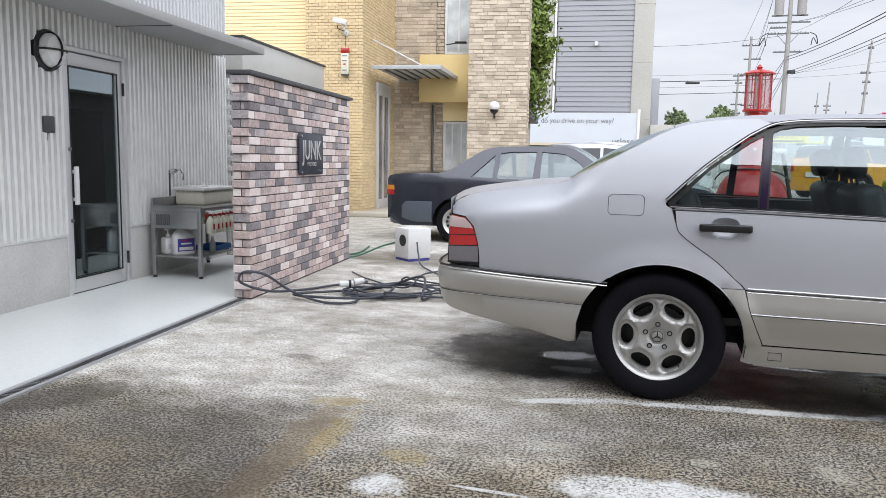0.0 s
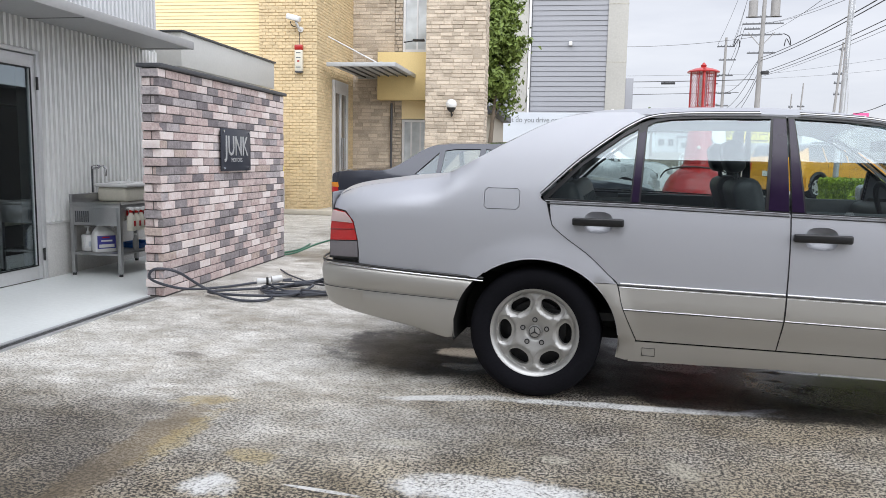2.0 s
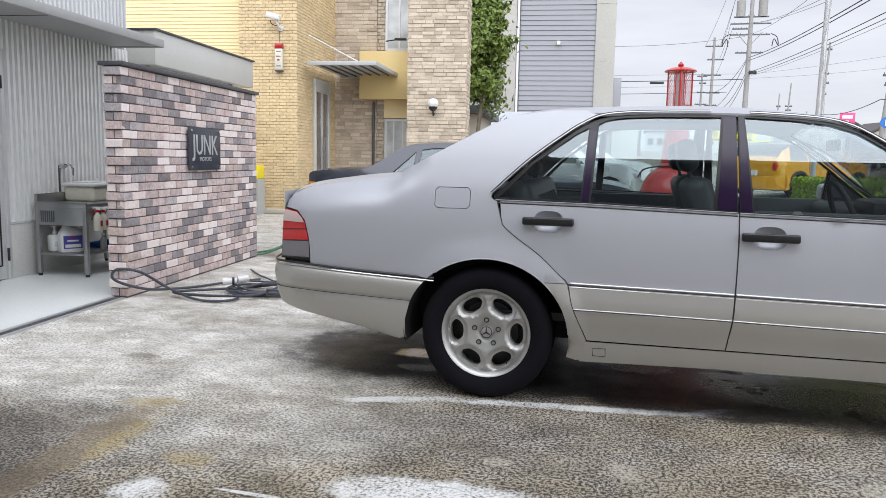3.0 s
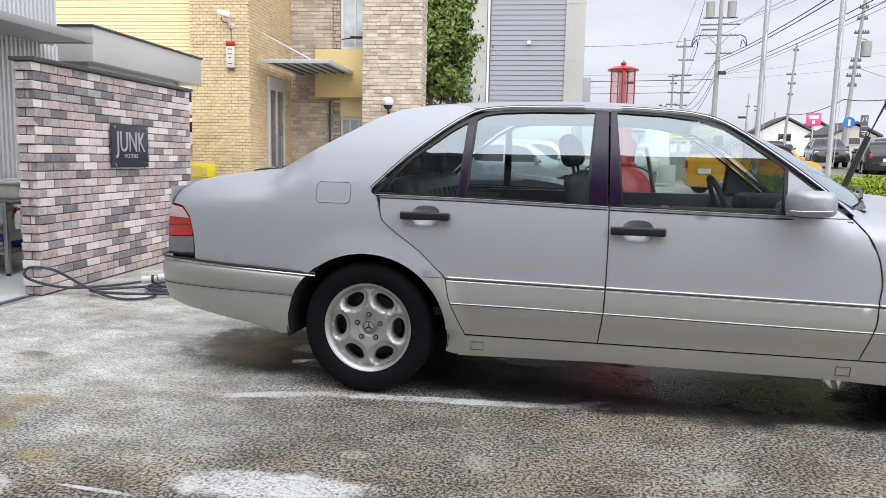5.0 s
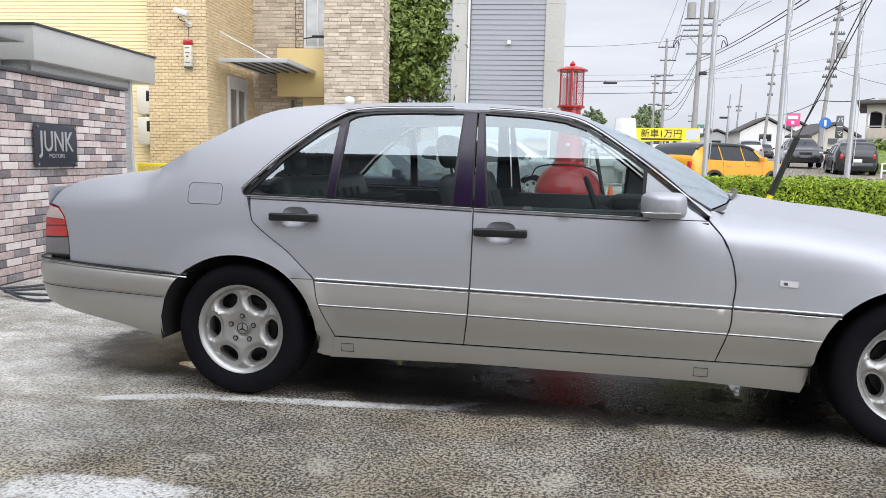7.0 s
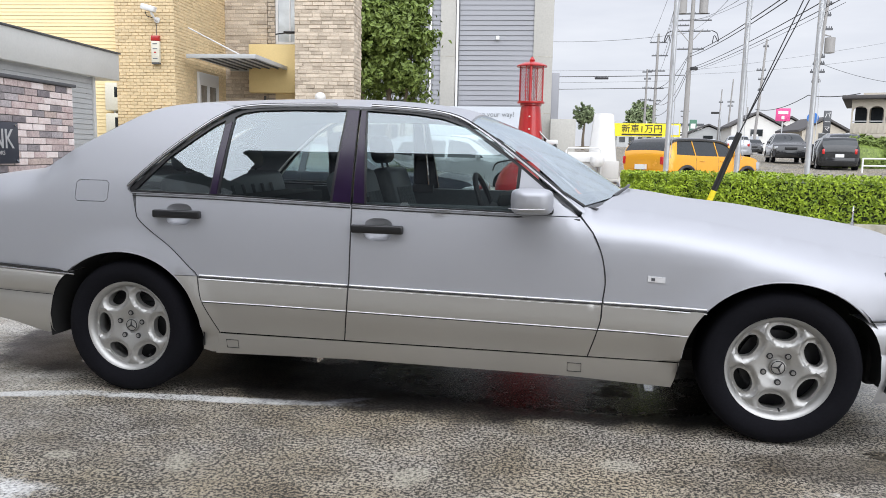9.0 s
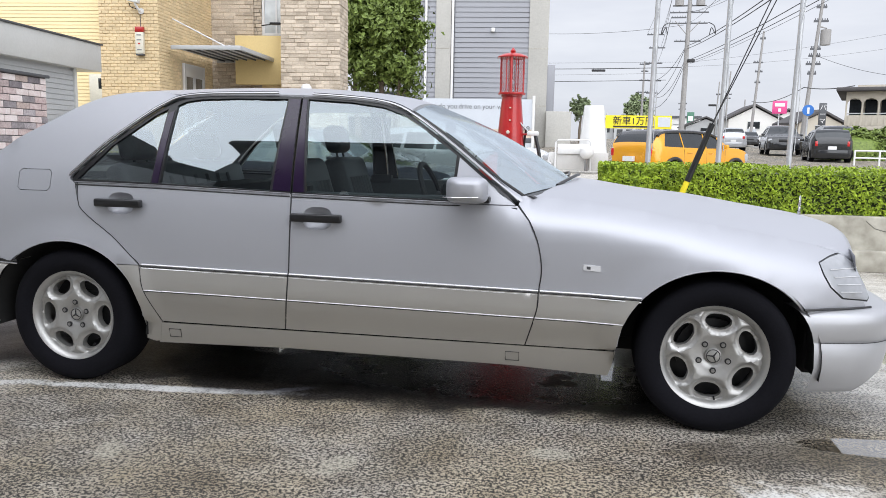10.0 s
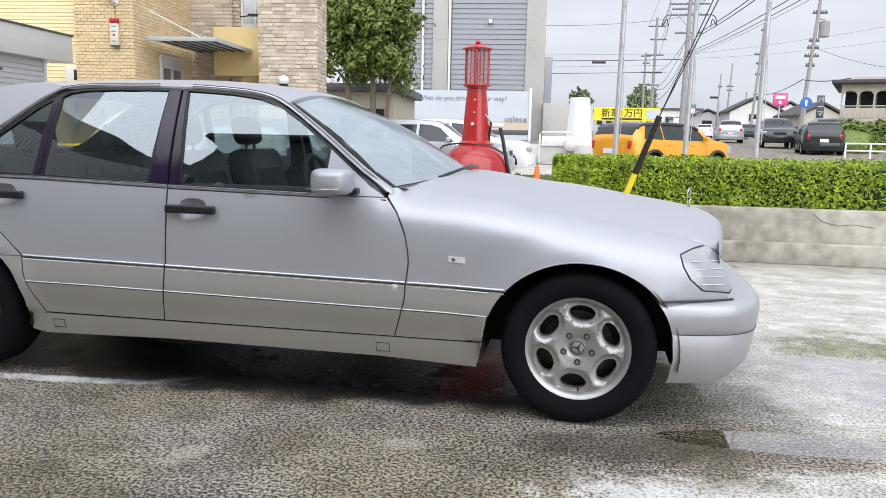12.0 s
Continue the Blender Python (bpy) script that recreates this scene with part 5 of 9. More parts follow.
for k in range(6):
    car_part("grille_bar", boxes(((4.755, -0.25, 0.585 + k * 0.034), (4.766, 0.25, 0.598 + k * 0.034))), "black_trim", grille)
bm = rod(bmesh.new(), (4.63, 0, 0.85), (4.63, 0, 0.9), 0.008)
orn = car_part("bonnet_ornament", bm, "chrome", saloon, "upright chrome bonnet ornament")
bm = tube(bmesh.new(), [(4.63 + 0.012 * math.cos(t), 0.034 * math.cos(t), 0.938 + 0.04 * math.sin(t)) for t in [2 * math.pi * k / 24 for k in range(25)]], 0.0035)
car_part("ornament_ring", bm, "chrome", orn)

# wheels
def build_wheel():
    w = thing("wheel", pose(RW - CAR_X, -0.80, 0.33), "", "")
    prof = [(0.222, -0.10), (0.245, -0.118), (0.285, -0.124), (0.312, -0.116), (0.325, -0.10), (0.330, -0.085), (0.331, 0.085), (0.325, 0.10), (0.30, 0.12), (0.222, 0.10)]
    tyre = part("tyre", lathe(bmesh.new(), prof, 56, "y", caps=False), "rubber", w, "black road tyre")
    bm = lathe(bmesh.new(), [(0.20, 0.09), (0.196, -0.02), (0.198, -0.075), (0.212, -0.098), (0.223, -0.104), (0.227, -0.098), (0.224, -0.085)], 56, "y", caps=False)
    rim = part("rim", bm, "alloy", w, "silver alloy rim")
    holes = []
    for k in range(6):
        c = k * math.pi / 3
        loop = []
        for a, r in ((-14, 0.127), (-6, 0.119), (6, 0.119), (14, 0.127), (19, 0.144), (20, 0.162), (15.5, 0.177), (7, 0.184), (-7, 0.184), (-15.5, 0.177), (-20, 0.162), (-19, 0.144)):
            loop.append((r * math.cos(c + radians(a)), r * math.sin(c + radians(a))))
        loop = [tuple(p) for p in curve([*loop, loop[0]], 3)[:-1]]
        holes.append(loop)

    def dish(x, z):
        r = math.hypot(x, z)
        d = interp([(0, -0.062), (0.035, -0.064), (0.05, -0.074), (0.075, -0.080), (0.10, -0.088), (0.15, -0.090), (0.18, -0.086), (0.2, -0.076)], r)
        near = min(min(math.hypot(x - p[0], z - p[1]) for p in h) for h in holes)
        return Vector((x, d + 0.017 * smooth01(0.024, 0.012, near), z))
    ring = [(0.2 * math.cos(2 * math.pi * k / 60), 0.2 * math.sin(2 * math.pi * k / 60)) for k in range(60)]
    bm = sheet(bmesh.new(), ring, dish, holes, 0.0095)
    rimless = [e for e in bm.edges if e.is_boundary and e.verts[0].co.xz.length < 0.19]
    r = bmesh.ops.extrude_edge_only(bm, edges=rimless)
    for v in [g for g in r["geom"] if isinstance(g, bmesh.types.BMVert)]:
        v.co.y += 0.035
    part("spokes", bm, "alloy", rim, "six-spoke alloy face", angle=50)
    part("brake_disc", lathe(bmesh.new(), [(0.0, -0.005), (0.15, -0.005), (0.15, 0.02), (0.0, 0.02)], 32, "y"), "alloy_dark", w)
    part("barrel", lathe(bmesh.new(), [(0.0, 0.03), (0.2, 0.03), (0.2, 0.05), (0.0, 0.05)], 32, "y"), "alloy_dark", w)
    part("hub_cap", lathe(bmesh.new(), [(0.0, -0.079), (0.02, -0.078), (0.032, -0.074), (0.035, -0.06)], 28, "y"), "alloy", rim)
    bm = bmesh.new()
    for k in range(3):
        t = math.pi / 2 + k * 2 * math.pi / 3
        rod(bm, (0, -0.08, 0), (0.026 * math.cos(t), -0.079, 0.026 * math.sin(t)), 0.0045, 0.0015, 6)
    tube(bm, [(0.028 * math.cos(t), -0.077, 0.028 * math.sin(t)) for t in [2 * math.pi * k / 20 for k in range(21)]], 0.002, 5)
    part("cap_badge", bm, "alloy_dark", rim)
    for k in range(5):
        t = math.pi / 2 + k * 2 * math.pi / 5
        bm = rod(bmesh.new(), (0.063 * math.cos(t), -0.06, 0.063 * math.sin(t)), (0.063 * math.cos(t), -0.0815, 0.063 * math.sin(t)), 0.0135, seg=14)
        part("bolt_recess", bm, "alloy_dark", rim)
        bm = rod(bmesh.new(), (0.063 * math.cos(t), -0.06, 0.063 * math.sin(t)), (0.063 * math.cos(t), -0.0845, 0.063 * math.sin(t)), 0.0085, seg=6)
        part("wheel_bolt", bm, "steel", rim)
    part("valve", rod(bmesh.new(), (0.108, -0.09, -0.138), (0.111, -0.108, -0.142), 0.004), "black_trim", rim)
    for ob in (w, *w.children_recursive):
        for key in ("label", "category"):
            if key in ob and not ob[key]:
                del ob[key]
    return w


wheel = build_wheel()
wheel.parent = saloon
for x, y, turn in ((FW, -0.80, 0), (RW, 0.80, 180), (FW, 0.80, 180)):
    wc = copy_thing(wheel, pose(x - CAR_X, y, 0.33, 0, 35 if x == FW else 0, turn))
    wc.parent = saloon

# underside, wheel housings and cabin
for nm, lo, hi in (("engine_tray", (0.62, -0.60, 0.32), (4.6, 0.60, 0.60)), ("spare_wheel_well", (0.0, -0.72, 0.36), (0.64, 0.72, 0.62)), ("floor_pan", (1.53, -0.83, 0.29), (3.66, 0.83, 0.36)), ("door_shell", (1.55, -0.87, 0.36), (3.24, -0.80, 0.86)), ("door_shell", (1.55, 0.80, 0.36), (3.24, 0.87, 0.86)), ("front_crossmember", (4.5, -0.72, 0.24), (4.72, 0.72, 0.55)), ("boot_floor", (0.6, -0.70, 0.60), (1.5, 0.70, 0.95))):
    car_part(nm, boxes((lo, hi), bevel=0.01), "underbody", saloon)
for cx in (RW, FW):
    for sg in (-1, 1):
        bm = bmesh.new()
        grid(bm, 24, 1, lambda u, v: Vector((cx + 0.418 * math.cos(math.pi * (u * 1.12 - 0.06)), sg * (0.58 + 0.347 * v), 0.335 + 0.385 * math.sin(math.pi * (u * 1.12 - 0.06)))))
        ring = [bm.verts.new((cx + 0.43 * math.cos(math.pi * (k / 24 * 1.12 - 0.06)), sg * 0.58, max(0.25, 0.335 + 0.40 * math.sin(math.pi * (k / 24 * 1.12 - 0.06))))) for k in range(25)]
        bm.faces.new(ring)
        car_part("wheel_housing", bm, "underbody", saloon)
bm = bmesh.new()
box(bm, (1.0, -0.82, 0.40), (3.3, 0.82, 0.44))
car_part("cabin_floor", bm, "interior", saloon)
bm = bmesh.new()
box(bm, (2.86, -0.78, 0.55), (3.36, 0.78, 0.97), 0.05, 3)
car_part("dashboard", bm, "interior", saloon, "dark padded dashboard")
car_part("binnacle", boxes(((2.84, -0.58, 0.93), (3.1, -0.22, 1.03)), bevel=0.04), "interior", saloon)
bm = tube(bmesh.new(), [(2.78 - 0.07 * math.sin(t), -0.38 + 0.19 * math.cos(t), 0.93 + 0.175 * math.sin(t)) for t in [2 * math.pi * k / 28 for k in range(29)]], 0.014, 8)
rod(bm, (2.78, -0.38, 0.93), (2.95, -0.38, 0.87), 0.045, 0.04)
rod(bm, (2.78, -0.56, 0.93), (2.78, -0.20, 0.93), 0.014)
car_part("steering_wheel", bm, "interior", saloon, "dark steering wheel")
car_part("parcel_shelf", boxes(((0.55, -0.66, 1.0), (1.22, 0.66, 1.04)), bevel=0.01), "leather", saloon)


def seat(name, x, y, w, rear=False):
    """Cushion, leaning back and head restraint."""
    bm = bmesh.new()
    box(bm, (x - 0.02, y - w / 2, 0.52), (x + 0.5, y + w / 2, 0.68), 0.06, 3)
    cush = car_part(name, bm, "leather", saloon, "dark ribbed leather seat")
    bm = bmesh.new()
    box(bm, (-0.07, -w / 2, 0), (0.07, w / 2, 0.56 if not rear else 0.52), 0.055, 3)
    for k in range(7):
        yy = -w * 0.3 + k * w * 0.1
        rod(bm, (0.064, yy, 0.06), (0.064, yy, 0.42), 0.02, seg=8)
    bmesh.ops.transform(bm, matrix=pose(x - 0.02, y, 0.58, 0, -17, 0), verts=bm.verts)
    car_part("seat_back", bm, "leather", cush)
    for hy in ((y,) if not rear else (y - 0.38, y + 0.38)):
        bm = bmesh.new()
        box(bm, (-0.05, -0.135, 0), (0.05, 0.135, 0.17), 0.045, 3)
        rod(bm, (0, -0.06, -0.1), (0, -0.06, 0.02), 0.007)
        rod(bm, (0, 0.06, -0.1), (0, 0.06, 0.02), 0.007)
        bmesh.ops.transform(bm, matrix=pose(x - (0.20 if not rear else 0.19), hy, 1.145 if not rear else 1.09, 0, -12, 0), verts=bm.verts)
        car_part("head_restraint", bm, "leather", cush)


seat("front_seat", 2.22, -0.38, 0.54)
seat("front_seat", 2.22, 0.38, 0.54)
seat("rear_seat", 1.32, 0.0, 1.36, True)
for y in (-0.79, 0.79):
    car_part("door_card", boxes(((1.4, y - 0.02, 0.5), (2.95, y + 0.02, 0.975)), bevel=0.01), "leather", saloon)
    car_part("belt_pillar", boxes(((2.12, y * 0.97 - 0.02, 0.95), (2.26, y * 0.97 + 0.02, 1.0))), "interior", saloon)
bm = bmesh.new()
grid(bm, 8, 10, lambda u, v: Vector((1.25 + 1.4 * u, (2 * v - 1) * 0.60, 1.40 + 0.045 * (1 - (2 * v - 1) ** 2) - 0.05 * (2 * u - 1) ** 4)))
car_part("headlining", bm, "shed_grey", saloon)
car_part("interior_mirror", boxes(((2.78, -0.12, 1.27), (2.80, 0.12, 1.33)), bevel=0.008), "interior", saloon)


# ---- wash bench and what stands on it ----
bench = thing("wash_bench", SITE @ pose(-3.16, 6.67, 0.012), "stainless steel wash bench with a splashback and lower shelf", "bench")
BL, BD, BH = 1.15, 0.54, 0.71
bm = bmesh.new()
box(bm, (0, 0, BH - 0.035), (BD, BL, BH), 0.006)
box(bm, (0.0, 0, BH), (0.03, BL, BH + 0.09), 0.004)
box(bm, (0.03, 0, BH), (BD, 0.02, BH + 0.015))
part("worktop", bm, "steel", bench, "brushed steel worktop with splashback")
part("apron", boxes(((0.02, 0.004, BH - 0.21), (BD - 0.01, 0.024, BH - 0.03)), ((BD - 0.03, 0.02, BH - 0.16), (BD - 0.01, BL, BH - 0.03)), bevel=0.003), "steel", bench)
bm = bmesh.new()
for k in range(7):
    box(bm, (0.06 + k * 0.022, -0.001, BH - 0.18), (0.07 + k * 0.022, 0.006, BH - 0.07))
part("apron_slot", bm, "coping", bench, kind="stuff")
part("shelf", boxes(((0.01, 0.01, 0.205), (BD - 0.01, BL - 0.01, 0.227)), bevel=0.003), "steel", bench)
for x in (0.0, BD - 0.04):
    for y in (0.0, BL - 0.04):
        lg = part("leg", boxes(((x, y, 0.025), (x + 0.04, y + 0.04, BH - 0.03)), bevel=0.003), "steel", bench)
        part("foot", rod(bmesh.new(), (x + 0.02, y + 0.02, 0), (x + 0.02, y + 0.02, 0.03), 0.02), "black_trim", lg)


def jug(name, m, h, w, d, label, print_mat=None):
    """A moulded canister with a looped handle and cap."""
    ob = thing(name, m, label, "canister")
    bm = bmesh.new()
    rings = []
    for t, sx in ((0, 0.92), (0.03, 1.0), (0.55, 1.0), (0.72, 0.92), (0.86, 0.62), (0.95, 0.3), (1.0, 0.24)):
        ring = []
        for k in range(20):
            a = 2 * math.pi * k / 20
            c, s = math.cos(a), math.sin(a)
            ring.append(bm.verts.new((d / 2 * sx * abs(c) ** 0.5 * (1 if c > 0 else -1), (w / 2 * sx * abs(s) ** 0.5 * (1 if s > 0 else -1)) - (1 - sx) * w * 0.22, h * t)))
        rings.append(ring)
    for a, b in zip(rings, rings[1:]):
        for k in range(20):
            bm.faces.new((a[k], a[(k + 1) % 20], b[(k + 1) % 20], b[k]))
    bm.faces.new(rings[0][::-1])
    bm.faces.new(rings[-1])
    body = part("body", bm, "white_plastic", ob)
    part("handle", tube(bmesh.new(), curve([(0, -w * 0.12, h * 0.98), (0, w * 0.1, h * 1.06), (0, w * 0.34, h * 0.98), (0, w * 0.44, h * 0.68)], 5), 0.014, 8), "white_plastic", ob)
    part("cap", rod(bmesh.new(), (0, -w * 0.18, h * 0.98), (0, -w * 0.18, h * 1.08), 0.024, seg=16), "white_plastic", ob)
    if print_mat:
        lab = part("paper_label", boxes(((d / 2 - 0.001, -w * 0.40, h * 0.14), (d / 2 + 0.002, w * 0.36, h * 0.62))), print_mat, body, "blue and white printed label", smooth=False)
        part("label_band", boxes(((d / 2, -w * 0.34, h * 0.18), (d / 2 + 0.003, w * 0.3, h * 0.30))), "white_plastic", body, smooth=False)
        part("label_bar", boxes(((d / 2, -w * 0.25, h * 0.40), (d / 2 + 0.003, w * 0.22, h * 0.46))), "white_plastic", body, smooth=False)
        part("label_bar", boxes(((d / 2, -w * 0.2, h * 0.54), (d / 2 + 0.003, w * 0.1, h * 0.58))), "red_paint", body, smooth=False)
    return ob


BZ = 0.227 + 0.012
jug("canister", SITE @ pose(-2.90, 6.83, BZ, 0, 0, -38), 0.265, 0.23, 0.15, "large white canister with a blue label on the bench shelf", "blue_print")


def pump_bottle(m, h, r, label, square=False):
    ob = thing("pump_bottle", m, label, "bottle", "bottles on the bench shelf")
    if square:
        part("body", boxes(((-r, -r, 0), (r, r, h)), bevel=0.02), "white_plastic", ob)
    else:
        part("body", lathe(bmesh.new(), [(r * 0.94, 0), (r, 0.01), (r, h * 0.8), (r * 0.6, h * 0.93), (r * 0.35, h)], 20), "white_plastic", ob)
    bm = rod(bmesh.new(), (0, 0, h), (0, 0, h + 0.03), 0.022, seg=14)
    rod(bm, (0, 0, h + 0.03), (0, 0, h + 0.075), 0.008)
    box(bm, (-0.012, -0.035, h + 0.07), (0.012, 0.02, h + 0.085), 0.004)
    part("pump_head", bm, "white_plastic", ob)
    part("printed_band", boxes(((r * 0.9 if not square else r, -r * 0.5, h * 0.3), (r + 0.002, r * 0.5, h * 0.6))), "banner", ob, smooth=False)
    return ob


pump_bottle(SITE @ pose(-3.06, 6.81, BZ, 0, 0, -30), 0.17, 0.055, "white pump bottle on the bench shelf", True)
pump_bottle(SITE @ pose(-3.03, 6.98, BZ, 0, 0, -30), 0.24, 0.05, "tall white pump bottle behind the canister")
clear = thing("small_bottle", SITE @ pose(-2.70, 7.06, BZ), "small grey plastic bottle on the bench shelf", "bottle")
part("body", lathe(bmesh.new(), [(0.028, 0), (0.03, 0.01), (0.03, 0.10), (0.014, 0.135), (0.014, 0.15)], 18), "shed_grey", clear)
part("cap", rod(bmesh.new(), (0, 0, 0.15), (0, 0, 0.17), 0.016), "white_plastic", clear)
tray = thing("parts_tray", SITE @ pose(-2.84, 7.35, BZ), "low blue plastic tray on the bench shelf", "tray")
part("tray_shell", boxes(((-0.12, -0.17, 0), (0.12, 0.17, 0.012)), ((-0.12, -0.17, 0.012), (-0.11, 0.17, 0.05)), ((0.11, -0.17, 0.012), (0.12, 0.17, 0.05)), ((-0.11, -0.17, 0.012), (0.11, -0.16, 0.05)), ((-0.11, 0.16, 0.012), (0.11, 0.17, 0.05))), "blue_sign", tray)
tub = thing("storage_tub", SITE @ pose(-3.0, 7.44, 0.722), "cream plastic storage tub with a loose lid on the bench", "tub")
bm = bmesh.new()
box(bm, (-0.13, -0.36, 0), (0.2, 0.36, 0.15), 0.03, 3)
part("tub_shell", bm, "ivory_plastic", tub)
part("tub_lid", boxes(((-0.15, -0.38, 0.15), (0.22, 0.38, 0.185)), bevel=0.012), "white_plastic", tub, "white lid")
part("lid_ridge", boxes(((-0.08, -0.3, 0.185), (0.1, -0.05, 0.20)), bevel=0.006), "white_plastic", tub)
part("lid_knob", lathe(bmesh.new(), [(0.03, 0.185), (0.026, 0.2), (0.018, 0.22), (0.0, 0.225)], 14), "white_plastic", tub)
tap = thing("wall_tap", SITE @ pose(-3.275, 7.19, 1.03), "chrome wall tap on a dark stand pipe", "tap")
part("stand_pipe", rod(bmesh.new(), (0.03, -0.03, -0.22), (0.03, -0.03, 0.05), 0.022, seg=12), "coping", tap)
bm = rod(bmesh.new(), (0.03, -0.03, 0.03), (0.10, -0.01, 0.03), 0.013)
tube(bm, curve([(0.10, -0.01, 0.03), (0.14, 0.0, 0.06), (0.18, 0.0, 0.02), (0.18, 0.0, -0.05)], 4), 0.010, 8)
part("spout", bm, "chrome", tap)
part("tap_handle", boxes(((0.07, -0.05, 0.05), (0.12, 0.03, 0.068)), bevel=0.006), "chrome", tap)

# spray bottles hung along the bench rail
rail = part("hanging_rail", rod(bmesh.new(), (BD + 0.02, 0.08, BH - 0.05), (BD + 0.02, BL - 0.05, BH - 0.05), 0.009), "steel", bench)
bottle = thing("spray_bottle", SITE @ pose(-2.585, 6.80, 0.46), "translucent spray bottle with a red trigger on the rail", "spray bottle", "spray bottles on the rail")
bm = bmesh.new()
rings = []
for z, r in ((0, 0.036), (0.01, 0.041), (0.11, 0.041), (0.14, 0.036), (0.165, 0.018), (0.185, 0.014)):
    rings.append((r, z))
lathe(bm, rings, 16)
part("body", bm, "ivory_plastic", bottle)
bm = bmesh.new()
box(bm, (-0.05, -0.014, 0.2), (0.035, 0.014, 0.232), 0.006)
part("spray_head", bm, "white_plastic", bottle)
part("trigger", boxes(((-0.045, -0.008, 0.15), (-0.033, 0.008, 0.205)), bevel=0.004), "red_paint", bottle)
part("collar", rod(bmesh.new(), (0, 0, 0.18), (0, 0, 0.205), 0.018, seg=14), "red_paint", bottle)
part("printed_mark", boxes(((0.038, -0.016, 0.045), (0.0425, 0.016, 0.10)), bevel=0.001), "red_paint", bottle)
for k in range(1, 6):
    copy_thing(bottle, SITE @ pose(-2.585 + 0.004 * (k % 2), 6.80 + 0.09 * k, 0.46, 0, 0, 8 * (k % 3 - 1)))

# grey slatted screen behind the sign wall
screen = thing("slat_screen", SITE @ pose(-3.35, 8.62, 0), "grey horizontal slat screen beside the garage corner", "screen")
for k in range(15):
    z = 0.3 + k * 0.125
    part("slat", boxes(((0.0, 0, z), (0.155 + 0.02 * (k % 2), 0.02, z + 0.07)), bevel=0.004), "corrugated", screen)
part("post", boxes(((0.04, 0.02, 0), (0.08, 0.06, 2.2))), "corrugated", screen)
part("backing", boxes(((0.0, 0.06, 0), (0.12, 0.075, 2.15))), "shed_grey", screen, smooth=False)

# ---- hoses and their white box ----
hose_box = thing("hose_box", LITTER @ pose(-1.92, 8.62, 0, 0, 0, -38), "white plastic hose reel box with a round port", "hose box")
bm = bmesh.new()
box(bm, (-0.155, -0.165, 0.03), (0.155, 0.165, 0.40), 0.012)
part("casing", bm, "white_plastic", hose_box)
part("base", boxes(((-0.145, -0.155, 0), (0.145, 0.155, 0.04)), bevel=0.006), "blue_print", hose_box, "blue base rim")
part("port", rod(bmesh.new(), (0.03, -0.161, 0.25), (0.03, -0.172, 0.25), 0.07, seg=24), "black_trim", hose_box, "dark round port")
part("reel_knob", rod(bmesh.new(), (-0.151, -0.02, 0.22), (-0.17, -0.02, 0.22), 0.045, seg=20), "black_trim", hose_box)
part("tap_union", rod(bmesh.new(), (-0.165, -0.02, 0.22), (-0.25, -0.02, 0.21), 0.016, seg=12), "chrome", hose_box)


def hose(name, pts, r, material, label):
    bm = tube(bmesh.new(), curve(pts, 9), r, 8)
    return solo(name, bm, material, LITTER.copy(), label, "hose")


hose("garden_hose", [(-2.16, 8.70, 0.2), (-2.35, 8.62, 0.14), (-2.6, 8.45, 0.03), (-2.85, 8.35, 0.015), (-2.75, 8.9, 0.015), (-2.9, 9.6, 0.015)], 0.011, "hose_green", "thin green hose from the white box")
random.seed(4)
loops = [(-1.80, 8.43, 0.24), (-1.74, 8.3, 0.12), (-1.55, 7.9, 0.03), (-1.0, 7.2, 0.02), (-0.6, 6.9, 0.02)]
hose("outlet_hose", loops, 0.010, "hose_dark", "dark hose running from the white box")


def coils(rng, start, lead, turns, cx, cy, rx, ry, end):
    """A hose thrown down in uneven loops, some standing up off the ground."""
    pts = [*start, *lead]
    ang, way = rng.uniform(0, 6.28), 1
    for k in range(turns):
        if rng.random() < 0.1:
            way = -way
        ang += way * rng.uniform(0.75, 1.15)
        q = rng.uniform(0.5, 1.0)
        up = 0.15 * rng.random() ** 3 if k % 3 else 0.008
        dx, dy = 0.30 * rx * math.sin(k * 0.37), 0.3 * ry * math.cos(k * 0.29)
        pts.append((cx + dx + 0.75 * rx * q * math.cos(ang), cy + dy + 0.7 * ry * q * math.sin(ang) + 0.25 * rx * q * math.cos(ang), 0.014 + 0.0012 * k + up))
    return pts + end


rng = random.Random(17)
corner = [(-2.12, 6.1, 0.02), (-2.26, 5.72, 0.06), (-2.38, 5.46, 0.17), (-2.31, 5.40, 0.27), (-2.18, 5.52, 0.24), (-2.05, 5.72, 0.08), (-1.7, 5.62, 0.02), (-1.45, 5.7, 0.02)]
hose("pressure_hose", coils(rng, [(-1.75, 6.75, 0.02), (-1.95, 6.45, 0.02)], corner, 24, -1.40, 6.2, 0.68, 0.62, [(-0.7, 6.3, 0.02), (-0.2, 6.2, 0.016), (0.5, 6.35, 0.016)]), 0.0115, "hose_dark", "long dark pressure hose lying in loose tangled coils")
hose("air_hose", coils(rng, [(0.4, 6.9, 0.016), (-0.3, 6.85, 0.016)], [(-0.8, 6.75, 0.03)], 22, -1.05, 6.45, 0.72, 0.62, [(-1.8, 6.9, 0.02), (-2.15, 7.3, 0.016)]), 0.0085, "hose_dark", "slim dark air hose tangled over the pressure hose")
nozzle = thing("hose_coupling", LITTER @ pose(-1.62, 6.05, 0.115, 10, 0, 30), "white plastic hose coupling on the coils", "coupling")
part("barrel", rod(bmesh.new(), (-0.10, 0, 0), (0.02, 0, 0), 0.03, 0.026, 14), "white_plastic", nozzle)
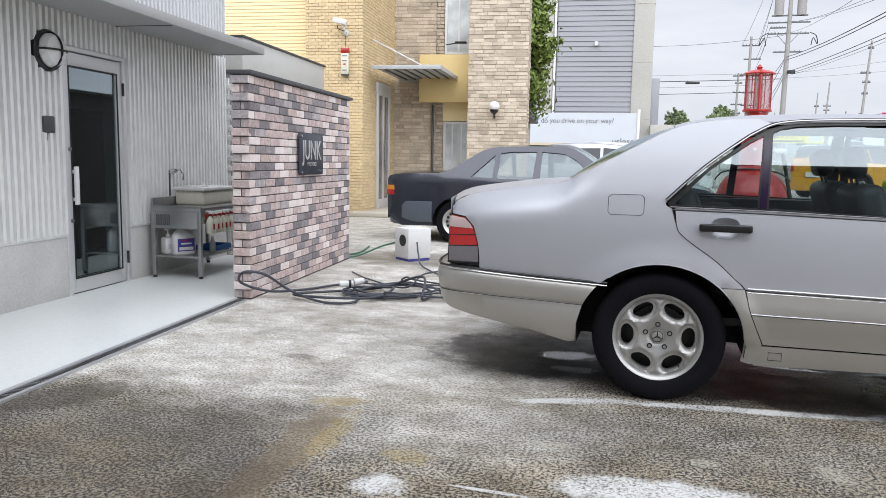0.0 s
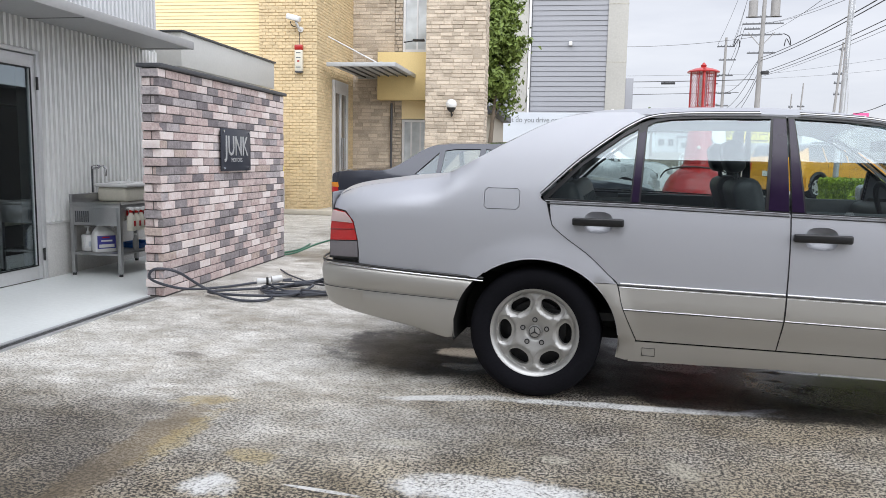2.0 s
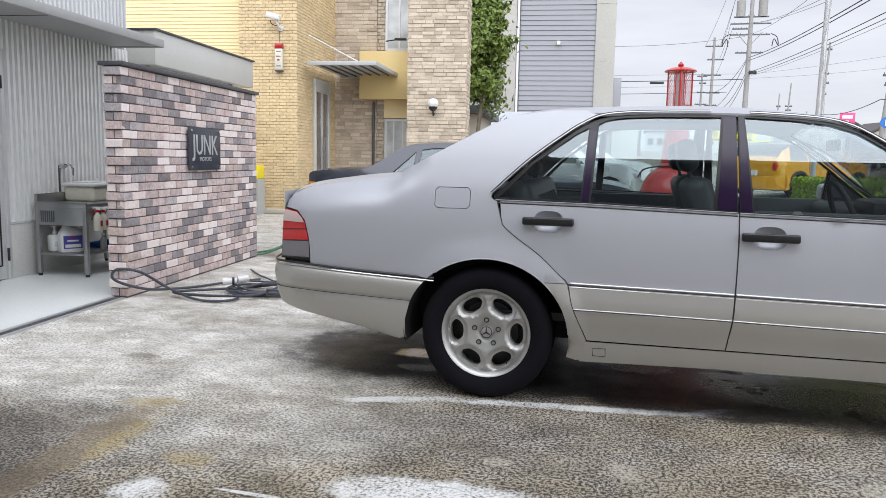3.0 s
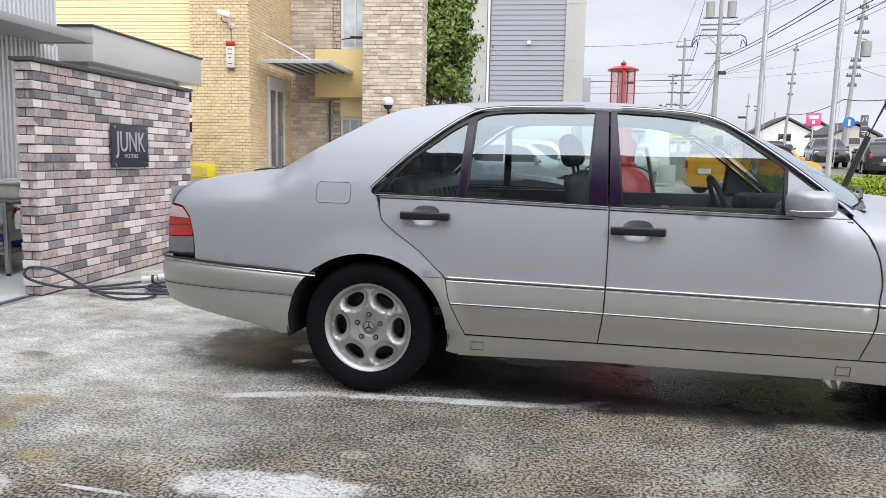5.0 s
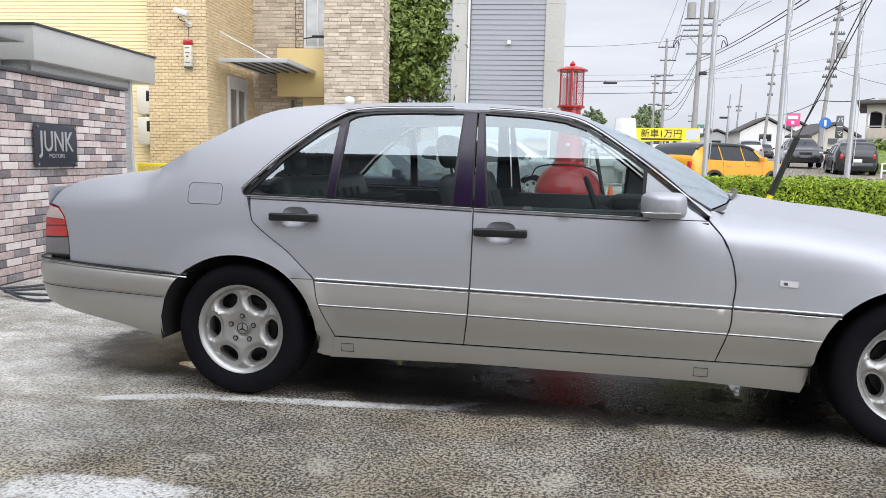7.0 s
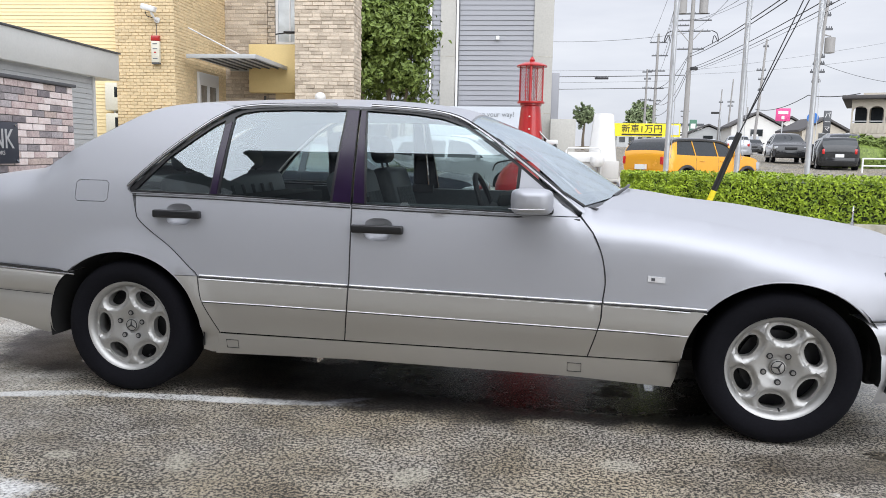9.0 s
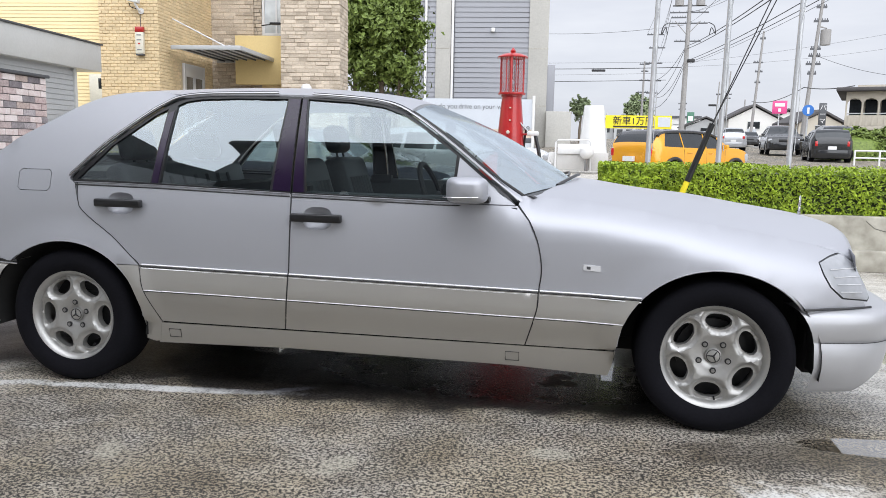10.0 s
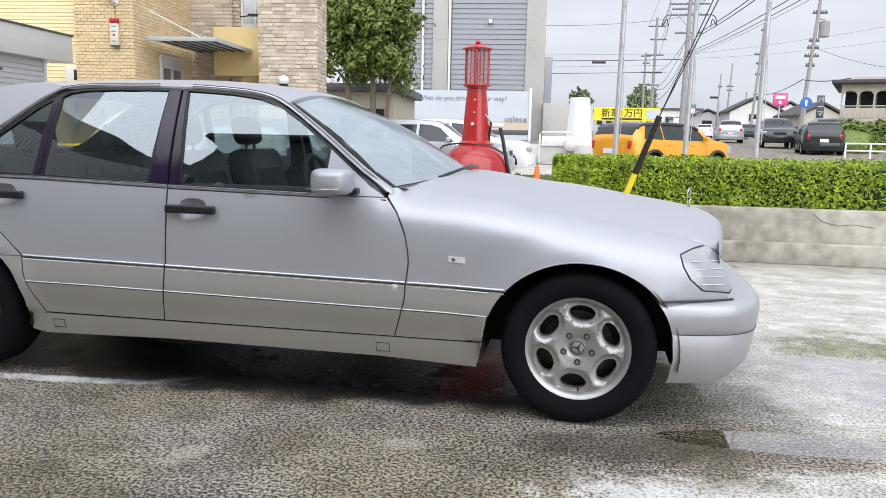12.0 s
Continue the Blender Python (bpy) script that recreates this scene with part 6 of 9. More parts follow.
part("collar", rod(bmesh.new(), (0.03, 0.03, 0.0), (0.12, 0.05, 0.01), 0.035, 0.028, 14), "white_plastic", nozzle)
part("ring", rod(bmesh.new(), (-0.02, 0, 0), (0.0, 0, 0), 0.036, 0.036, 14), "grille_dark", nozzle)


# ---- red fuel-pump pillar with a wire lantern ----
PUX, PUY = 2.412, 12.109
PZ = rise(PUX, PUY)
lantern = thing("pump_pillar", sized(pose(PUX, PUY, PZ), 0.977), "tall red vintage pump pillar with a wire-mesh lantern", "pump")
z0 = -PZ
part("dome_base", lathe(bmesh.new(), [(0.46, 0.0), (0.50, 0.05), (0.50, 0.62), (0.52, 0.68), (0.515, 0.78), (0.47, 0.92), (0.40, 1.03), (0.31, 1.11), (0.25, 1.15)], 40), "red_paint", lantern, "glossy red domed base")
part("column", lathe(bmesh.new(), [(0.27, 1.14), (0.275, 1.17), (0.24, 1.19), (0.222, 1.21), (0.20, 1.45), (0.165, 1.85), (0.15, 1.99), (0.165, 2.0), (0.165, 2.03), (0.14, 2.04)], 12), "red_paint", lantern, "tapered red column")
for zc in (1.63, 1.82):
    part("column_lug", boxes(((-0.012, -0.205, zc), (0.012, -0.165, zc + 0.02)), bevel=0.003), "ivory_plastic", lantern)
part("cock", lathe(bmesh.new(), [(0.0, -0.27), (0.02, -0.265), (0.028, -0.24), (0.018, -0.20), (0.0, -0.19)], 12, "y", (-0.02, 0, 1.46)), "ivory_plastic", lantern, "cream knob")
part("lantern_floor", lathe(bmesh.new(), [(0.0, 2.03), (0.205, 2.03), (0.21, 2.045), (0.205, 2.065), (0.0, 2.065)], 32), "red_paint", lantern)
bm = lathe(bmesh.new(), [(0.0, 2.60), (0.20, 2.595), (0.232, 2.585), (0.236, 2.600), (0.215, 2.618), (0.14, 2.646), (0.07, 2.660), (0.035, 2.672), (0.045, 2.695), (0.03, 2.712), (0.014, 2.735), (0.0, 2.745)], 32)
part("lantern_cap", bm, "red_paint", lantern, "red domed cap with a finial")
for k in range(8):
    t = 2 * math.pi * (k + 0.5) / 8
    part("lantern_bar", rod(bmesh.new(), (0.19 * math.cos(t), 0.19 * math.sin(t), 2.06), (0.19 * math.cos(t), 0.19 * math.sin(t), 2.60), 0.009 if k % 2 else 0.006, seg=6), "red_paint", lantern)
part("front_bar", rod(bmesh.new(), (0.0, -0.195, 2.05), (0.0, -0.195, 2.63), 0.022, seg=10), "red_paint", lantern)
part("bar_knob", lathe(bmesh.new(), [(0.0, -0.03), (0.03, -0.015), (0.034, 0.0), (0.03, 0.015), (0.0, 0.03)], 14, "z", (0, -0.2, 2.6)), "red_paint", lantern)
bm = bmesh.new()
for k in range(28):
    for sgn in (-1, 1):
        a0 = 2 * math.pi * k / 28
        tube(bm, [(0.183 * math.cos(a0 + sgn * 2.0 * j / 8), 0.183 * math.sin(a0 + sgn * 2.0 * j / 8), 2.06 + 0.54 * j / 8) for j in range(9)], 0.0022, 4)
part("wire_mesh", bm, "red_paint", lantern, "fine diamond wire mesh", kind="stuff")
part("glass_tube", lathe(bmesh.new(), [(0.055, 2.065), (0.055, 2.595)], 20, caps=False), M["pane_glass"], lantern, "clear glass tube inside the mesh")
part("side_bracket", boxes(((0.19, -0.05, 1.42), (0.30, 0.01, 1.45)), bevel=0.006), "red_paint", lantern)
part("coil_wire", tube(bmesh.new(), curve([(-0.55, -0.1, 1.0), (-0.45, -0.3, 1.12), (-0.1, -0.45, 1.17), (0.3, -0.42, 1.12), (0.5, -0.2, 1.0)], 6), 0.012), "black_trim", lantern)
nz = thing("pump_nozzle", sized(pose(PUX + 0.332, PUY - 0.083, PZ + 1.38), 0.977), "white pump nozzle with a black hose", "nozzle")
part("nozzle_head", boxes(((-0.08, -0.03, 0.0), (0.10, 0.03, 0.07)), bevel=0.02), "white_plastic", nz)
part("spout", tube(bmesh.new(), [(-0.06, 0, 0.06), (-0.16, 0, 0.16), (-0.22, 0, 0.24)], 0.014, 8), "steel", nz)
part("hose", tube(bmesh.new(), curve([(0.05, 0, 0.0), (0.1, 0, -0.2), (0.16, 0, -0.5), (0.24, 0, -0.82)], 5), 0.028, 8), "black_trim", nz)
part("second_hose", tube(bmesh.new(), curve([(-0.1, 0.05, 0.1), (-0.13, 0.08, -0.25), (-0.08, 0.1, -0.6), (0.02, 0.1, -0.9)], 5), 0.018, 8), "black_trim", nz)


# ---- hedge in its concrete planter ----
planter = thing("planter_wall", pose(5.061, 8.84, 0, 0, 0, 1.24), "low weathered concrete planter wall with a ledge", "planter", kind="structure")
bm = bmesh.new()
box(bm, (-1.6, 0.10, 0), (22, 0.26, 0.56), 0.012)
box(bm, (-1.6, 0.10, 0), (-1.44, 1.9, 0.56), 0.012)
part("upper_wall", bm, "concrete_weathered", planter)
part("ledge", boxes(((-1.65, -0.03, 0), (22, 0.10, 0.215)), bevel=0.012), "concrete_weathered", planter, "pale worn ledge")
part("soil", boxes(((-1.64, 0.26, 0.3), (22, 1.9, 0.5))), "bark", planter)
bm = tube(bmesh.new(), [(1.35, 0.098, 0.52), (1.44, 0.098, 0.44), (1.6, 0.098, 0.40), (1.75, 0.098, 0.42), (1.95, 0.098, 0.39)], 0.002, 4)
part("crack", bm, "grille_dark", planter)


def leaf_cloud(bm, points, size, rng, lean=0.5, fold=0.25):
    """Many small folded leaves, one at each place, facing roughly outwards."""
    for p, nrm in points:
        n0 = Vector(nrm) + Vector((rng.uniform(-1, 1), rng.uniform(-1, 1), rng.uniform(-1, 1))) * lean
        n0.normalize()
        t = n0.orthogonal()
        t.rotate(Matrix.Rotation(rng.uniform(0, 6.283), 3, n0))
        b = n0.cross(t)
        s = size * rng.uniform(0.65, 1.35)
        q = Vector(p)
        v0, v1 = bm.verts.new(q - t * s), bm.verts.new(q + t * s)
        v2, v3 = bm.verts.new(q + b * s * 0.45 + n0 * s * fold), bm.verts.new(q - b * s * 0.45 + n0 * s * fold)
        bm.faces.new((v0, v1, v2))
        bm.faces.new((v0, v3, v1))


rng = random.Random(11)
HX0, HX1, HY0, HY1, HZ0, HZ1 = -1.32, 16.0, 0.24, 1.55, 0.5, 1.03
pts = []
for k in range(56000):
    x = HX0 + (HX1 - HX0) * rng.random() ** 1.5
    wob = 0.05 * noise.noise((x * 1.7, 0, 3.1))
    pick = rng.random()
    if pick < 0.55:
        z = rng.uniform(HZ0, HZ1)
        d = rng.random() ** 2 * 0.10 - 0.02
        bulge = 0.05 * noise.noise((x * 3, z * 3, 0.4)) - 0.05 * max(0, (z - 0.9) / 0.15)
        pts.append(((x, HY0 + d - bulge, z), (0, -1, 0.25)))
    elif pick < 0.9:
        y = rng.uniform(HY0, HY1)
        pts.append(((x, y, HZ1 + wob + rng.uniform(-0.08, 0.03)), (0, -0.1, 1)))
    else:
        pts.append(((HX0 + rng.random() ** 2 * 0.1, rng.uniform(HY0, HY1), rng.uniform(HZ0, HZ1)), (-1, 0, 0.2)))
bm = bmesh.new()
leaf_cloud(bm, pts, 0.0165, rng, 0.95)
hedge = thing("hedge", planter.matrix_basis.copy(), "clipped bright green box hedge in the planter", "hedge")
part("leaves", bm, "leaf_hedge", hedge, smooth=False, kind="stuff")
# solid box behind the leaves, its dark colour stands in for inner shade
part("inner_core", boxes(((HX0 + 0.07, HY0 + 0.07, 0.48), (HX1, HY1 - 0.1, HZ1 - 0.06))), "hedge_gap_shade", hedge, "near-black core painting shade between the leaves", smooth=False)

# stay-wire sleeve in front of the hedge
stay = thing("stay_wire", pose(4.462, 8.828, 0.55, 0, 0, -0.76), "slanting pole stay wire in a black and yellow sleeve", "stay wire")
A, B = Vector((-0.02, 0.0, -0.1)), Vector((0.345, -0.03, 0.93))
way = (B - A)
part("yellow_sleeve", rod(bmesh.new(), A, A + way * 0.42, 0.032, 0.030, 14), "yellow_sign", stay, "yellow lower sleeve")
part("black_sleeve", rod(bmesh.new(), A + way * 0.42, B, 0.032, 0.030, 14), "black_trim", stay, "black upper sleeve")
for k in (-1, 1):
    part("wire", rod(bmesh.new(), B, (3.9 + 0.18 * k, -0.3, 9.6), 0.006, seg=5), "wire", stay)

# flag poles behind the hedge
for x, y, top in ((4.51, 13.026, 9.0), (5.575, 13.003, 9.0), (6.65, 13.174, 9.0)):
    fp = thing("flag_pole", pose(x, y, rise(x, y)), "tall plain galvanised flag pole", "pole", "flag poles")
    part("mast", rod(bmesh.new(), (0, 0, 0), (0.10, 0, top), 0.043, 0.034, 16), "galvanised", fp)
    part("halyard", tube(bmesh.new(), curve([(0.07, -0.05, 1.2), (0.085, -0.06, 2.2), (0.02, -0.06, 3.0), (0.09, -0.055, 4.0), (0.10, -0.05, top - 0.2)], 5), 0.006, 5), "galvanised", fp)
cone = thing("traffic_cone", sized(pose(3.142, 15.43, rise(3.142, 15.43) - 0.03), 0.965), "small orange traffic cone on the tarmac", "cone")
part("cone_body", lathe(bmesh.new(), [(0.14, 0.03), (0.13, 0.05), (0.035, 0.68), (0.025, 0.70), (0.0, 0.70)], 20), "orange_plastic", cone)
part("cone_base", boxes(((-0.19, -0.19, 0), (0.19, 0.19, 0.035)), bevel=0.01), "orange_plastic", cone)


# ---- buildings behind the yard ----
def brick_field(width, height, bl, bh, joint, depth, rng, holes=(), vary=0.0, jut=0.004):
    """Courses of bricks on a plane: a along x, up along z, faces towards -y. One mesh."""
    verts, faces = [], []
    row, z = 0, 0.0
    while z + bh * 0.5 < height:
        a = -bl * (0.5 if row % 2 else 0.0) - rng.random() * vary
        while a < width:
            ln = bl * (1 + rng.uniform(-vary, vary))
            a0, a1 = max(0, a), min(width, a + ln - joint)
            z1 = min(height, z + bh - joint)
            a += ln
            if a1 - a0 < 0.02 or any(h[0] < a1 - 0.01 and a0 + 0.01 < h[1] and h[2] < z1 - 0.01 and z + 0.01 < h[3] for h in holes):
                continue
            d = depth + rng.uniform(-jut, jut)
            s = len(verts)
            e = min(0.006, joint)
            verts += [(a0, 0, z), (a1, 0, z), (a1, 0, z1), (a0, 0, z1), (a0 + e, -d, z + e), (a1 - e, -d, z + e), (a1 - e, -d, z1 - e), (a0 + e, -d, z1 - e)]
            faces += [(s + 4, s + 5, s + 6, s + 7), (s, s + 1, s + 5, s + 4), (s + 1, s + 2, s + 6, s + 5), (s + 2, s + 3, s + 7, s + 6), (s + 3, s, s + 4, s + 7)]
        z += bh
        row += 1
    return verts, faces


def stuff_part(name, vf, material, parent, m, label=""):
    me = bpy.data.meshes.new(name)
    me.from_pydata(vf[0], [], vf[1])
    me.transform(m)
    me.materials.append(M[material])
    ob = new(name, me)
    ob.parent = parent
    return tagged(ob, label, "", "", "stuff")


FACE_E = pose(0, 0, 0, 0, 0, 90)  # faces +u, runs along +v


def lap_siding(width, height, board, lip, ends=True):
    """Overlapping boards as one sheet, facing -y."""
    bm = bmesh.new()
    n = int(height / board)
    prof = []
    for i in range(n):
        prof += [(-lip, i * board), (-lip * 0.35, (i + 0.9) * board), (0.0, (i + 0.9) * board), (0.0, (i + 1) * board)]
    a = [bm.verts.new((0, y, z)) for y, z in prof]
    b = [bm.verts.new((width, y, z)) for y, z in prof]
    for i in range(len(prof) - 1):
        bm.faces.new((a[i], b[i], b[i + 1], a[i + 1]))
    return bm


rng = random.Random(21)
# cream sided block
cream = thing("cream_building", MID @ pose(-12.0, 15.92, 0), "two-storey block clad in cream yellow lap siding", "building")
part("wall", boxes(((0, 0.03, 0), (7.12, 6.0, 8.0))), "yellow_siding", cream, smooth=False)
part("siding", lap_siding(7.1, 8.0, 0.075, 0.014), "yellow_siding", cream, "cream horizontal siding boards", smooth=False)

# tan tiled block with a glass door in its flank
tan = thing("tan_building", MID @ pose(-4.91, 15.7, 0), "tan brick-tiled building with an entrance canopy", "building")
TW, TH = 1.27, 8.0
part("wall", boxes(((0, 0.0, 0), (TW, 4.2, TH)), ), "tan_joint", tan, smooth=False)
stuff_part("face_tiles", brick_field(TW + 0.02, TH, 0.15, 0.068, 0.006, 0.014, rng), "tan_tile", tan, Matrix.Translation((-0.0, 0, 0)), "tan brick tiles")
SIDE_DOOR = (1.10, 2.3, 0.0, 3.02)
stuff_part("flank_tiles", brick_field(3.2, TH, 0.15, 0.068, 0.006, 0.014, rng, [SIDE_DOOR]), "tan_tile", tan, Matrix.Translation((TW, 0, 0)) @ FACE_E, "tan brick tiles")
part("plinth_step", boxes(((-0.3, -0.35, 0), (TW + 0.9, 0.0, 0.10)), ((TW, 0.0, 0), (TW + 0.9, 3.2, 0.10)), bevel=0.02), "house_beige", tan, "low beige entrance step")
ed = part("entrance_door", boxes(((TW + 0.0, 1.13, 0.10), (TW + 0.06, 1.23, 3.0)), ((TW + 0.0, 2.17, 0.10), (TW + 0.06, 2.27, 3.0)), ((TW, 1.23, 2.72), (TW + 0.06, 2.17, 3.0)), ((TW, 1.23, 0.10), (TW + 0.06, 2.17, 0.3)), ((TW + 0.0, 1.65, 0.3), (TW + 0.05, 1.75, 2.72)), bevel=0.008), "aluminium", tan, "pale framed entrance door")
part("door_glass", boxes(((TW + 0.01, 1.23, 0.3), (TW + 0.02, 2.17, 2.72))), "door_pane", ed, "dark door glass", smooth=False)
part("door_pull", rod(bmesh.new(), (TW + 0.10, 1.61, 0.95), (TW + 0.10, 1.61, 1.7), 0.018), "steel", ed)
part("door_pull", rod(bmesh.new(), (TW + 0.10, 1.79, 0.95), (TW + 0.10, 1.79, 1.7), 0.018), "steel", ed)
cctv = thing("security_camera", MID @ pose(-4.03, 15.70, 4.0), "white bullet security camera on the tan wall", "camera")
bm = bmesh.new()
box(bm, (-0.14, -0.07, -0.055), (0.16, 0.07, 0.06), 0.02)
bmesh.ops.transform(bm, matrix=pose(-0.04, -0.22, 0.13, 0, 14, 0), verts=bm.verts)
part("housing", bm, "white_plastic", cctv)
part("bracket", tube(bmesh.new(), curve([(0.06, -0.02, -0.08), (0.06, -0.12, -0.08), (0.04, -0.2, 0.0), (0.02, -0.22, 0.06)], 4), 0.025, 8), "white_plastic", cctv)
part("mount", rod(bmesh.new(), (0.06, -0.02, -0.08), (0.06, -0.05, -0.08), 0.06, seg=16), "white_plastic", cctv)
part("cable", tube(bmesh.new(), curve([(-0.1, -0.22, 0.06), (-0.08, -0.2, -0.02), (0.0, -0.18, -0.05), (0.05, -0.1, -0.06)], 4), 0.009), "black_trim", cctv)
alarm = thing("alarm_box", MID @ pose(-4.0, 15.684, 3.02), "white and red alarm box on the tan wall", "alarm box")
part("casing", boxes(((-0.085, -0.09, 0.03), (0.085, 0.0, 0.47)), bevel=0.012), "ivory_plastic", alarm)
part("red_cap", boxes(((-0.087, -0.092, 0.47), (0.087, 0.0, 0.58)), bevel=0.012), "red_paint", alarm)
part("base", boxes(((-0.08, -0.085, 0.0), (0.08, 0.0, 0.03))), "coping", alarm)
for zb in (0.40, 0.30, 0.10):
    part("printed_bar", boxes(((-0.05, -0.093, zb), (0.05, -0.088, zb + 0.02))), "banner_text", alarm, smooth=False)
part("printed_mark", boxes(((-0.025, -0.093, 0.22), (0.025, -0.088, 0.25))), "red_paint", alarm, smooth=False)
part("side_cable", rod(bmesh.new(), (0.0, 0.0, 0.58), (0.0, 0.0, 0.95), 0.006), "coping", alarm)

awning = thing("entrance_canopy", MID @ pose(-3.50, 16.0, 3.22), "thin metal entrance canopy held by a tie rod", "canopy")
bm = bmesh.new()
box(bm, (0, 0, 0.02), (1.5, 2.5, 0.045), 0.006)
part("plate", bm, "shed_grey", awning, "thin grey canopy sheet")
part("edge_trim", boxes(((0, -0.03, -0.03), (1.53, 0.0, 0.06)), ((1.5, 0.0, -0.03), (1.53, 2.5, 0.06)), ((0, 2.5, -0.03), (1.53, 2.53, 0.06)), bevel=0.006), "shed_grey", awning)
for k in range(6):
    part("stiffener", boxes(((0.2 + 0.22 * k, 0, -0.012), (0.215 + 0.22 * k, 2.5, 0.02))), "coping", awning, smooth=False)
part("tie_rod", rod(bmesh.new(), (0.0, 0.1, 0.62), (1.1, 0.45, 0.06), 0.014), "aluminium", awning)
part("rod_shoe", boxes(((1.07, 0.43, 0.04), (1.13, 0.49, 0.13)), bevel=0.01), "steel", awning)

# buff split-brick tower and its recessed bay
tower = thing("brick_tower_building", MID @ pose(-3.64, 17.6, 0), "buff split-brick building with tall windows and a mustard beam", "building")
UO = 3.64
part("tower_core", boxes(((UO - 1.61, 0.02, 0), (UO - 0.24, 0.90, 9.0))), "stone_joint", tower, smooth=False)
stuff_part("tower_bricks", brick_field(1.40, 9.0, 0.25, 0.085, 0.009, 0.012, rng, vary=0.28, jut=0.010), "buff_stone", tower, Matrix.Translation((UO - 1.617, 0.02, 0)), "buff split-face bricks")
stuff_part("tower_flank_bricks", brick_field(0.88, 9.0, 0.25, 0.085, 0.009, 0.012, rng, vary=0.28, jut=0.010), "buff_stone", tower, Matrix.Translation((UO - 0.24, 0.02, 0)) @ FACE_E, "buff split-face bricks")
part("bay_core", boxes(((0.005, 0.95, 0), (1.06, 4.0, 9.0))), "stone_joint", tower, smooth=False)
stuff_part("bay_bricks", brick_field(1.06, 9.0, 0.26, 0.088, 0.010, 0.010, rng, vary=0.25, jut=0.008), "buff_stone", tower, Matrix.Translation((0.01, 0.95, 0)), "tan and brown bricks")
stuff_part("bay_flank_bricks", brick_field(1.6, 9.0, 0.26, 0.088, 0.010, 0.010, rng, vary=0.25, jut=0.008), "buff_stone", tower, Matrix.Translation((1.06, 0.95, 0)) @ FACE_E, "tan and brown bricks")
part("recess_wall", boxes(((1.06, 1.02, 0), (2.1, 1.3, 9.0))), "house_beige", tower, smooth=False)
stuff_part("pier_bricks", brick_field(0.19, 9.0, 0.19, 0.088, 0.010, 0.010, rng, vary=0.2, jut=0.006), "buff_stone", tower, Matrix.Translation((1.07, 0.99, 0)), "tan and brown bricks")
part("mustard_beam", boxes(((0.72, 0.6, 2.66), (UO - 1.64, 0.9, 3.80)), bevel=0.01), "mustard_render", tower, "mustard rendered beam")
part("yellow_panel", boxes(((1.26, 0.96, 2.22), (2.05, 1.02, 2.75))), "yellow_siding", tower, smooth=False)


def bay_window(x0, x1, z0, z1, y, bars):
    w = part("window", boxes(((x0, y, z0), (x0 + 0.06, y + 0.06, z1)), ((x1 - 0.06, y, z0), (x1, y + 0.06, z1)), ((x0 + 0.06, y, z0), (x1 - 0.06, y + 0.06, z0 + 0.06)), ((x0 + 0.06, y, z1 - 0.06), (x1 - 0.06, y + 0.06, z1)), *[((x0 + (x1 - x0) * b - 0.02, y + 0.01, z0 + 0.06), (x0 + (x1 - x0) * b + 0.02, y + 0.05, z1 - 0.06)) for b in bars]), "aluminium", tower, "pale framed window", smooth=False)
    part("pane", boxes(((x0 + 0.03, y + 0.025, z0 + 0.03), (x1 - 0.03, y + 0.035, z1 - 0.03))), "pale_pane", w, smooth=False)


bay_window(1.28, 1.98, 3.85, 7.2, 0.95, (0.5,))
bay_window(1.28, 1.98, 1.0, 2.2, 0.95, (0.33, 0.66))
part("drain_pipe", rod(bmesh.new(), (1.02, 0.88, 0), (1.02, 0.88, 2.6), 0.03), "coping", tower)
globe = thing("globe_lamp", MID @ pose(-0.96, 17.56, 2.38), "white globe wall lamp on a dark bracket", "lamp")
part("globe", lathe(bmesh.new(), [(0.0, 0.0), (0.06, 0.012), (0.105, 0.05), (0.128, 0.11), (0.12, 0.17), (0.08, 0.225), (0.0, 0.245)], 24, "z", (0, -0.16, 0.0)), "white_plastic", globe, "frosted white globe")
part("cup", lathe(bmesh.new(), [(0.0, -0.05), (0.05, -0.045), (0.09, 0.0), (0.11, 0.05)], 20, "z", (0, -0.16, 0.0)), "black_trim", globe)
part("arm", tube(bmesh.new(), curve([(0, 0, -0.1), (0, -0.08, -0.14), (0, -0.16, -0.05)], 4), 0.02, 8), "black_trim", globe)
spot = thing("spot_lamp", MID @ pose(-1.66, 18.2, 4.05), "small dark spot lamp on an arm", "lamp")
part("lamp_head", boxes(((-0.38, -0.09, 0.0), (-0.1, 0.09, 0.05)), bevel=0.02), "black_trim", spot)
part("arm", rod(bmesh.new(), (-0.6, 0, -0.02), (-0.3, 0, 0.02), 0.015), "black_trim", spot)

# shed with a pale fascia, and wall meters
shed = thing("shed", MID @ pose(-3.83, 10.25, 0), "grey sheet-metal shed with a deep pale fascia", "shed")
bm = bmesh.new()
box(bm, (-3.0, 0, 2.50), (0.0, 3.55, 2.98), 0.01)
part("fascia", bm, "shed_white", shed, "pale sheet fascia")
part("roof_lip", boxes(((-3.0, -0.02, 2.98), (0.025, 3.58, 3.01)), bevel=0.004), "coping", shed)
part("wall", boxes(((-2.9, 0.12, 0), (-0.16, 2.88, 2.50))), "shed_grey", shed, smooth=False)
sid = lap_siding(2.76, 2.5, 0.088, 0.014)
bmesh.ops.transform(sid, matrix=Matrix.Translation((-0.15, 0.12, 0)) @ FACE_E, verts=sid.verts)
part("ribbed_front", sid, "shed_grey", shed, "ribbed grey sheet front", smooth=False)
sid = lap_siding(2.7, 2.5, 0.088, 0.014)
bmesh.ops.translate(sid, verts=sid.verts, vec=(-2.88, 0.11, 0))
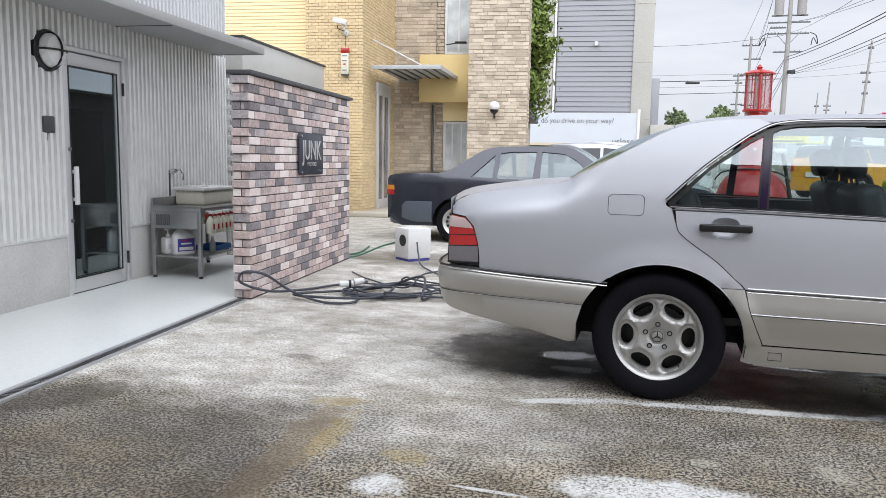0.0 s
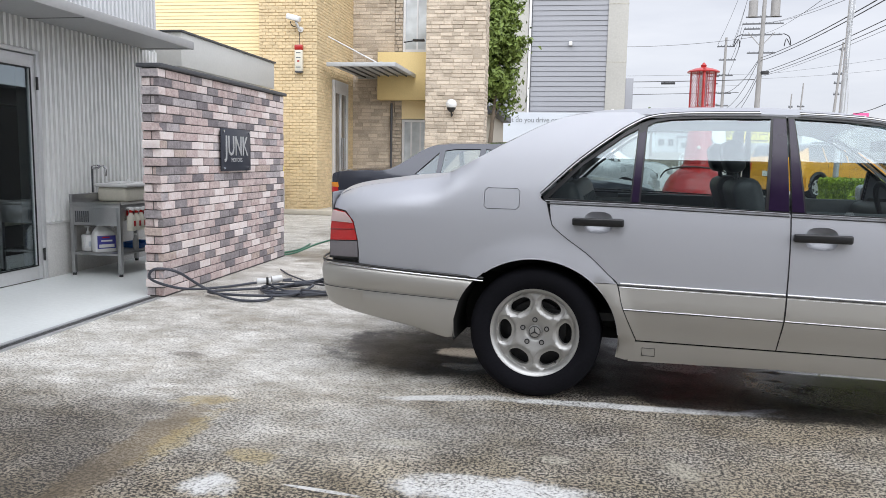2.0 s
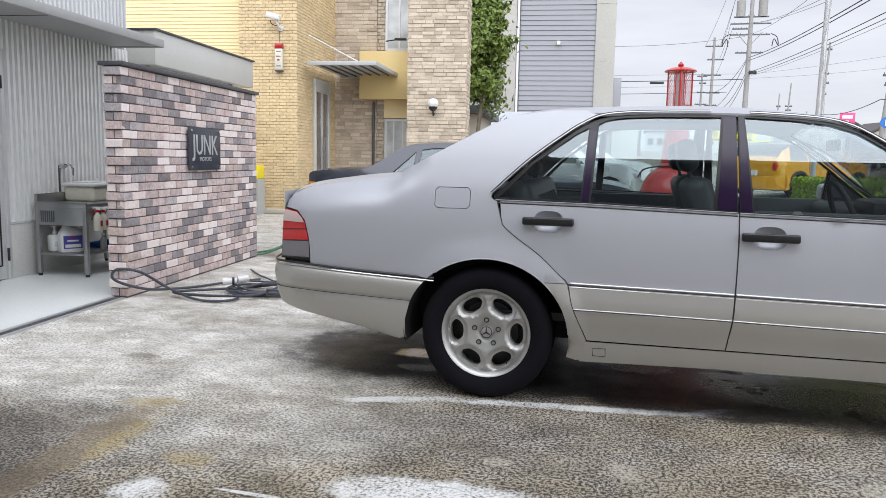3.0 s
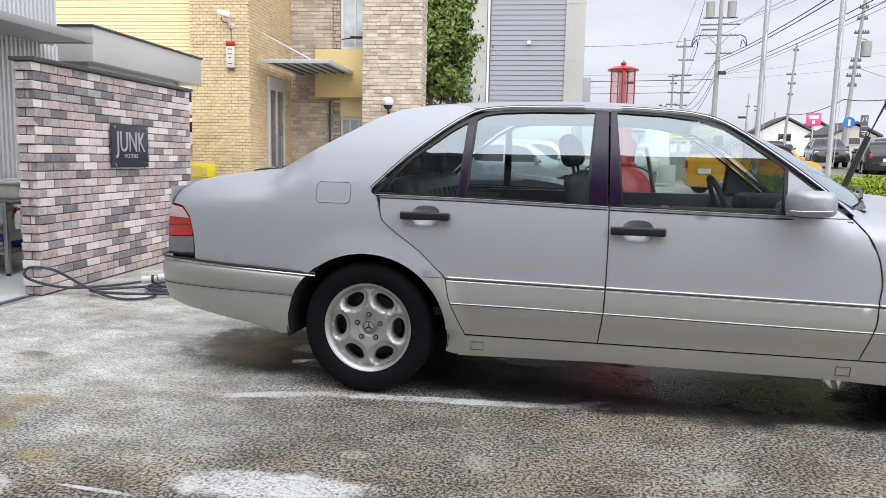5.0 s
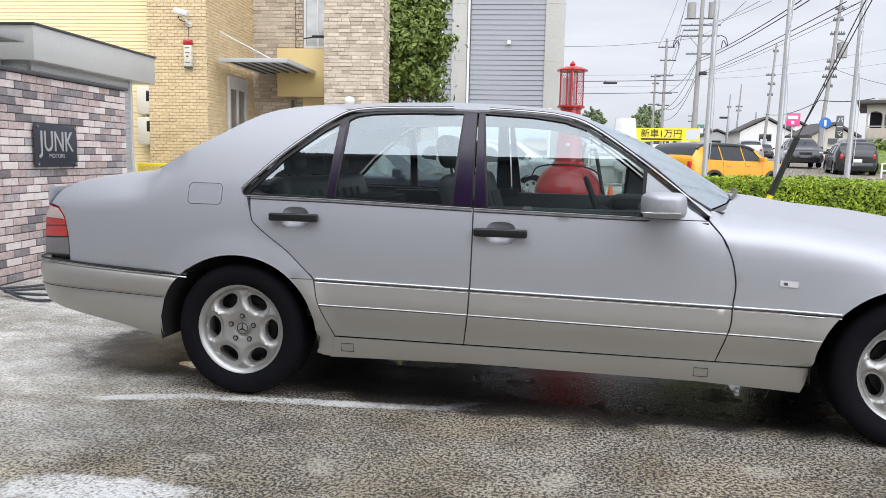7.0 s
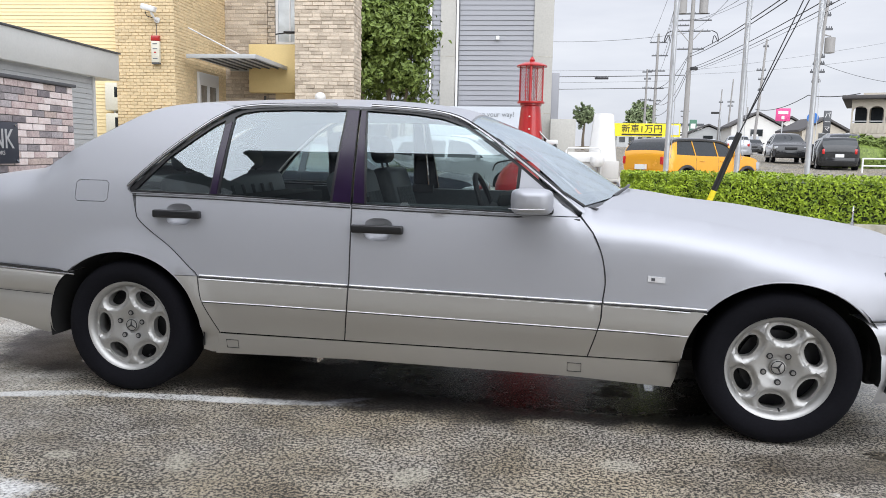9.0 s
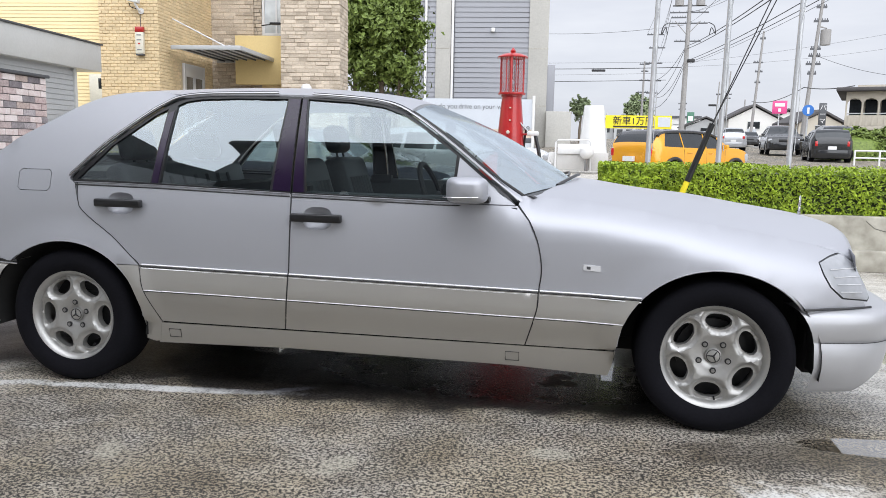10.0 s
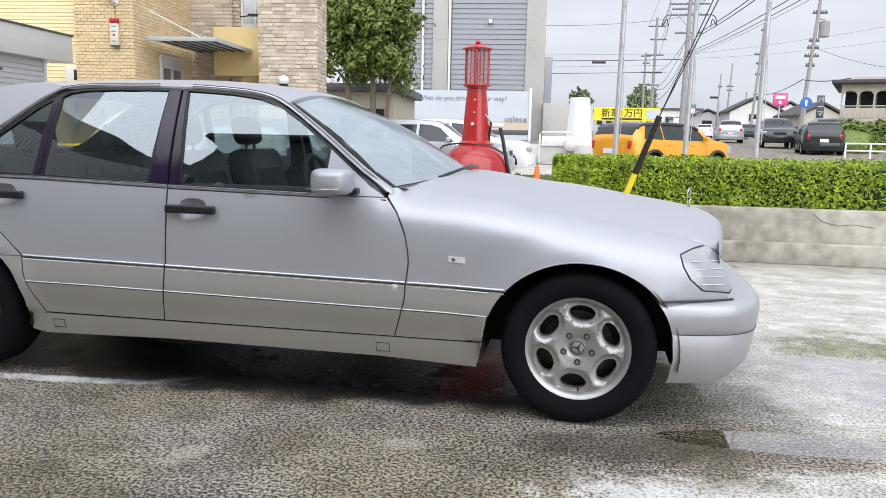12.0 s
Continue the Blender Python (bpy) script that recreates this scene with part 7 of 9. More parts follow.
part("ribbed_end", sid, "shed_grey", shed, smooth=False)
part("corner_post", boxes(((-0.17, 2.84, 0), (-0.11, 2.91, 2.5))), "shed_white", shed, smooth=False)
part("downpipe", rod(bmesh.new(), (-0.75, -0.05, 2.3), (-0.75, -0.05, 3.2), 0.04), "shed_white", shed)
part("gutter_box", boxes(((-1.3, -0.12, 2.1), (-0.5, 0.0, 2.55)), bevel=0.01), "shed_grey", shed)
for z0, z1 in ((2.05, 2.64), (1.41, 2.0)):
    mt = thing("utility_meter", MID @ pose(-5.03, 15.86, z0), "ivory plastic utility meter box on the siding", "meter", "wall meters")
    part("casing", boxes(((-0.17, -0.16, 0), (0.17, 0.0, z1 - z0)), bevel=0.04), "ivory_plastic", mt)
    part("dial_window", boxes(((0.05, -0.165, 0.28), (0.13, -0.155, 0.5)), bevel=0.006), "dark_glass", mt)
    part("conduit", rod(bmesh.new(), (0.0, -0.06, -0.12), (0.0, -0.06, 0.02), 0.025), "shed_white", mt)
part_basket = thing("yellow_basket", MID @ pose(-4.55, 15.2, 0.75), "yellow plastic crate on a stack", "crate")
part("crate_shell", boxes(((-0.3, -0.2, 0), (0.3, 0.2, 0.28)), bevel=0.02), "yellow_sign", part_basket)
for k in range(6):
    part("crate_slot", boxes(((-0.26 + 0.09 * k, -0.205, 0.05), (-0.2 + 0.09 * k, -0.195, 0.22))), "mustard_render", part_basket, smooth=False)
part("crate_stand", boxes(((-0.3, -0.2, -0.75), (0.3, 0.2, 0.0))), "shed_grey", part_basket)

# far grey building
far = thing("grey_building", sized(pose(0.136, 0.088, 0.08, 0, 0, 5.36), 0.809) @ pose(0, 76.6, 0), "tall building clad in grey lap siding between concrete piers", "building")
FH = 27.0
for u0, u1 in ((-1.75, 5.55), (-9.5, -3.62)):
    sid = lap_siding(u1 - u0, FH, 0.485, 0.09)
    bmesh.ops.translate(sid, verts=sid.verts, vec=(u0, 0, 0))
    part("siding", sid, "grey_siding", far, "grey horizontal siding", smooth=False)
part("core", boxes(((-9.5, 0.12, 0), (7.3, 14, FH))), "grey_siding", far, smooth=False)
part("pier", boxes(((-3.62, -0.25, 0), (-2.12, 0.5, FH)), bevel=0.03), "pale_concrete", far, "pale concrete pier")
part("pier", boxes(((5.55, -0.25, 0), (7.45, 14, FH)), bevel=0.03), "pale_concrete", far, "pale concrete pier")
for u in (-1.95, -4.6):
    part("downpipe", rod(bmesh.new(), (u, -0.3, 0), (u, -0.3, FH), 0.12, seg=10), "white_plastic", far, "white downpipe")
for zj in (5.5, 11.0, 16.5, 22):
    for ja, jb in ((5.53, 7.47), (-3.64, -2.10)):
        part("pier_joint", boxes(((ja, -0.265, zj), (jb, -0.24, zj + 0.06))), "concrete_weathered", far, smooth=False)
part("sensor", boxes(((1.85, -0.5, 12.6), (2.2, 0, 13.0)), bevel=0.08), "white_plastic", far)
part("low_block", boxes(((7.45, -1.0, 0), (9.9, 6, 5.0)), bevel=0.03), "pale_concrete", far)
part("notch", boxes(((7.45, -0.2, 5.0), (8.2, 6, 9.5)), bevel=0.03), "grey_siding", far)

annex = thing("annex_building", sized(pose(0.233, 0.073, 0, 0, 0, 5.6), 0.8775) @ pose(0.0, 44.0, 0), "low cream annex with a dark flat roof edge", "building")
part("wall", boxes(((-9.5, 0.3, 0), (-2.58, 10, 3.97))), "house_beige", annex, smooth=False)
part("roof_edge", boxes(((-9.8, -0.4, 3.97), (-2.06, 10.2, 4.41)), bevel=0.02), "coping", annex)
part("opening", boxes(((-5.6, 0.2, 0.0), (-3.1, 0.31, 3.0))), "black_trim", annex, smooth=False)

# advertising banner
ad = thing("banner_sign", sized(pose(-1.848, -0.158, 0.066, 0, 0, 3.44), 0.823) @ pose(-5.05, 72.2, 1.4), "wide pale advertising banner on white posts", "banner")
part("cloth", boxes(((0, 0, 0), (11.05, 0.06, 4.47))), "banner", ad, smooth=False)
part("sand_print", boxes(((0.02, -0.02, 0.75), (11.03, 0.0, 1.7))), "banner_sand", ad, "sandy print", smooth=False)
part("dark_print", boxes(((5.5, -0.03, 0.45), (11.0, -0.005, 0.9)), bevel=0.01), "coping", ad)
for u in (-0.12, 11.1):
    part("post", rod(bmesh.new(), (u, -0.06, -1.4), (u, -0.06, 4.8), 0.14, seg=10), "white_plastic", ad)
READ_U = Matrix(((1, 0, 0, 0), (0, 0, -1, 0), (0, 1, 0, 0), (0, 0, 0, 1)))  # text that reads along +u, facing -v
x_word = 0.55
for word in "What do you drive on your way?".split():
    ob = lettering("slogan_word", word, 0.68, READ_U, "banner_text", ad, 0.01, "LEFT", 0.92)
    ends = [v.co.x for v in ob.data.vertices]
    ob.data.transform(Matrix.Translation((x_word - min(ends), -0.02, 3.55)))
    x_word += max(ends) - min(ends) + 0.2
lettering("script_word", "uslese", 0.85, Matrix.Translation((8.75, -0.05, 1.62)) @ READ_U, "banner_text", ad, 0.01, "LEFT")


# ---- trees ----
def make_tree(m, label, trunks, crown, leaves, size, rng, material):
    """Bent stems, limbs and clumps of folded leaves. crown: (centre, radii)."""
    ob = thing("tree", m, label, "tree")
    c, rad = Vector(crown[0]), Vector(crown[1])
    tips = []
    bm = bmesh.new()
    for bx, by, tx, ty, tz, r in trunks:
        run = curve([(bx, by, 0), (bx * 0.8 + tx * 0.2 + rng.uniform(-0.1, 0.1), by, tz * 0.35), (bx * 0.4 + tx * 0.6, ty * 0.6, tz * 0.7), (tx, ty, tz)], 4)
        tube(bm, run, [r * (1 - 0.75 * i / (len(run) - 1)) for i in range(len(run))], 8)
        for k in range(7):
            s = run[rng.randrange(len(run) // 2, len(run))]
            d = Vector((rng.uniform(-1, 1), rng.uniform(-1, 1), rng.uniform(0.1, 0.9))).normalized()
            e = s + Vector((d.x * rad.x, d.y * rad.y, d.z * rad.z)) * rng.uniform(0.35, 0.8)
            tube(bm, curve([s, s.lerp(e, 0.5) + Vector((0, 0, 0.1 * rad.z)), e], 3), [r * 0.3, r * 0.26, r * 0.22, r * 0.18, r * 0.13, r * 0.09, r * 0.05][:7], 5)
            tips.append(e)
    part("trunk", bm, "bark", ob, "forked brown trunk and limbs")
    pts = []
    cs = max(rad) * 0.26
    clumps = list(tips)
    for k in range(60):
        d = Vector((rng.gauss(0, 1), rng.gauss(0, 1), rng.gauss(0, 1))).normalized()
        q = rng.uniform(0.3, 0.86) * (1 + 0.25 * noise.noise(d * 2.3 + Vector((5, 1, 0))))
        clumps.append(c + Vector((d.x * rad.x * q, d.y * rad.y * q, d.z * rad.z * q)))
    for k in range(leaves // 2):
        q = clumps[k % len(clumps)]
        o = Vector((rng.gauss(0, 0.45), rng.gauss(0, 0.45), rng.gauss(0, 0.38))) * cs
        pts.append((q + o, (o * (1 / cs) + (q - c) * (0.6 / max(rad)) + Vector((0, 0, 0.3)))))
    # leafy shoots that stand out of the crown
    per = 26
    for k in range(leaves // 2 // per):
        d = Vector((rng.gauss(0, 1), rng.gauss(0, 1), rng.gauss(0.15, 1))).normalized()
        q = rng.uniform(0.55, 0.95) * (1 + 0.25 * noise.noise(d * 2.3 + Vector((5, 1, 0))))
        a = c + Vector((d.x * rad.x * q, d.y * rad.y * q, d.z * rad.z * q))
        way = (d + Vector((rng.uniform(-0.5, 0.5), rng.uniform(-0.5, 0.5), rng.uniform(-0.1, 0.8)))).normalized()
        ln = max(rad) * rng.uniform(0.14, 0.3)
        for j in range(per):
            side = Vector((rng.gauss(0, 1), rng.gauss(0, 1), rng.gauss(0, 1))) * ln * 0.13
            pts.append((a + way * ln * (j / per) + side, way * 0.4 + side.normalized() + Vector((0, 0, 0.5))))
    bm = bmesh.new()
    leaf_cloud(bm, pts, size, rng, 0.7, 0.2)
    part("crown", bm, material, ob, "dense green crown with ragged edge", smooth=False, kind="stuff")
    return ob


rng = random.Random(5)
make_tree(sized(pose(0.079, 0.047, 0, 0, 0, -1.03), 0.901) @ pose(-7.35, 38.0, 0.0), "broad-leaved street tree with a dense green crown", ((-0.9, 0, -1.3, 0.1, 6.5, 0.24), (0.1, 0.1, 0.4, 0, 7.0, 0.22), (0.8, 0, 1.4, 0.1, 6.0, 0.16)), ((-0.15, 0, 7.7), (2.35, 2.2, 3.5)), 34000, 0.12, rng, "leaf_tree")
make_tree(STREET @ pose(16.2, 250, rise(16.2, 250)), "rounded light green tree in the far distance", ((0, 0, 0.4, 0, 9.0, 0.6), (1.6, 0, 2.6, 0, 8.0, 0.4)), ((0.0, 0, 10.4), (4.6, 3.0, 4.9)), 6000, 0.42, rng, "leaf_far")
make_tree(STREET @ pose(1.7, 88, rise(1.7, 88)), "small round green tree in the distance", ((0, 0, 0.1, 0, 4.0, 0.2),), ((0.0, 0, 4.0), (1.35, 1.0, 1.0)), 4500, 0.12, rng, "leaf_far")



# ---- plain unseen building behind the camera, closes the yard and darkens window reflections ----
back = thing("rear_building", pose(-3.6, -4.7, 0), "plain unseen building behind the camera, sized for window reflections", "building", kind="structure")
part("wall", boxes(((0, -8, 4.2), (12.6, 0, 9.3))), "rear_wall", back, smooth=False)
# pale lower part added to throw light back onto the saloon's flank
part("lower_wall", boxes(((0, -8, 0), (12.6, -0.01, 4.2))), "corrugated", back, "pale lower wall added to bounce light onto the saloon", smooth=False)
part("eaves", boxes(((-0.3, -8.3, 9.3), (12.9, 0.35, 9.6)), bevel=0.02), "rear_wall", back)


# ---- other vehicles ----
def simple_car(name, m, label, spec, paint, glass="dark_glass", group="", clad=None, tail="red_lens"):
    """A parked car from a side outline: x runs from the tail (0) to the nose. spec: dict of outlines."""
    ob = thing(name, m, label, "car", group)
    L, W = spec["length"], spec["width"] / 2
    top = [tuple(p) for p in curve(spec["top"], 4)]  # tail to nose, over the roof
    belt, wheels, r = spec["belt"], spec["wheels"], spec["radius"]

    def half(x, z):
        w = W - 0.10 * max(0, (z - 0.55)) ** 2
        if z > belt:
            w -= (z - belt) * spec.get("lean", 0.42)
        for d in (x, L - x):
            if d < 0.45:
                s = 1 - d / 0.45
                w -= spec.get("round", 0.22) * (1 - math.sqrt(max(0, 1 - s * s)))
        return w

    def wheel_gap(cx, back):
        pts = [(cx + (r + 0.045) * math.cos(t), r + (r + 0.045) * math.sin(t)) for t in [math.pi * (k / 14 * 1.12 - 0.06) for k in range(15)]]
        return pts[::-1] if back else pts

    low = spec.get("low", 0.22)
    outline = [(0.03, low + 0.14), (0.25, low), *[p for p in wheel_gap(wheels[0], True)], *[p for p in wheel_gap(wheels[1], True)], (L - 0.2, low), (L - 0.02, low + 0.1)]
    outline = [(p[0], max(low, p[1])) for p in outline] + top[::-1]
    wins = spec["windows"]
    for sg in (-1, 1):
        bm = sheet(bmesh.new(), outline, lambda x, z: Vector((x, sg * half(x, z), z)), wins, 0.09 if clad else 0.16)
        thicken(bm, (0, -sg, 0), 0.03)
        side = part("side_panel", bm, paint, ob)
        for wn_ in wins:
            bm = sheet(bmesh.new(), shrink([Vector(p) for p in wn_], -0.01), lambda x, z: Vector((x, sg * (half(x, z) - 0.015), z)), (), 0.3)
            part("side_window", bm, glass, side)
        if clad:
            bm = sheet(bmesh.new(), [(wheels[0] + r + 0.08, low + 0.02), (wheels[1] - r - 0.08, low + 0.02), (wheels[1] - r - 0.05, low + 0.33), (wheels[0] + r + 0.05, low + 0.33)], lambda x, z: Vector((x, sg * (half(x, z) + 0.012), z)), (), 0.3)
            part("lower_cladding", bm, clad, side)
        hz = belt - 0.11
        for hx in spec["handles"]:
            part("door_handle", boxes(((hx - 0.1, sg * half(hx, hz) - 0.02, hz - 0.015), (hx + 0.1, sg * half(hx, hz) + 0.02, hz + 0.015)), bevel=0.008), spec.get("handle_mat", paint), side)
        for dx in spec["shuts"]:
            part("door_shut", tube(bmesh.new(), [(dx, sg * (half(dx, z) + 0.0015), z) for z in (low + 0.14, 0.5, belt - 0.02)], 0.005, 4), "black_trim", side)
    bm = bmesh.new()
    vs_ = (-1, -0.97, -0.85, -0.5, 0, 0.5, 0.85, 0.97, 1)
    run = [(0.02, low + 0.1), *top, (L - 0.02, low + 0.1)]
    rows = []
    for x, z in run:
        h = half(x, z)
        rows.append([bm.verts.new((x, s * h, z + 0.035 * (1 - abs(s) ** 2.5) * (1 if low + 0.2 < z else 0))) for s in vs_])
    dark_top = spec.get("dark_top")
    for (p, q), a, b in zip(zip(run, run[1:]), rows, rows[1:]):
        mx = (p[0] + q[0]) / 2
        screen_here = any(x0 < mx < x1 for x0, x1 in spec["screens"])
        for k in range(len(vs_) - 1):
            f = bm.faces.new((a[k], a[k + 1], b[k + 1], b[k]))
            if dark_top and dark_top[0] < mx < dark_top[1] and min(p[1], q[1]) > belt + 0.3:
                f.material_index = 2
            elif screen_here and 1 <= k <= 6:
                f.material_index = 1
    body = part("upper_shell", bm, paint, ob)
    body.data.materials.append(M[glass] if isinstance(glass, str) else glass)
    body.data.materials.append(M["black_paint"])
    part("floor_pan", boxes(((0.3, -W + 0.28, low - 0.02), (L - 0.3, W - 0.28, 0.62))), "underbody", ob, smooth=False)
    for cx in wheels:
        for sg in (-1, 1):
            y = sg * (W - 0.12)
            ty = part("tyre", lathe(bmesh.new(), [(r * 0.66, -0.1), (r * 0.93, -0.105), (r, -0.07), (r, 0.07), (r * 0.93, 0.105), (r * 0.66, 0.1)], 30, "y", (cx, y, r), caps=False), "rubber", ob)
            bm = bmesh.new()
            lathe(bm, [(0.0, sg * 0.075), (r * 0.2, sg * 0.08), (r * 0.52, sg * 0.07), (r * 0.66, sg * 0.098), (r * 0.68, sg * 0.09)], 30, "y", (cx, y, r), caps=False)
            rim = part("rim", bm, "alloy", ty)
            for k in range(spec.get("slots", 8)):
                t = 2 * math.pi * k / spec.get("slots", 8)
                rr = r * 0.45
                cxk, czk = cx + rr * math.cos(t), r + rr * math.sin(t)
                part("rim_slot", rod(bmesh.new(), (cxk, y + sg * 0.06, czk), (cxk, y + sg * 0.082, czk), r * spec.get("slot_r", 0.10), seg=8), "alloy_dark", rim)
    for sg in (-1, 1):
        x0, z0, dx, dz = spec["tail"]
        if clad:
            # wrap-round lamp: red below, amber above, with ribs
            lamp = None
            for nm_, lens_, a_, b_ in (("tail_lamp", "red_lens", z0, z0 + dz), ("amber_lens", "amber_lens", z0 + dz, z0 + dz * 1.9)):
                bm = sheet(bmesh.new(), [(0.006, a_), (dx, a_), (dx - 0.012, b_), (0.006, b_)], lambda x, z: Vector((x, sg * (half(x, z) + 0.005), z)), (), 0.03)
                thicken(bm, (0, -sg, 0), 0.02)
                box(bm, (-0.012, min(sg * (half(0, z0) - 0.3), sg * (half(0, z0) - 0.005)), a_), (0.02, max(sg * (half(0, z0) - 0.3), sg * (half(0, z0) - 0.005)), b_))
                lamp = part(nm_, bm, lens_, lamp or ob, "ribbed red lens" if lamp is None else "amber upper lens")
        else:
            part("tail_lamp", boxes(((x0 - 0.012, sg * (half(x0 + 0.02, z0) - spec.get("lamp_w", 0.16)), z0), (x0 + dx, sg * (half(x0 + 0.02, z0) + 0.006), z0 + dz)), bevel=0.02), tail, ob, "red tail lamp")
        x1, z1, dx1, dz1 = spec["head"]
        part("headlamp", boxes(((x1 - dx1, sg * (half(x1 - 0.12, z1) - 0.22), z1), (x1 + 0.01, sg * (half(x1 - 0.12, z1) + 0.005), z1 + dz1)), bevel=0.03), "clear_lens", ob, "clear headlamp")
        mx_, mz_ = spec["mirror"]
        part("wing_mirror", boxes(((mx_ - 0.06, sg * (half(mx_, mz_) + 0.02), mz_), (mx_ + 0.06, sg * (half(mx_, mz_) + 0.2), mz_ + 0.13)), bevel=0.03), paint, ob)
    part("grille", boxes(((L - 0.06, -0.32, spec["head"][1] - 0.02), (L + 0.015, 0.32, spec["head"][1] + 0.14)), bevel=0.02), "black_trim", ob, "dark grille")
    def wrap(tail):
        """A bumper swept from one wheel opening round the end to the other."""
        x_of = (lambda d: d) if tail else (lambda d: L - d)
        wd = wheels[0] - r - 0.05 if tail else L - wheels[1] - r - 0.05
        side = half(x_of(wd), 0.5) + 0.012
        plan = [(wd, -side), (wd * 0.6, -side), (0.22, -side + 0.05), (0.02, -side + 0.2), (-0.06, -side * 0.5), (-0.08, 0), (-0.06, side * 0.5), (0.02, side - 0.2), (0.22, side - 0.05), (wd * 0.6, side), (wd, side)]
        run = curve([(px, py, 0) for px, py in plan], 4)
        bm = bmesh.new()
        sect = ((0.05, low + 0.37), (0.0, low + 0.36), (-0.012, low + 0.28), (-0.012, low + 0.12), (0.03, low + 0.02), (0.10, low))

        def fn(u, v):
            p, (o, z) = run[round(u * (len(run) - 1))], sect[round(v * 5)]
            k = 1 - o / side
            return Vector((x_of(p.x + o * (1 - abs(p.y) / side)), p.y * k, z))
        grid(bm, len(run) - 1, 5, fn)
        return bm
    part("bumper", wrap(False), paint if not clad else clad, ob)
    part("rear_bumper", wrap(True), paint if not clad else clad, ob)
    part("plate_blank", boxes(((-0.105, -0.17, low + 0.38), (-0.02, 0.17, low + 0.52))), "white_plastic", ob, "blank number plate", smooth=False)
    return ob


SALOON = dict(length=4.74, width=1.74, belt=0.92, radius=0.315, wheels=(1.10, 3.90), low=0.24, lean=0.50, round=0.11,
              top=[(0.0, 0.62), (0.0, 0.86), (0.06, 0.98), (0.5, 1.02), (0.92, 1.05), (1.42, 1.36), (1.75, 1.42), (2.3, 1.43), (2.75, 1.40), (3.35, 1.02), (3.8, 0.97), (4.5, 0.88), (4.70, 0.78), (4.74, 0.55)],
              windows=[[(1.30, 0.98), (1.62, 0.965), (1.62, 1.30)], [(1.68, 0.965), (2.20, 0.95), (2.22, 1.355), (1.85, 1.35), (1.70, 1.325)], [(2.30, 0.95), (3.12, 0.94), (2.80, 1.24), (2.62, 1.33), (2.30, 1.355)]],
              screens=[(0.96, 1.38), (2.82, 3.32)], handles=(1.78, 2.6), handle_mat="black_trim", shuts=(1.52, 2.25, 3.2), tail=(0.0, 0.69, 0.135, 0.075), head=(4.72, 0.6, 0.2, 0.2), mirror=(3.05, 0.93), slots=14, slot_r=0.07)
SUV = dict(length=4.65, width=1.85, belt=1.05, radius=0.355, wheels=(0.92, 3.78), low=0.28, lean=0.36,
           top=[(0.0, 0.6), (0.0, 1.0), (0.12, 1.22), (0.45, 1.56), (0.8, 1.64), (1.6, 1.67), (2.4, 1.63), (2.75, 1.54), (3.45, 1.12), (4.1, 1.04), (4.5, 0.92), (4.63, 0.75), (4.65, 0.5)],
           windows=[[(0.55, 1.14), (1.05, 1.09), (1.1, 1.5), (0.75, 1.47)], [(1.15, 1.09), (2.0, 1.07), (2.0, 1.54), (1.2, 1.53)], [(2.08, 1.07), (3.1, 1.07), (2.68, 1.45), (2.4, 1.53), (2.08, 1.55)]],
           screens=[(0.16, 0.42), (2.78, 3.42)], handles=(1.35, 2.3), shuts=(1.1, 2.04, 3.15), tail=(0.0, 0.88, 0.2, 0.2), head=(4.6, 0.72, 0.35, 0.16), mirror=(2.95, 1.07), slots=5, slot_r=0.15)
HATCH = dict(length=3.9, width=1.70, belt=0.95, radius=0.31, wheels=(0.70, 3.20), low=0.2, lean=0.28,
             top=[(0.0, 0.55), (-0.01, 0.9), (0.06, 1.08), (0.3, 1.36), (0.55, 1.43), (1.4, 1.45), (2.2, 1.41), (2.5, 1.33), (2.92, 1.02), (3.3, 0.98), (3.7, 0.88), (3.86, 0.72), (3.9, 0.5)],
             windows=[[(0.32, 1.0), (1.05, 0.98), (1.05, 1.34), (0.5, 1.33)], [(1.12, 0.98), (1.95, 0.97), (1.95, 1.34), (1.12, 1.345)], [(2.02, 0.97), (2.72, 0.97), (2.42, 1.28), (2.3, 1.33), (2.02, 1.335)]],
             screens=[(0.07, 0.28), (2.52, 2.9)], handles=(1.3, 2.15), shuts=(1.08, 1.98, 2.75), lamp_w=0.10, tail=(-0.01, 0.72, 0.1, 0.22), head=(3.82, 0.62, 0.2, 0.22), mirror=(2.6, 0.96), slots=5, slot_r=0.15)


def park(x, y, turn):
    return pose(x, y, rise(x, y), 0, 0, turn)


simple_car("dark_saloon", sized(pose(-2.816, 11.257, 0.0, 0, 0, 0.03), 0.985), "older dark blue-black saloon parked by the tan building", SALOON, "navy_paint", M["pale_glass"], clad="navy_clad")
simple_car("white_estate", PARKED @ park(-2.9, 22.3, 2), "silver-white sport utility car with roof rails", SUV, "silver_far", "dark_glass")
simple_car("white_utility", PARKED @ park(-2.4, 24.6, 0), "white sport utility car parked nose out", SUV, "white_paint", "dark_glass")
simple_car("silver_hatchback", PARKED @ park(-5.6, 19.8, 2), "silver hatchback with roof rails behind the dark saloon", SUV, "silver_far")
mini = simple_car("yellow_hatchback", KERBSIDE @ park(4.5, 20.8, 45), "amber yellow compact hatchback with a black roof", {**HATCH, "dark_top": (0.1, 2.6), "windows": [[(0.34, 1.0), (1.05, 0.98), (1.05, 1.41), (0.5, 1.40)], [(1.08, 0.98), (1.95, 0.97), (1.95, 1.41), (1.08, 1.415)], [(1.98, 0.97), (2.74, 0.97), (2.46, 1.29), (2.32, 1.37), (1.98, 1.405)]]}, "yellow_paint")
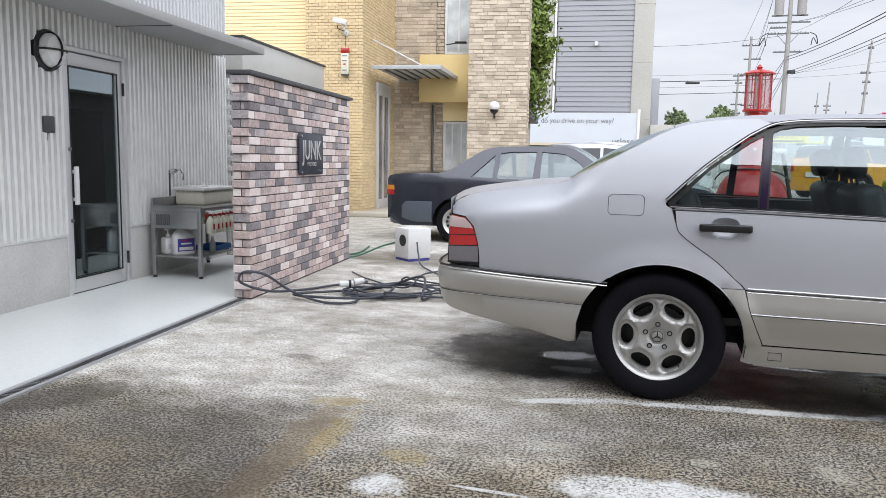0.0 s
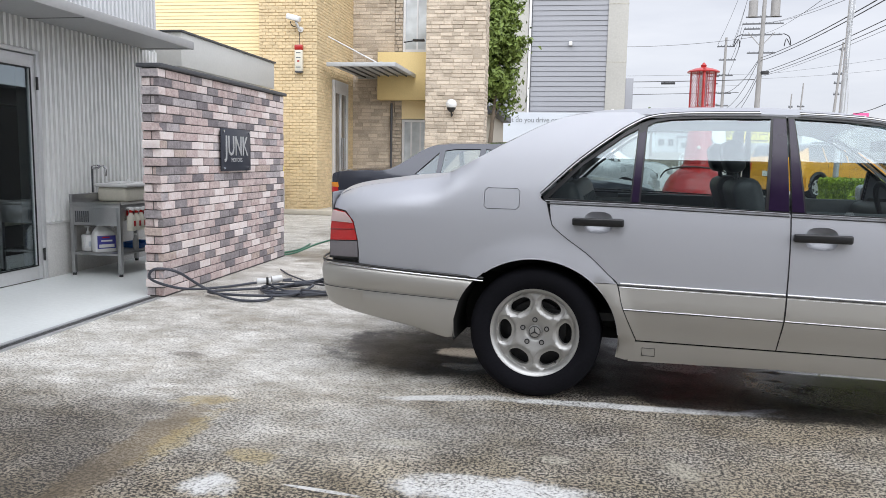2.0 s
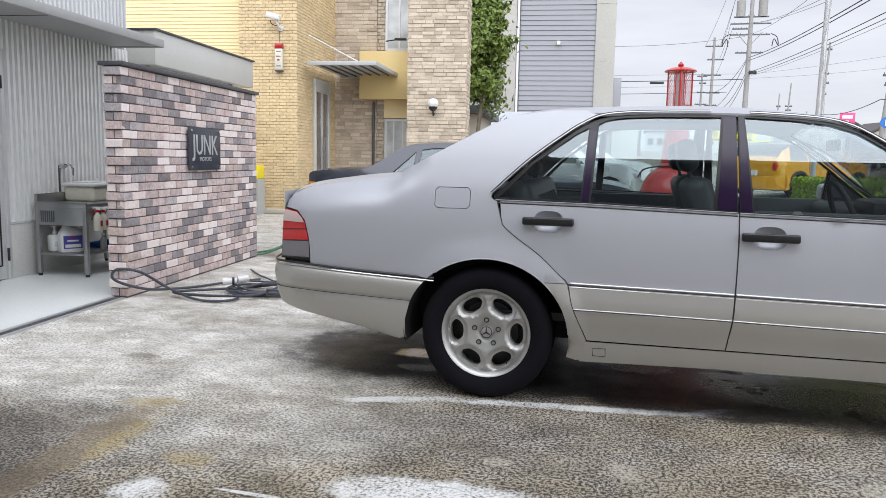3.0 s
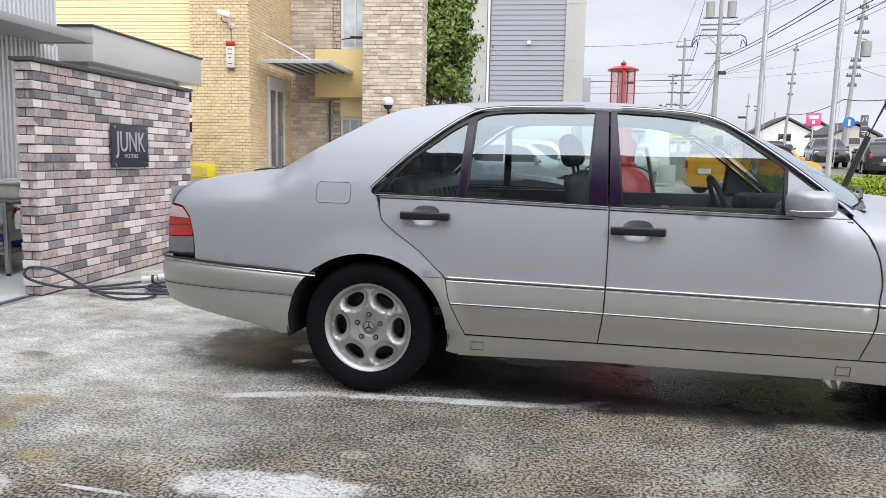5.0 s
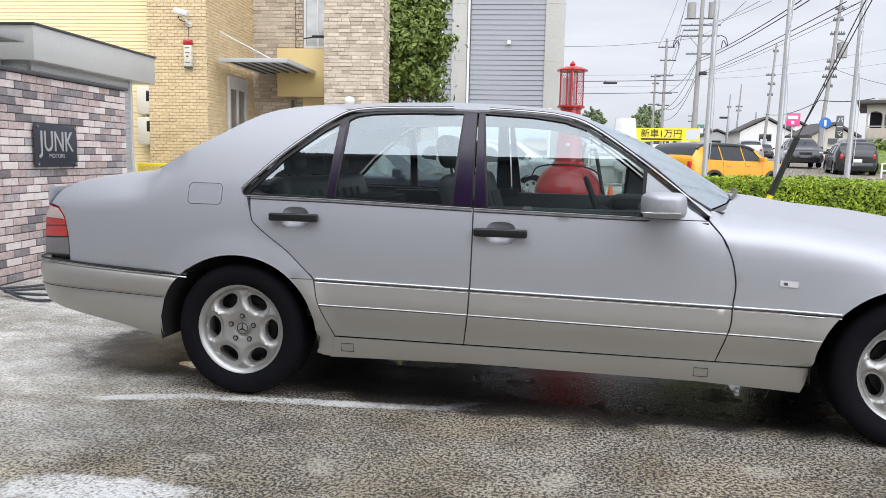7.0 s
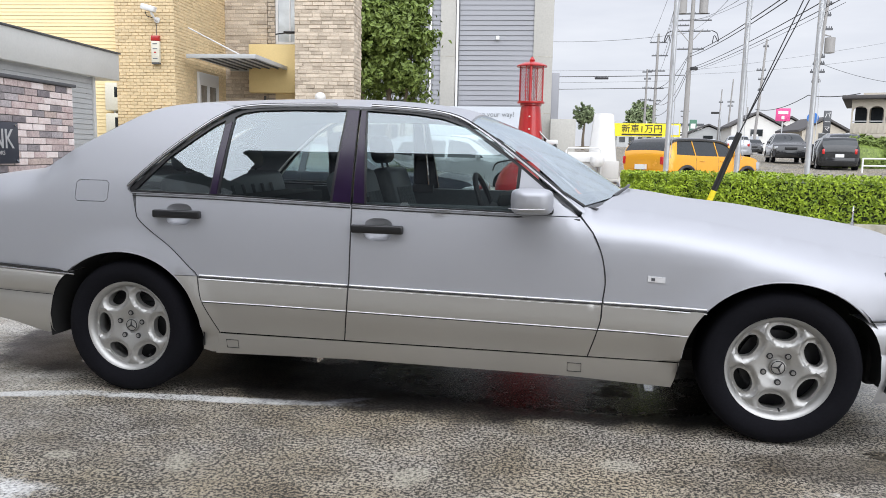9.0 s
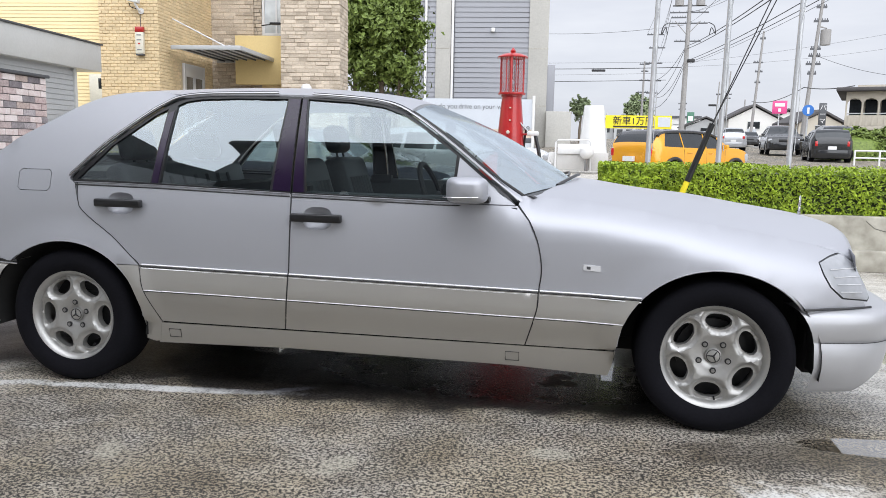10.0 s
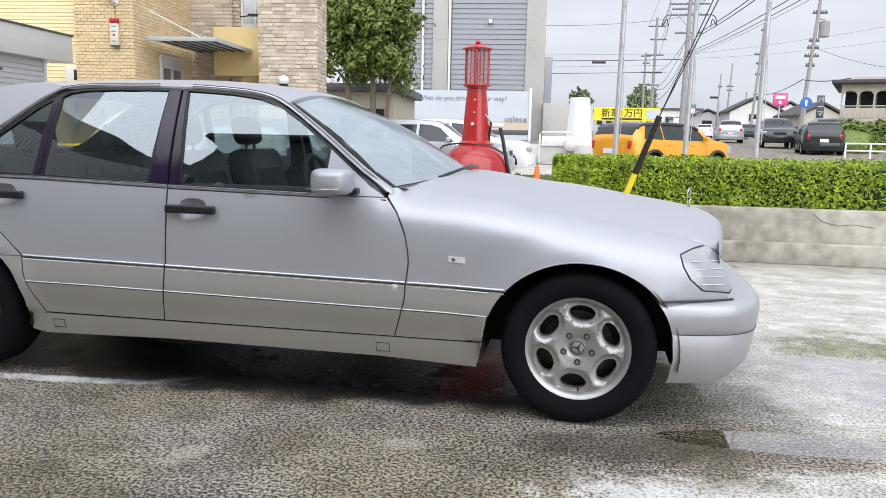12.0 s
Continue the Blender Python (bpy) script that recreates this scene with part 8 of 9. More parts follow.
mini.scale = (0.943, 0.943, 0.877)
for sg in (-1, 1):
    part("roof_edge", tube(bmesh.new(), curve([(0.20, sg * 0.675, 1.27), (0.45, sg * 0.655, 1.385), (1.4, sg * 0.645, 1.425), (2.2, sg * 0.652, 1.385), (2.5, sg * 0.69, 1.29)], 4), 0.042, 8), "black_paint", mini, "gloss black roof edge")
for cx in (0.70, 3.20):
    for sg in (-1, 1):
        part("arch_flare", tube(bmesh.new(), [(cx + 0.375 * math.cos(t), sg * 0.86, 0.31 + 0.375 * math.sin(t)) for t in [math.pi * k / 16 for k in range(17)]], 0.045, 6), "black_trim", mini, "black wheel arch flare")
simple_car("black_hatchback", STREET @ park(13.6, 36.0, 82), "black hatchback waiting on the road", HATCH, "black_paint", group="cars on the road")
simple_car("navy_car", STREET @ park(15.0, 40, 84), "dark blue car on the road", SUV, "navy_paint", group="cars on the road")
simple_car("black_utility", STREET @ park(14.3, 50, -96), "black utility car coming along the road", SUV, "black_paint", group="cars on the road")
simple_car("grey_estate", STREET @ park(13.2, 58, 84), "silver-grey estate car on the road", SUV, "silver_far", group="cars on the road")
simple_car("white_car", STREET @ park(14.7, 84, 84), "white car far along the road", HATCH, "white_paint", group="cars on the road")
simple_car("dark_hatchback", STREET @ park(18.5, 82, -96), "dark hatchback far along the road", HATCH, "black_paint", group="cars on the road")

# road strip and kerb
bm = bmesh.new()
prev = None
for y in [15 + 3 * k for k in range(46)]:
    cx = 11.6 + 0.028 * (y - 15)
    a, b = bm.verts.new((cx - 4.2, y, rise(cx - 4.2, y) + 0.012)), bm.verts.new((cx + 4.6, y, rise(cx + 4.6, y) + 0.012))
    if prev:
        bm.faces.new((prev[0], prev[1], b, a))
    prev = (a, b)
M["road"] = mat("road_asphalt", (0.12, 0.12, 0.12), 0.85, 0, 0.2, 30, 0.4, bump=0.004)
solo("road", bm, "road", STREET.copy(), "grey asphalt road running into the distance", "road", kind="structure")
bm = bmesh.new()
for s0 in (0, 1):
    prev = None
    for y in [15 + 3 * k for k in range(46)]:
        cx = 11.6 + 0.028 * (y - 15) + (-4.3 if s0 == 0 else 4.7)
        z = rise(cx, y)
        q = [bm.verts.new(p) for p in ((cx - 0.09, y, z), (cx - 0.09, y, z + 0.14), (cx + 0.09, y, z + 0.14), (cx + 0.09, y, z))]
        if prev:
            for k in range(3):
                bm.faces.new((prev[k], prev[k + 1], q[k + 1], q[k]))
        prev = q
solo("kerb", bm, "concrete", STREET.copy(), "raised concrete kerbs along the road", "kerb", kind="structure")

# ---- street furniture ----
rails = thing("low_rail", KERBSIDE @ pose(2.4, 24.2, rise(2.4, 24.2)), "low white-topped tubular rail on concrete", "rail")
part("rail_frame", tube(bmesh.new(), [(0, 0, 0), (0, 0, 0.85), (0.06, 0, 0.92), (1.0, 0, 0.92), (1.06, 0, 0.85), (1.06, 0, 0)], 0.03), "white_plastic", rails)
part("rail_board", boxes(((0.06, -0.02, 0.5), (1.0, 0.02, 0.8)), bevel=0.01), "white_plastic", rails)
part("rail_plinth", boxes(((-0.2, 0.05, 0), (1.6, 0.3, 0.55)), bevel=0.02), "concrete", rails)
gtop = pose(3.35, 24.0, rise(3.35, 24.0))
orb = thing("bollard_lamp", KERBSIDE @ gtop, "white globe bollard lamp", "lamp")
part("globe", lathe(bmesh.new(), [(0.0, 0.35), (0.12, 0.38), (0.2, 0.47), (0.22, 0.57), (0.2, 0.67), (0.1, 0.76), (0.0, 0.78)], 20), "white_plastic", orb)
part("stem", rod(bmesh.new(), (0, 0, 0), (0, 0, 0.38), 0.06), "steel", orb)
tarp = thing("covered_sign", KERBSIDE @ pose(3.5, 26.4, rise(3.5, 26.4)), "tall object wrapped in a white tarpaulin", "cover")
bm = bmesh.new()
grid(bm, 24, 10, lambda u, v: Vector(((0.52 - 0.20 * v + 0.025 * math.sin(9 * 2 * math.pi * u)) * math.cos(2 * math.pi * u), (0.4 - 0.1 * v) * math.sin(2 * math.pi * u), 2.02 * v)))
bmesh.ops.remove_doubles(bm, verts=bm.verts, dist=1e-4)
bmesh.ops.holes_fill(bm, edges=[e for e in bm.edges if e.is_boundary], sides=60)
part("tarpaulin", bm, "white_plastic", tarp, "creased white tarpaulin")
ys = thing("roadside_banner", KERBSIDE @ pose(3.92, 30.5, rise(4, 30.5)), "yellow roadside banner with black lettering", "banner")
yz = rise(4, 30.5)
part("banner_board", boxes(((0, 0, 2.03 - yz), (2.45, 0.05, 2.52 - yz))), "yellow_sign", ys, smooth=False)
lettering("lettering", "新車1万円", 0.34, Matrix.Translation((0.28, -0.01, 2.2 - yz)) @ READ_U, "print_black", ys, 0.006, "LEFT")
part("picture_patch", boxes(((1.95, -0.012, 2.1 - yz), (2.4, 0.0, 2.46 - yz))), "banner", ys, smooth=False)
part("number_bar", boxes(((0.3, -0.012, 2.07 - yz), (1.8, 0.0, 2.13 - yz))), "print_black", ys, smooth=False)
for x in (0.05, 1.2, 2.4):
    part("post", rod(bmesh.new(), (x, 0.06, 0), (x, 0.06, 2.6 - yz), 0.03), "galvanised", ys)


def utility_pole(x, y, top, r, label, arms=(), tilt=0.0, kit=True, lattice=False):
    z = rise(x, y)
    ob = thing("utility_pole", pose(x, y, z), label, "utility pole", "utility poles")
    part("pole", rod(bmesh.new(), (0, 0, 0), (tilt, 0, top - z), r, r * 0.62, 12), "pole_concrete", ob)
    for h, w, off in arms:
        hh = h - z
        k = tilt * hh / max(0.1, top - z)
        arm = part("cross_arm", boxes(((k + off - w, -0.08, hh - 0.07), (k + off + w, 0.08, hh + 0.08))), "coping", ob, smooth=False)
        n = 6
        for j in range(n):
            xx = k + off - w + 2 * w * (j + 0.5) / n
            part("insulator", rod(bmesh.new(), (xx, 0, hh + 0.06), (xx, 0, hh + 0.22), 0.04, 0.025, 6), "coping", arm)
    if kit:
        for sx in (-1, 1):
            hh = top - z - 1.6
            part("transformer", rod(bmesh.new(), (tilt + sx * 1.25, 0, hh - 1.0), (tilt + sx * 1.25, 0, hh + 0.9), 0.52, 0.52, 14), "pole_concrete", ob, "grey drum transformer")
            part("cable_bunch", tube(bmesh.new(), curve([(tilt + sx * 2.3, 0, hh - 3.0), (tilt + sx * 3.0, 0, hh - 3.4), (tilt + sx * 3.2, 0, hh - 4.4), (tilt + sx * 2.7, 0, hh - 3.6), (tilt + sx * 2.5, 0, hh - 4.5)], 4), 0.055, 5), "wire", ob)
    return ob


main_pole = utility_pole(15.36, 100, 21.5, 0.36, "concrete utility pole with drum transformers and crossarms", ((18.9, 2.0, 0), (18.1, 2.3, 0), (17.5, 0.9, -1.2), (16.8, 2.25, 0), (14.65, 1.6, 0)), 0.15)
for sx in (-1, 1):
    part("bracket", rod(bmesh.new(), (0, -0.1, 13.2), (sx * 1.5, -0.1, 14.9), 0.05), "pole_concrete", main_pole)
utility_pole(12.5, 112, 18.4, 0.25, "slim utility pole with crossarms along the road", ((17.2, 1.15, 0), (15.4, 1.1, 0.3), (13.3, 1.15, 0), (10.9, 0.9, 0.2), (9.2, 0.8, 0)), 0.1, False)
utility_pole(11.5, 116, 14.0, 0.2, "slim utility pole with crossarms along the road", ((13.6, 0.7, 0), (12.6, 0.5, 0.1), (11.3, 0.6, 0), (9.6, 0.8, 0), (8.4, 0.6, 0)), 0.1, False)
steel_pole = utility_pole(19.55, 62, 13.6, 0.17, "slender steel pole with a transformer and brackets", ((12.7, 0.3, 0), (11.9, 0.35, 0), (10.9, 0.5, 0.1), (8.9, 0.35, 0), (8.4, 0.4, 0), (7.8, 0.5, 0), (7.1, 0.3, 0)), 0.85, False)
part("transformer", rod(bmesh.new(), (1.15, 0, 7.8), (1.15, 0, 8.9), 0.36, 0.36, 14), "pole_concrete", steel_pole, "grey drum transformer")
part("hanger", rod(bmesh.new(), (0.5, 0, 9.2), (1.2, 0, 9.0), 0.05), "pole_concrete", steel_pole)
utility_pole(21.95, 92, 14.6, 0.17, "slender steel pole far along the road", ((13.8, 0.3, 0), (11.2, 0.5, -0.2), (10.2, 0.4, 0), (9.0, 0.3, 0)), 0.7, False)
utility_pole(24.15, 122, 13.2, 0.15, "slender steel pole far along the road", ((9.8, 0.5, 0), (9.2, 0.4, 0)), 0.5, False)
utility_pole(22.5, 120, 11.5, 0.13, "thin pole far along the road", ((9.6, 0.3, 0),), 0.3, False)
utility_pole(26.0, 118, 8.8, 0.15, "short dark pole beside the white house", (), 0.2, False)
utility_pole(21.2, 150, 10.6, 0.16, "thin pole far along the road", ((10.0, 0.8, 0), (9.0, 0.7, 0)), 0.1, False)


def cable(a, b, sag, r=0.02, label="thin black overhead power cable"):
    a, b = Vector(a), Vector(b)
    bm = tube(bmesh.new(), [a.lerp(b, t) - Vector((0, 0, sag * 4 * t * (1 - t))) for t in [k / 14 for k in range(15)]], r, 5)
    return solo("overhead_cable", bm, "wire", Matrix(), label, "cable", "overhead cables")


# thick pairs and thin lines from the main pole towards the yard, rising out of sight
for z0, x1, z1, r in ((14.1, 13.5, 10.0, 0.034), (13.75, 13.9, 10.0, 0.034), (12.3, 15.75, 9.9, 0.03), (12.0, 16.5, 9.9, 0.026), (11.8, 16.5, 9.6, 0.014), (18.2, 12.0, 10.0, 0.014), (18.2, 11.4, 10.0, 0.014), (16.9, 10.7, 10.0, 0.014)):
    cable((15.5, 100, z0), (x1, 45, z1), 0.3, r, "thick black overhead power cable" if r > 0.02 else "thin black overhead power cable")
# fan of lines between the main pole's arms and the slim pole
for z0, dx0, z1, dx1 in ((24.0, -2.0, 17.4, -1.0), (24.0, -1.2, 17.4, 0.9), (22.5, -1.6, 17.4, 1.1), (18.3, -2.2, 15.6, 0.9), (16.9, -2.2, 15.6, 1.3), (17.6, -2.0, 13.5, 0.6)):
    cable((15.4 + dx0, 100, z0), (12.5 + dx1, 112, z1), 0.5, 0.02)
# slack loops low on the main pole
for z0, z1, sag in ((13.9, 8.6, 1.2), (12.4, 8.9, 1.8), (11.9, 7.2, 1.6), (14.0, 10.9, 0.9)):
    cable((15.3, 100, z0), (12.6, 112, z1), sag, 0.03)
# lines that run level to the other side
for z0, z1, sag, r in ((11.34, 11.5, 0.12, 0.045), (9.6, 9.95, 0.05, 0.035), (11.95, 12.15, 0.0, 0.014), (10.5, 10.8, 0.1, 0.014), (16.7, 16.6, 1.0, 0.022)):
    cable((-14.0, 100, z0), (13.2 if z0 < 11 else 14.9, 100, z1), sag, r)
jb = thing("cable_joint", pose(4.85, 99.9, 11.1), "black cable joint box hung on a cable", "cable joint")
part("joint_case", boxes(((-0.85, -0.1, -0.14), (0.85, 0.1, 0.14)), bevel=0.05), "wire", jb)
part("hanger", rod(bmesh.new(), (-0.6, 0, 0.1), (-0.6, 0, 0.3), 0.03), "wire", jb)
clamp = thing("cable_joint", pose(15.85, 98.6, 12.15), "black cable joint box hung on a cable", "cable joint")
part("joint_case", boxes(((-0.45, -0.1, -0.22), (0.45, 0.1, 0.22)), bevel=0.08), "wire", clamp)
# lines to and from the slender steel pole
for a, b, sag, r in (((19.5, 62, 6.1), (21.9, 92, 6.9), 0.5, 0.03), ((19.5, 62, 6.1), (19.2, 50, 5.25), 0.15, 0.03), ((20.2, 62, 12.6), (26, 40, 14.5), 0.4, 0.014), ((20.0, 62, 8.5), (24.0, 58, 6.6), 0.2, 0.014), ((15.6, 100, 12.1), (40, 96, 15.4), 0.3, 0.012), ((15.6, 100, 11.6), (40, 98, 13.8), 0.4, 0.012)):
    cable(a, b, sag, r)


# ---- houses and distance ----
def gable_house(x, y, w, d, eave, apex, label, wall_mat, turn=0.0):
    ob = thing("house", STREET @ pose(x, y, rise(x, y), 0, 0, turn), label, "house")
    bm = bmesh.new()
    sec = [(-w / 2, 0), (w / 2, 0), (w / 2, eave), (0, apex), (-w / 2, eave)]
    a, b = [bm.verts.new((px, 0, pz)) for px, pz in sec], [bm.verts.new((px, d, pz)) for px, pz in sec]
    bm.faces.new(a)
    bm.faces.new(b[::-1])
    for k in range(5):
        bm.faces.new((a[k], a[(k + 1) % 5], b[(k + 1) % 5], b[k]))
    part("wall", bm, wall_mat, ob, smooth=False)
    for sg in (-1, 1):
        bm = bmesh.new()
        p0, p1 = Vector((0, -0.4, apex + 0.2)), Vector((sg * (w / 2 + 0.5), -0.4, eave - 0.12))
        q = [p0, p1, p1 + Vector((0, d + 0.8, 0)), p0 + Vector((0, d + 0.8, 0))]
        lo = [bm.verts.new(p) for p in q]
        hi = [bm.verts.new(p + Vector((0, 0, 0.25))) for p in q]
        bm.faces.new(lo)
        bm.faces.new(hi[::-1])
        for k in range(4):
            bm.faces.new((lo[k], lo[(k + 1) % 4], hi[(k + 1) % 4], hi[k]))
        part("roof_slope", bm, "roof_dark", ob, "dark tiled roof slope", smooth=False)
    wnd = part("window", boxes(((-w * 0.12, -0.06, eave * 0.62), (w * 0.12, 0.02, eave * 0.9))), "dark_glass", ob, smooth=False)
    part("window_sill", boxes(((-w * 0.13, -0.08, eave * 0.6), (w * 0.13, -0.05, eave * 0.62))), "galvanised", wnd, smooth=False)
    part("window_head", boxes(((-w * 0.13, -0.08, eave * 0.9), (w * 0.13, -0.05, eave * 0.92))), "galvanised", wnd, smooth=False)
    return ob


gable_house(24.7, 112, 6.6, 9, 3.3, 5.0, "white rendered house with a dark gable roof", "house_white")
gable_house(30.4, 118, 5.0, 8, 3.2, 4.6, "white house with a dark gable roof", "house_white")
gable_house(20.5, 128, 6, 8, 2.4, 3.6, "low grey house far along the road", "shed_grey")
gable_house(29.0, 96, 5.0, 6, 2.6, 3.8, "small house with a dark tiled roof", "house_beige", 10)

# house with an arched balcony
ver = thing("balcony_house", sized(STREET @ pose(16.9, 46, rise(16.9, 46) + 0.25, 0, 0, -18), 0.82), "two-storey beige house with an arched balcony", "house")
part("wall", boxes(((0.6, 1.6, 0), (14, 9, 4.6))), "house_beige", ver, smooth=False)
part("roof", boxes(((-0.6, -0.7, 4.05), (14, 9.6, 4.3)), bevel=0.05), "roof_dark", ver, "dark flat roof edge")
part("balcony_floor", boxes(((0, 0, 1.55), (14, 1.6, 1.8)), bevel=0.02), "house_beige", ver)
part("parapet", boxes(((0, 0, 1.8), (14, 0.15, 2.5)), ((0, 0.15, 1.8), (0.15, 1.6, 2.5)), bevel=0.02), "house_beige", ver)
for k in range(20):
    part("parapet_rib", boxes(((0.2 + 0.35 * k, -0.04, 1.82), (0.32 + 0.35 * k, 0.0, 2.48))), "house_beige", ver, smooth=False)
part("hand_rail", rod(bmesh.new(), (0, 0.07, 2.62), (14, 0.07, 2.62), 0.04), "galvanised", ver)
for k in range(9):
    x0 = 0.1 + k * 0.95
    arc = [(x0 + 0.425 + 0.42 * math.cos(t), 3.25 + 0.36 * math.sin(t)) for t in [math.pi * j / 12 for j in range(13)]]
    bm = sheet(bmesh.new(), [(x0 - 0.1, 3.25), *arc[::-1], (x0 + 0.85, 3.25), (x0 + 0.85, 4.05), (x0 - 0.1, 4.05)], lambda a, b: Vector((a, 0.05, b)), (), 0.5)
    thicken(bm, (0, 1, 0), 0.15)
    part("arch", bm, "house_beige", ver, "beige arched fascia")
    part("balcony_post", boxes(((x0 - 0.1, 0.02, 2.5), (x0 + 0.0, 0.16, 3.25))), "house_beige", ver, smooth=False)
    part("balcony_window", boxes(((x0 + 0.1, 1.52, 1.85), (x0 + 0.8, 1.6, 3.6))), "dark_glass", ver, smooth=False)
rng = random.Random(8)
shrub = thing("roadside_shrub", STREET @ pose(15.8, 40.5, rise(15.8, 40.5)), "rounded green shrub beside the road", "shrub")
pts = []
for k in range(7000):
    d = Vector((rng.gauss(0, 1), rng.gauss(0, 1), abs(rng.gauss(0, 1)))).normalized()
    q = (0.85 + 0.2 * noise.noise(d * 3) + rng.uniform(-0.06, 0.06))
    pts.append(((d.x * 1.7 * q + (1.3 if k % 3 == 0 else 0), d.y * 1.2 * q, d.z * 1.65 * q), d))
bm = bmesh.new()
leaf_cloud(bm, pts, 0.09, rng, 0.7)
part("leaves", bm, "leaf_tree", shrub, smooth=False, kind="stuff")
part("inner_core", lathe(bmesh.new(), [(1.1, 0), (1.25, 0.4), (1.1, 0.9), (0.5, 1.25), (0.0, 1.3)], 16), "leaf_tree", shrub)
gr = thing("guard_rail", STREET @ pose(13.6, 33.0, rise(13.6, 33)), "white tubular guard rail by the pavement", "guard rail")
for k in range(5):
    part("post", rod(bmesh.new(), (k * 0.9, 0, 0), (k * 0.9, 0, 0.62), 0.035), "white_plastic", gr)
for z in (0.32, 0.6):
    part("rail", rod(bmesh.new(), (0, 0, z), (3.6, 0, z), 0.03), "white_plastic", gr)


def sign_board(name, x, y, z0, z1, w, material, label, text="", round_=False, text_mat="white_plastic"):
    ob = thing(name, STREET @ pose(x, y, rise(x, y)), label, "sign")
    zb = rise(x, y)
    part("post", rod(bmesh.new(), (0, 0.1, 0), (0, 0.1, z1 - zb), 0.07), "galvanised", ob)
    if round_:
        part("disc", rod(bmesh.new(), (0, -0.02, (z0 + z1) / 2 - zb), (0, 0.03, (z0 + z1) / 2 - zb), w / 2, seg=24), material, ob)
        part("mark", boxes(((-0.08, -0.05, (z0 + z1) / 2 - zb - 0.25), (0.08, -0.02, (z0 + z1) / 2 - zb + 0.2))), text_mat, ob, smooth=False)
    else:
        part("board", boxes(((-w / 2, -0.05, z0 - zb), (w / 2, 0.05, z1 - zb)), bevel=0.02), material, ob)
        part("printed_bar", boxes(((-w * 0.34, -0.07, z0 - zb + (z1 - z0) * 0.55), (w * 0.34, -0.05, z0 - zb + (z1 - z0) * 0.8))), text_mat, ob, smooth=False)
        part("printed_bar", boxes(((-w * 0.1, -0.07, z0 - zb + (z1 - z0) * 0.15), (w * 0.1, -0.05, z0 - zb + (z1 - z0) * 0.4))), text_mat, ob, smooth=False)
    return ob


sign_board("shop_sign", 23.1, 90, 5.5, 6.9, 1.5, "pink_sign", "pink shop sign on a post")
sign_board("road_sign", 18.65, 60.5, 3.95, 4.75, 0.8, "blue_sign", "round blue road sign with a white mark", "", True)
sb = thing("vertical_sign", STREET @ pose(19.5, 60, rise(19.5, 60) + 0.02), "tall narrow dark shop sign", "sign")
part("board", boxes(((-0.25, -0.05, 1.9), (0.25, 0.05, 3.5)), bevel=0.02), "coping", sb)
for ch, zz in (("パ", 3.02), ("ー", 2.54), ("マ", 2.06)):
    lettering("character", ch, 0.44, Matrix.Translation((0, -0.06, zz)) @ READ_U, "white_plastic", sb, 0.004)
part("post", rod(bmesh.new(), (0, 0.1, 0), (0, 0.1, 3.5), 0.06), "galvanised", sb)
for x, y, z0, z1, w, mt_ in ((21.5, 135, 5.0, 6.6, 1.6, "orange_plastic"), (19.5, 140, 4.6, 8.0, 1.2, "hose_green"), (24.5, 112, 3.6, 5.0, 1.2, "banner"), (18.0, 150, 4.2, 6.0, 1.4, "house_white")):
    sign_board("far_sign", x, y, z0, z1, w, mt_, "small shop sign far along the road")
lightpost = thing("traffic_light", STREET @ pose(19.2, 118, rise(19.2, 118)), "dark traffic light on a grey arm over the road", "traffic light")
part("mast", rod(bmesh.new(), (1.5, 0, 0), (1.5, 0, 5.6), 0.12), "galvanised", lightpost)
part("lamp_case", boxes(((0.2, -0.12, 5.25), (1.3, 0.12, 5.55)), bevel=0.05), "grille_dark", lightpost)
for k in range(12):
    w = 6 + 5 * rng.random()
    x = -16 + k * 4.6 + rng.uniform(-1, 1)
    h = 2.6 + 2.4 * rng.random()
    if x < 0:
        continue
    bl = thing("far_building", STREET @ pose(x, 150 + 8 * rng.random(), 2.6), "low pale building in the distance", "building", "far buildings")
    part("wall", boxes(((0, 0, 0), (w, 8, h))), rng.choice(["house_white", "shed_grey", "house_beige"]), bl, smooth=False)
    part("roof", boxes(((-0.3, -0.3, h), (w + 0.3, 8.3, h + 0.4))), rng.choice(["roof_dark", "shed_grey", "coping"]), bl, smooth=False)
    for j in range(int(w / 1.8)):
        part("window", boxes(((0.5 + 1.8 * j, -0.05, h * 0.45), (1.6 + 1.8 * j, 0.02, h * 0.75))), "dark_glass", bl, smooth=False)
lawn = thing("lawn", KERBSIDE @ pose(2.2, 18.2, 0), "narrow strip of mown grass", "grass", kind="structure")
bm = bmesh.new()
pts = [((rng.uniform(-0.4, 2.6), rng.uniform(-1.2, 1.2), 0), (0, 0, 1)) for k in range(4000)]
pts = [((x, y, rise(2.2 + x, 18.2 + y) + rng.uniform(0.02, 0.08)), (rng.uniform(-1, 1), -0.6, 0.5)) for (x, y, z), n_ in pts]
leaf_cloud(bm, pts, 0.05, rng, 0.6)
part("blades", bm, "grass", lawn, smooth=False, kind="stuff")
bm = bmesh.new()
grid(bm, 6, 6, lambda u, v: Vector((-0.5 + 3.2 * u, -1.3 + 2.6 * v, rise(1.7 + 3.2 * u, 16.9 + 2.6 * v) + 0.015)))
part("turf", bm, "grass", lawn)


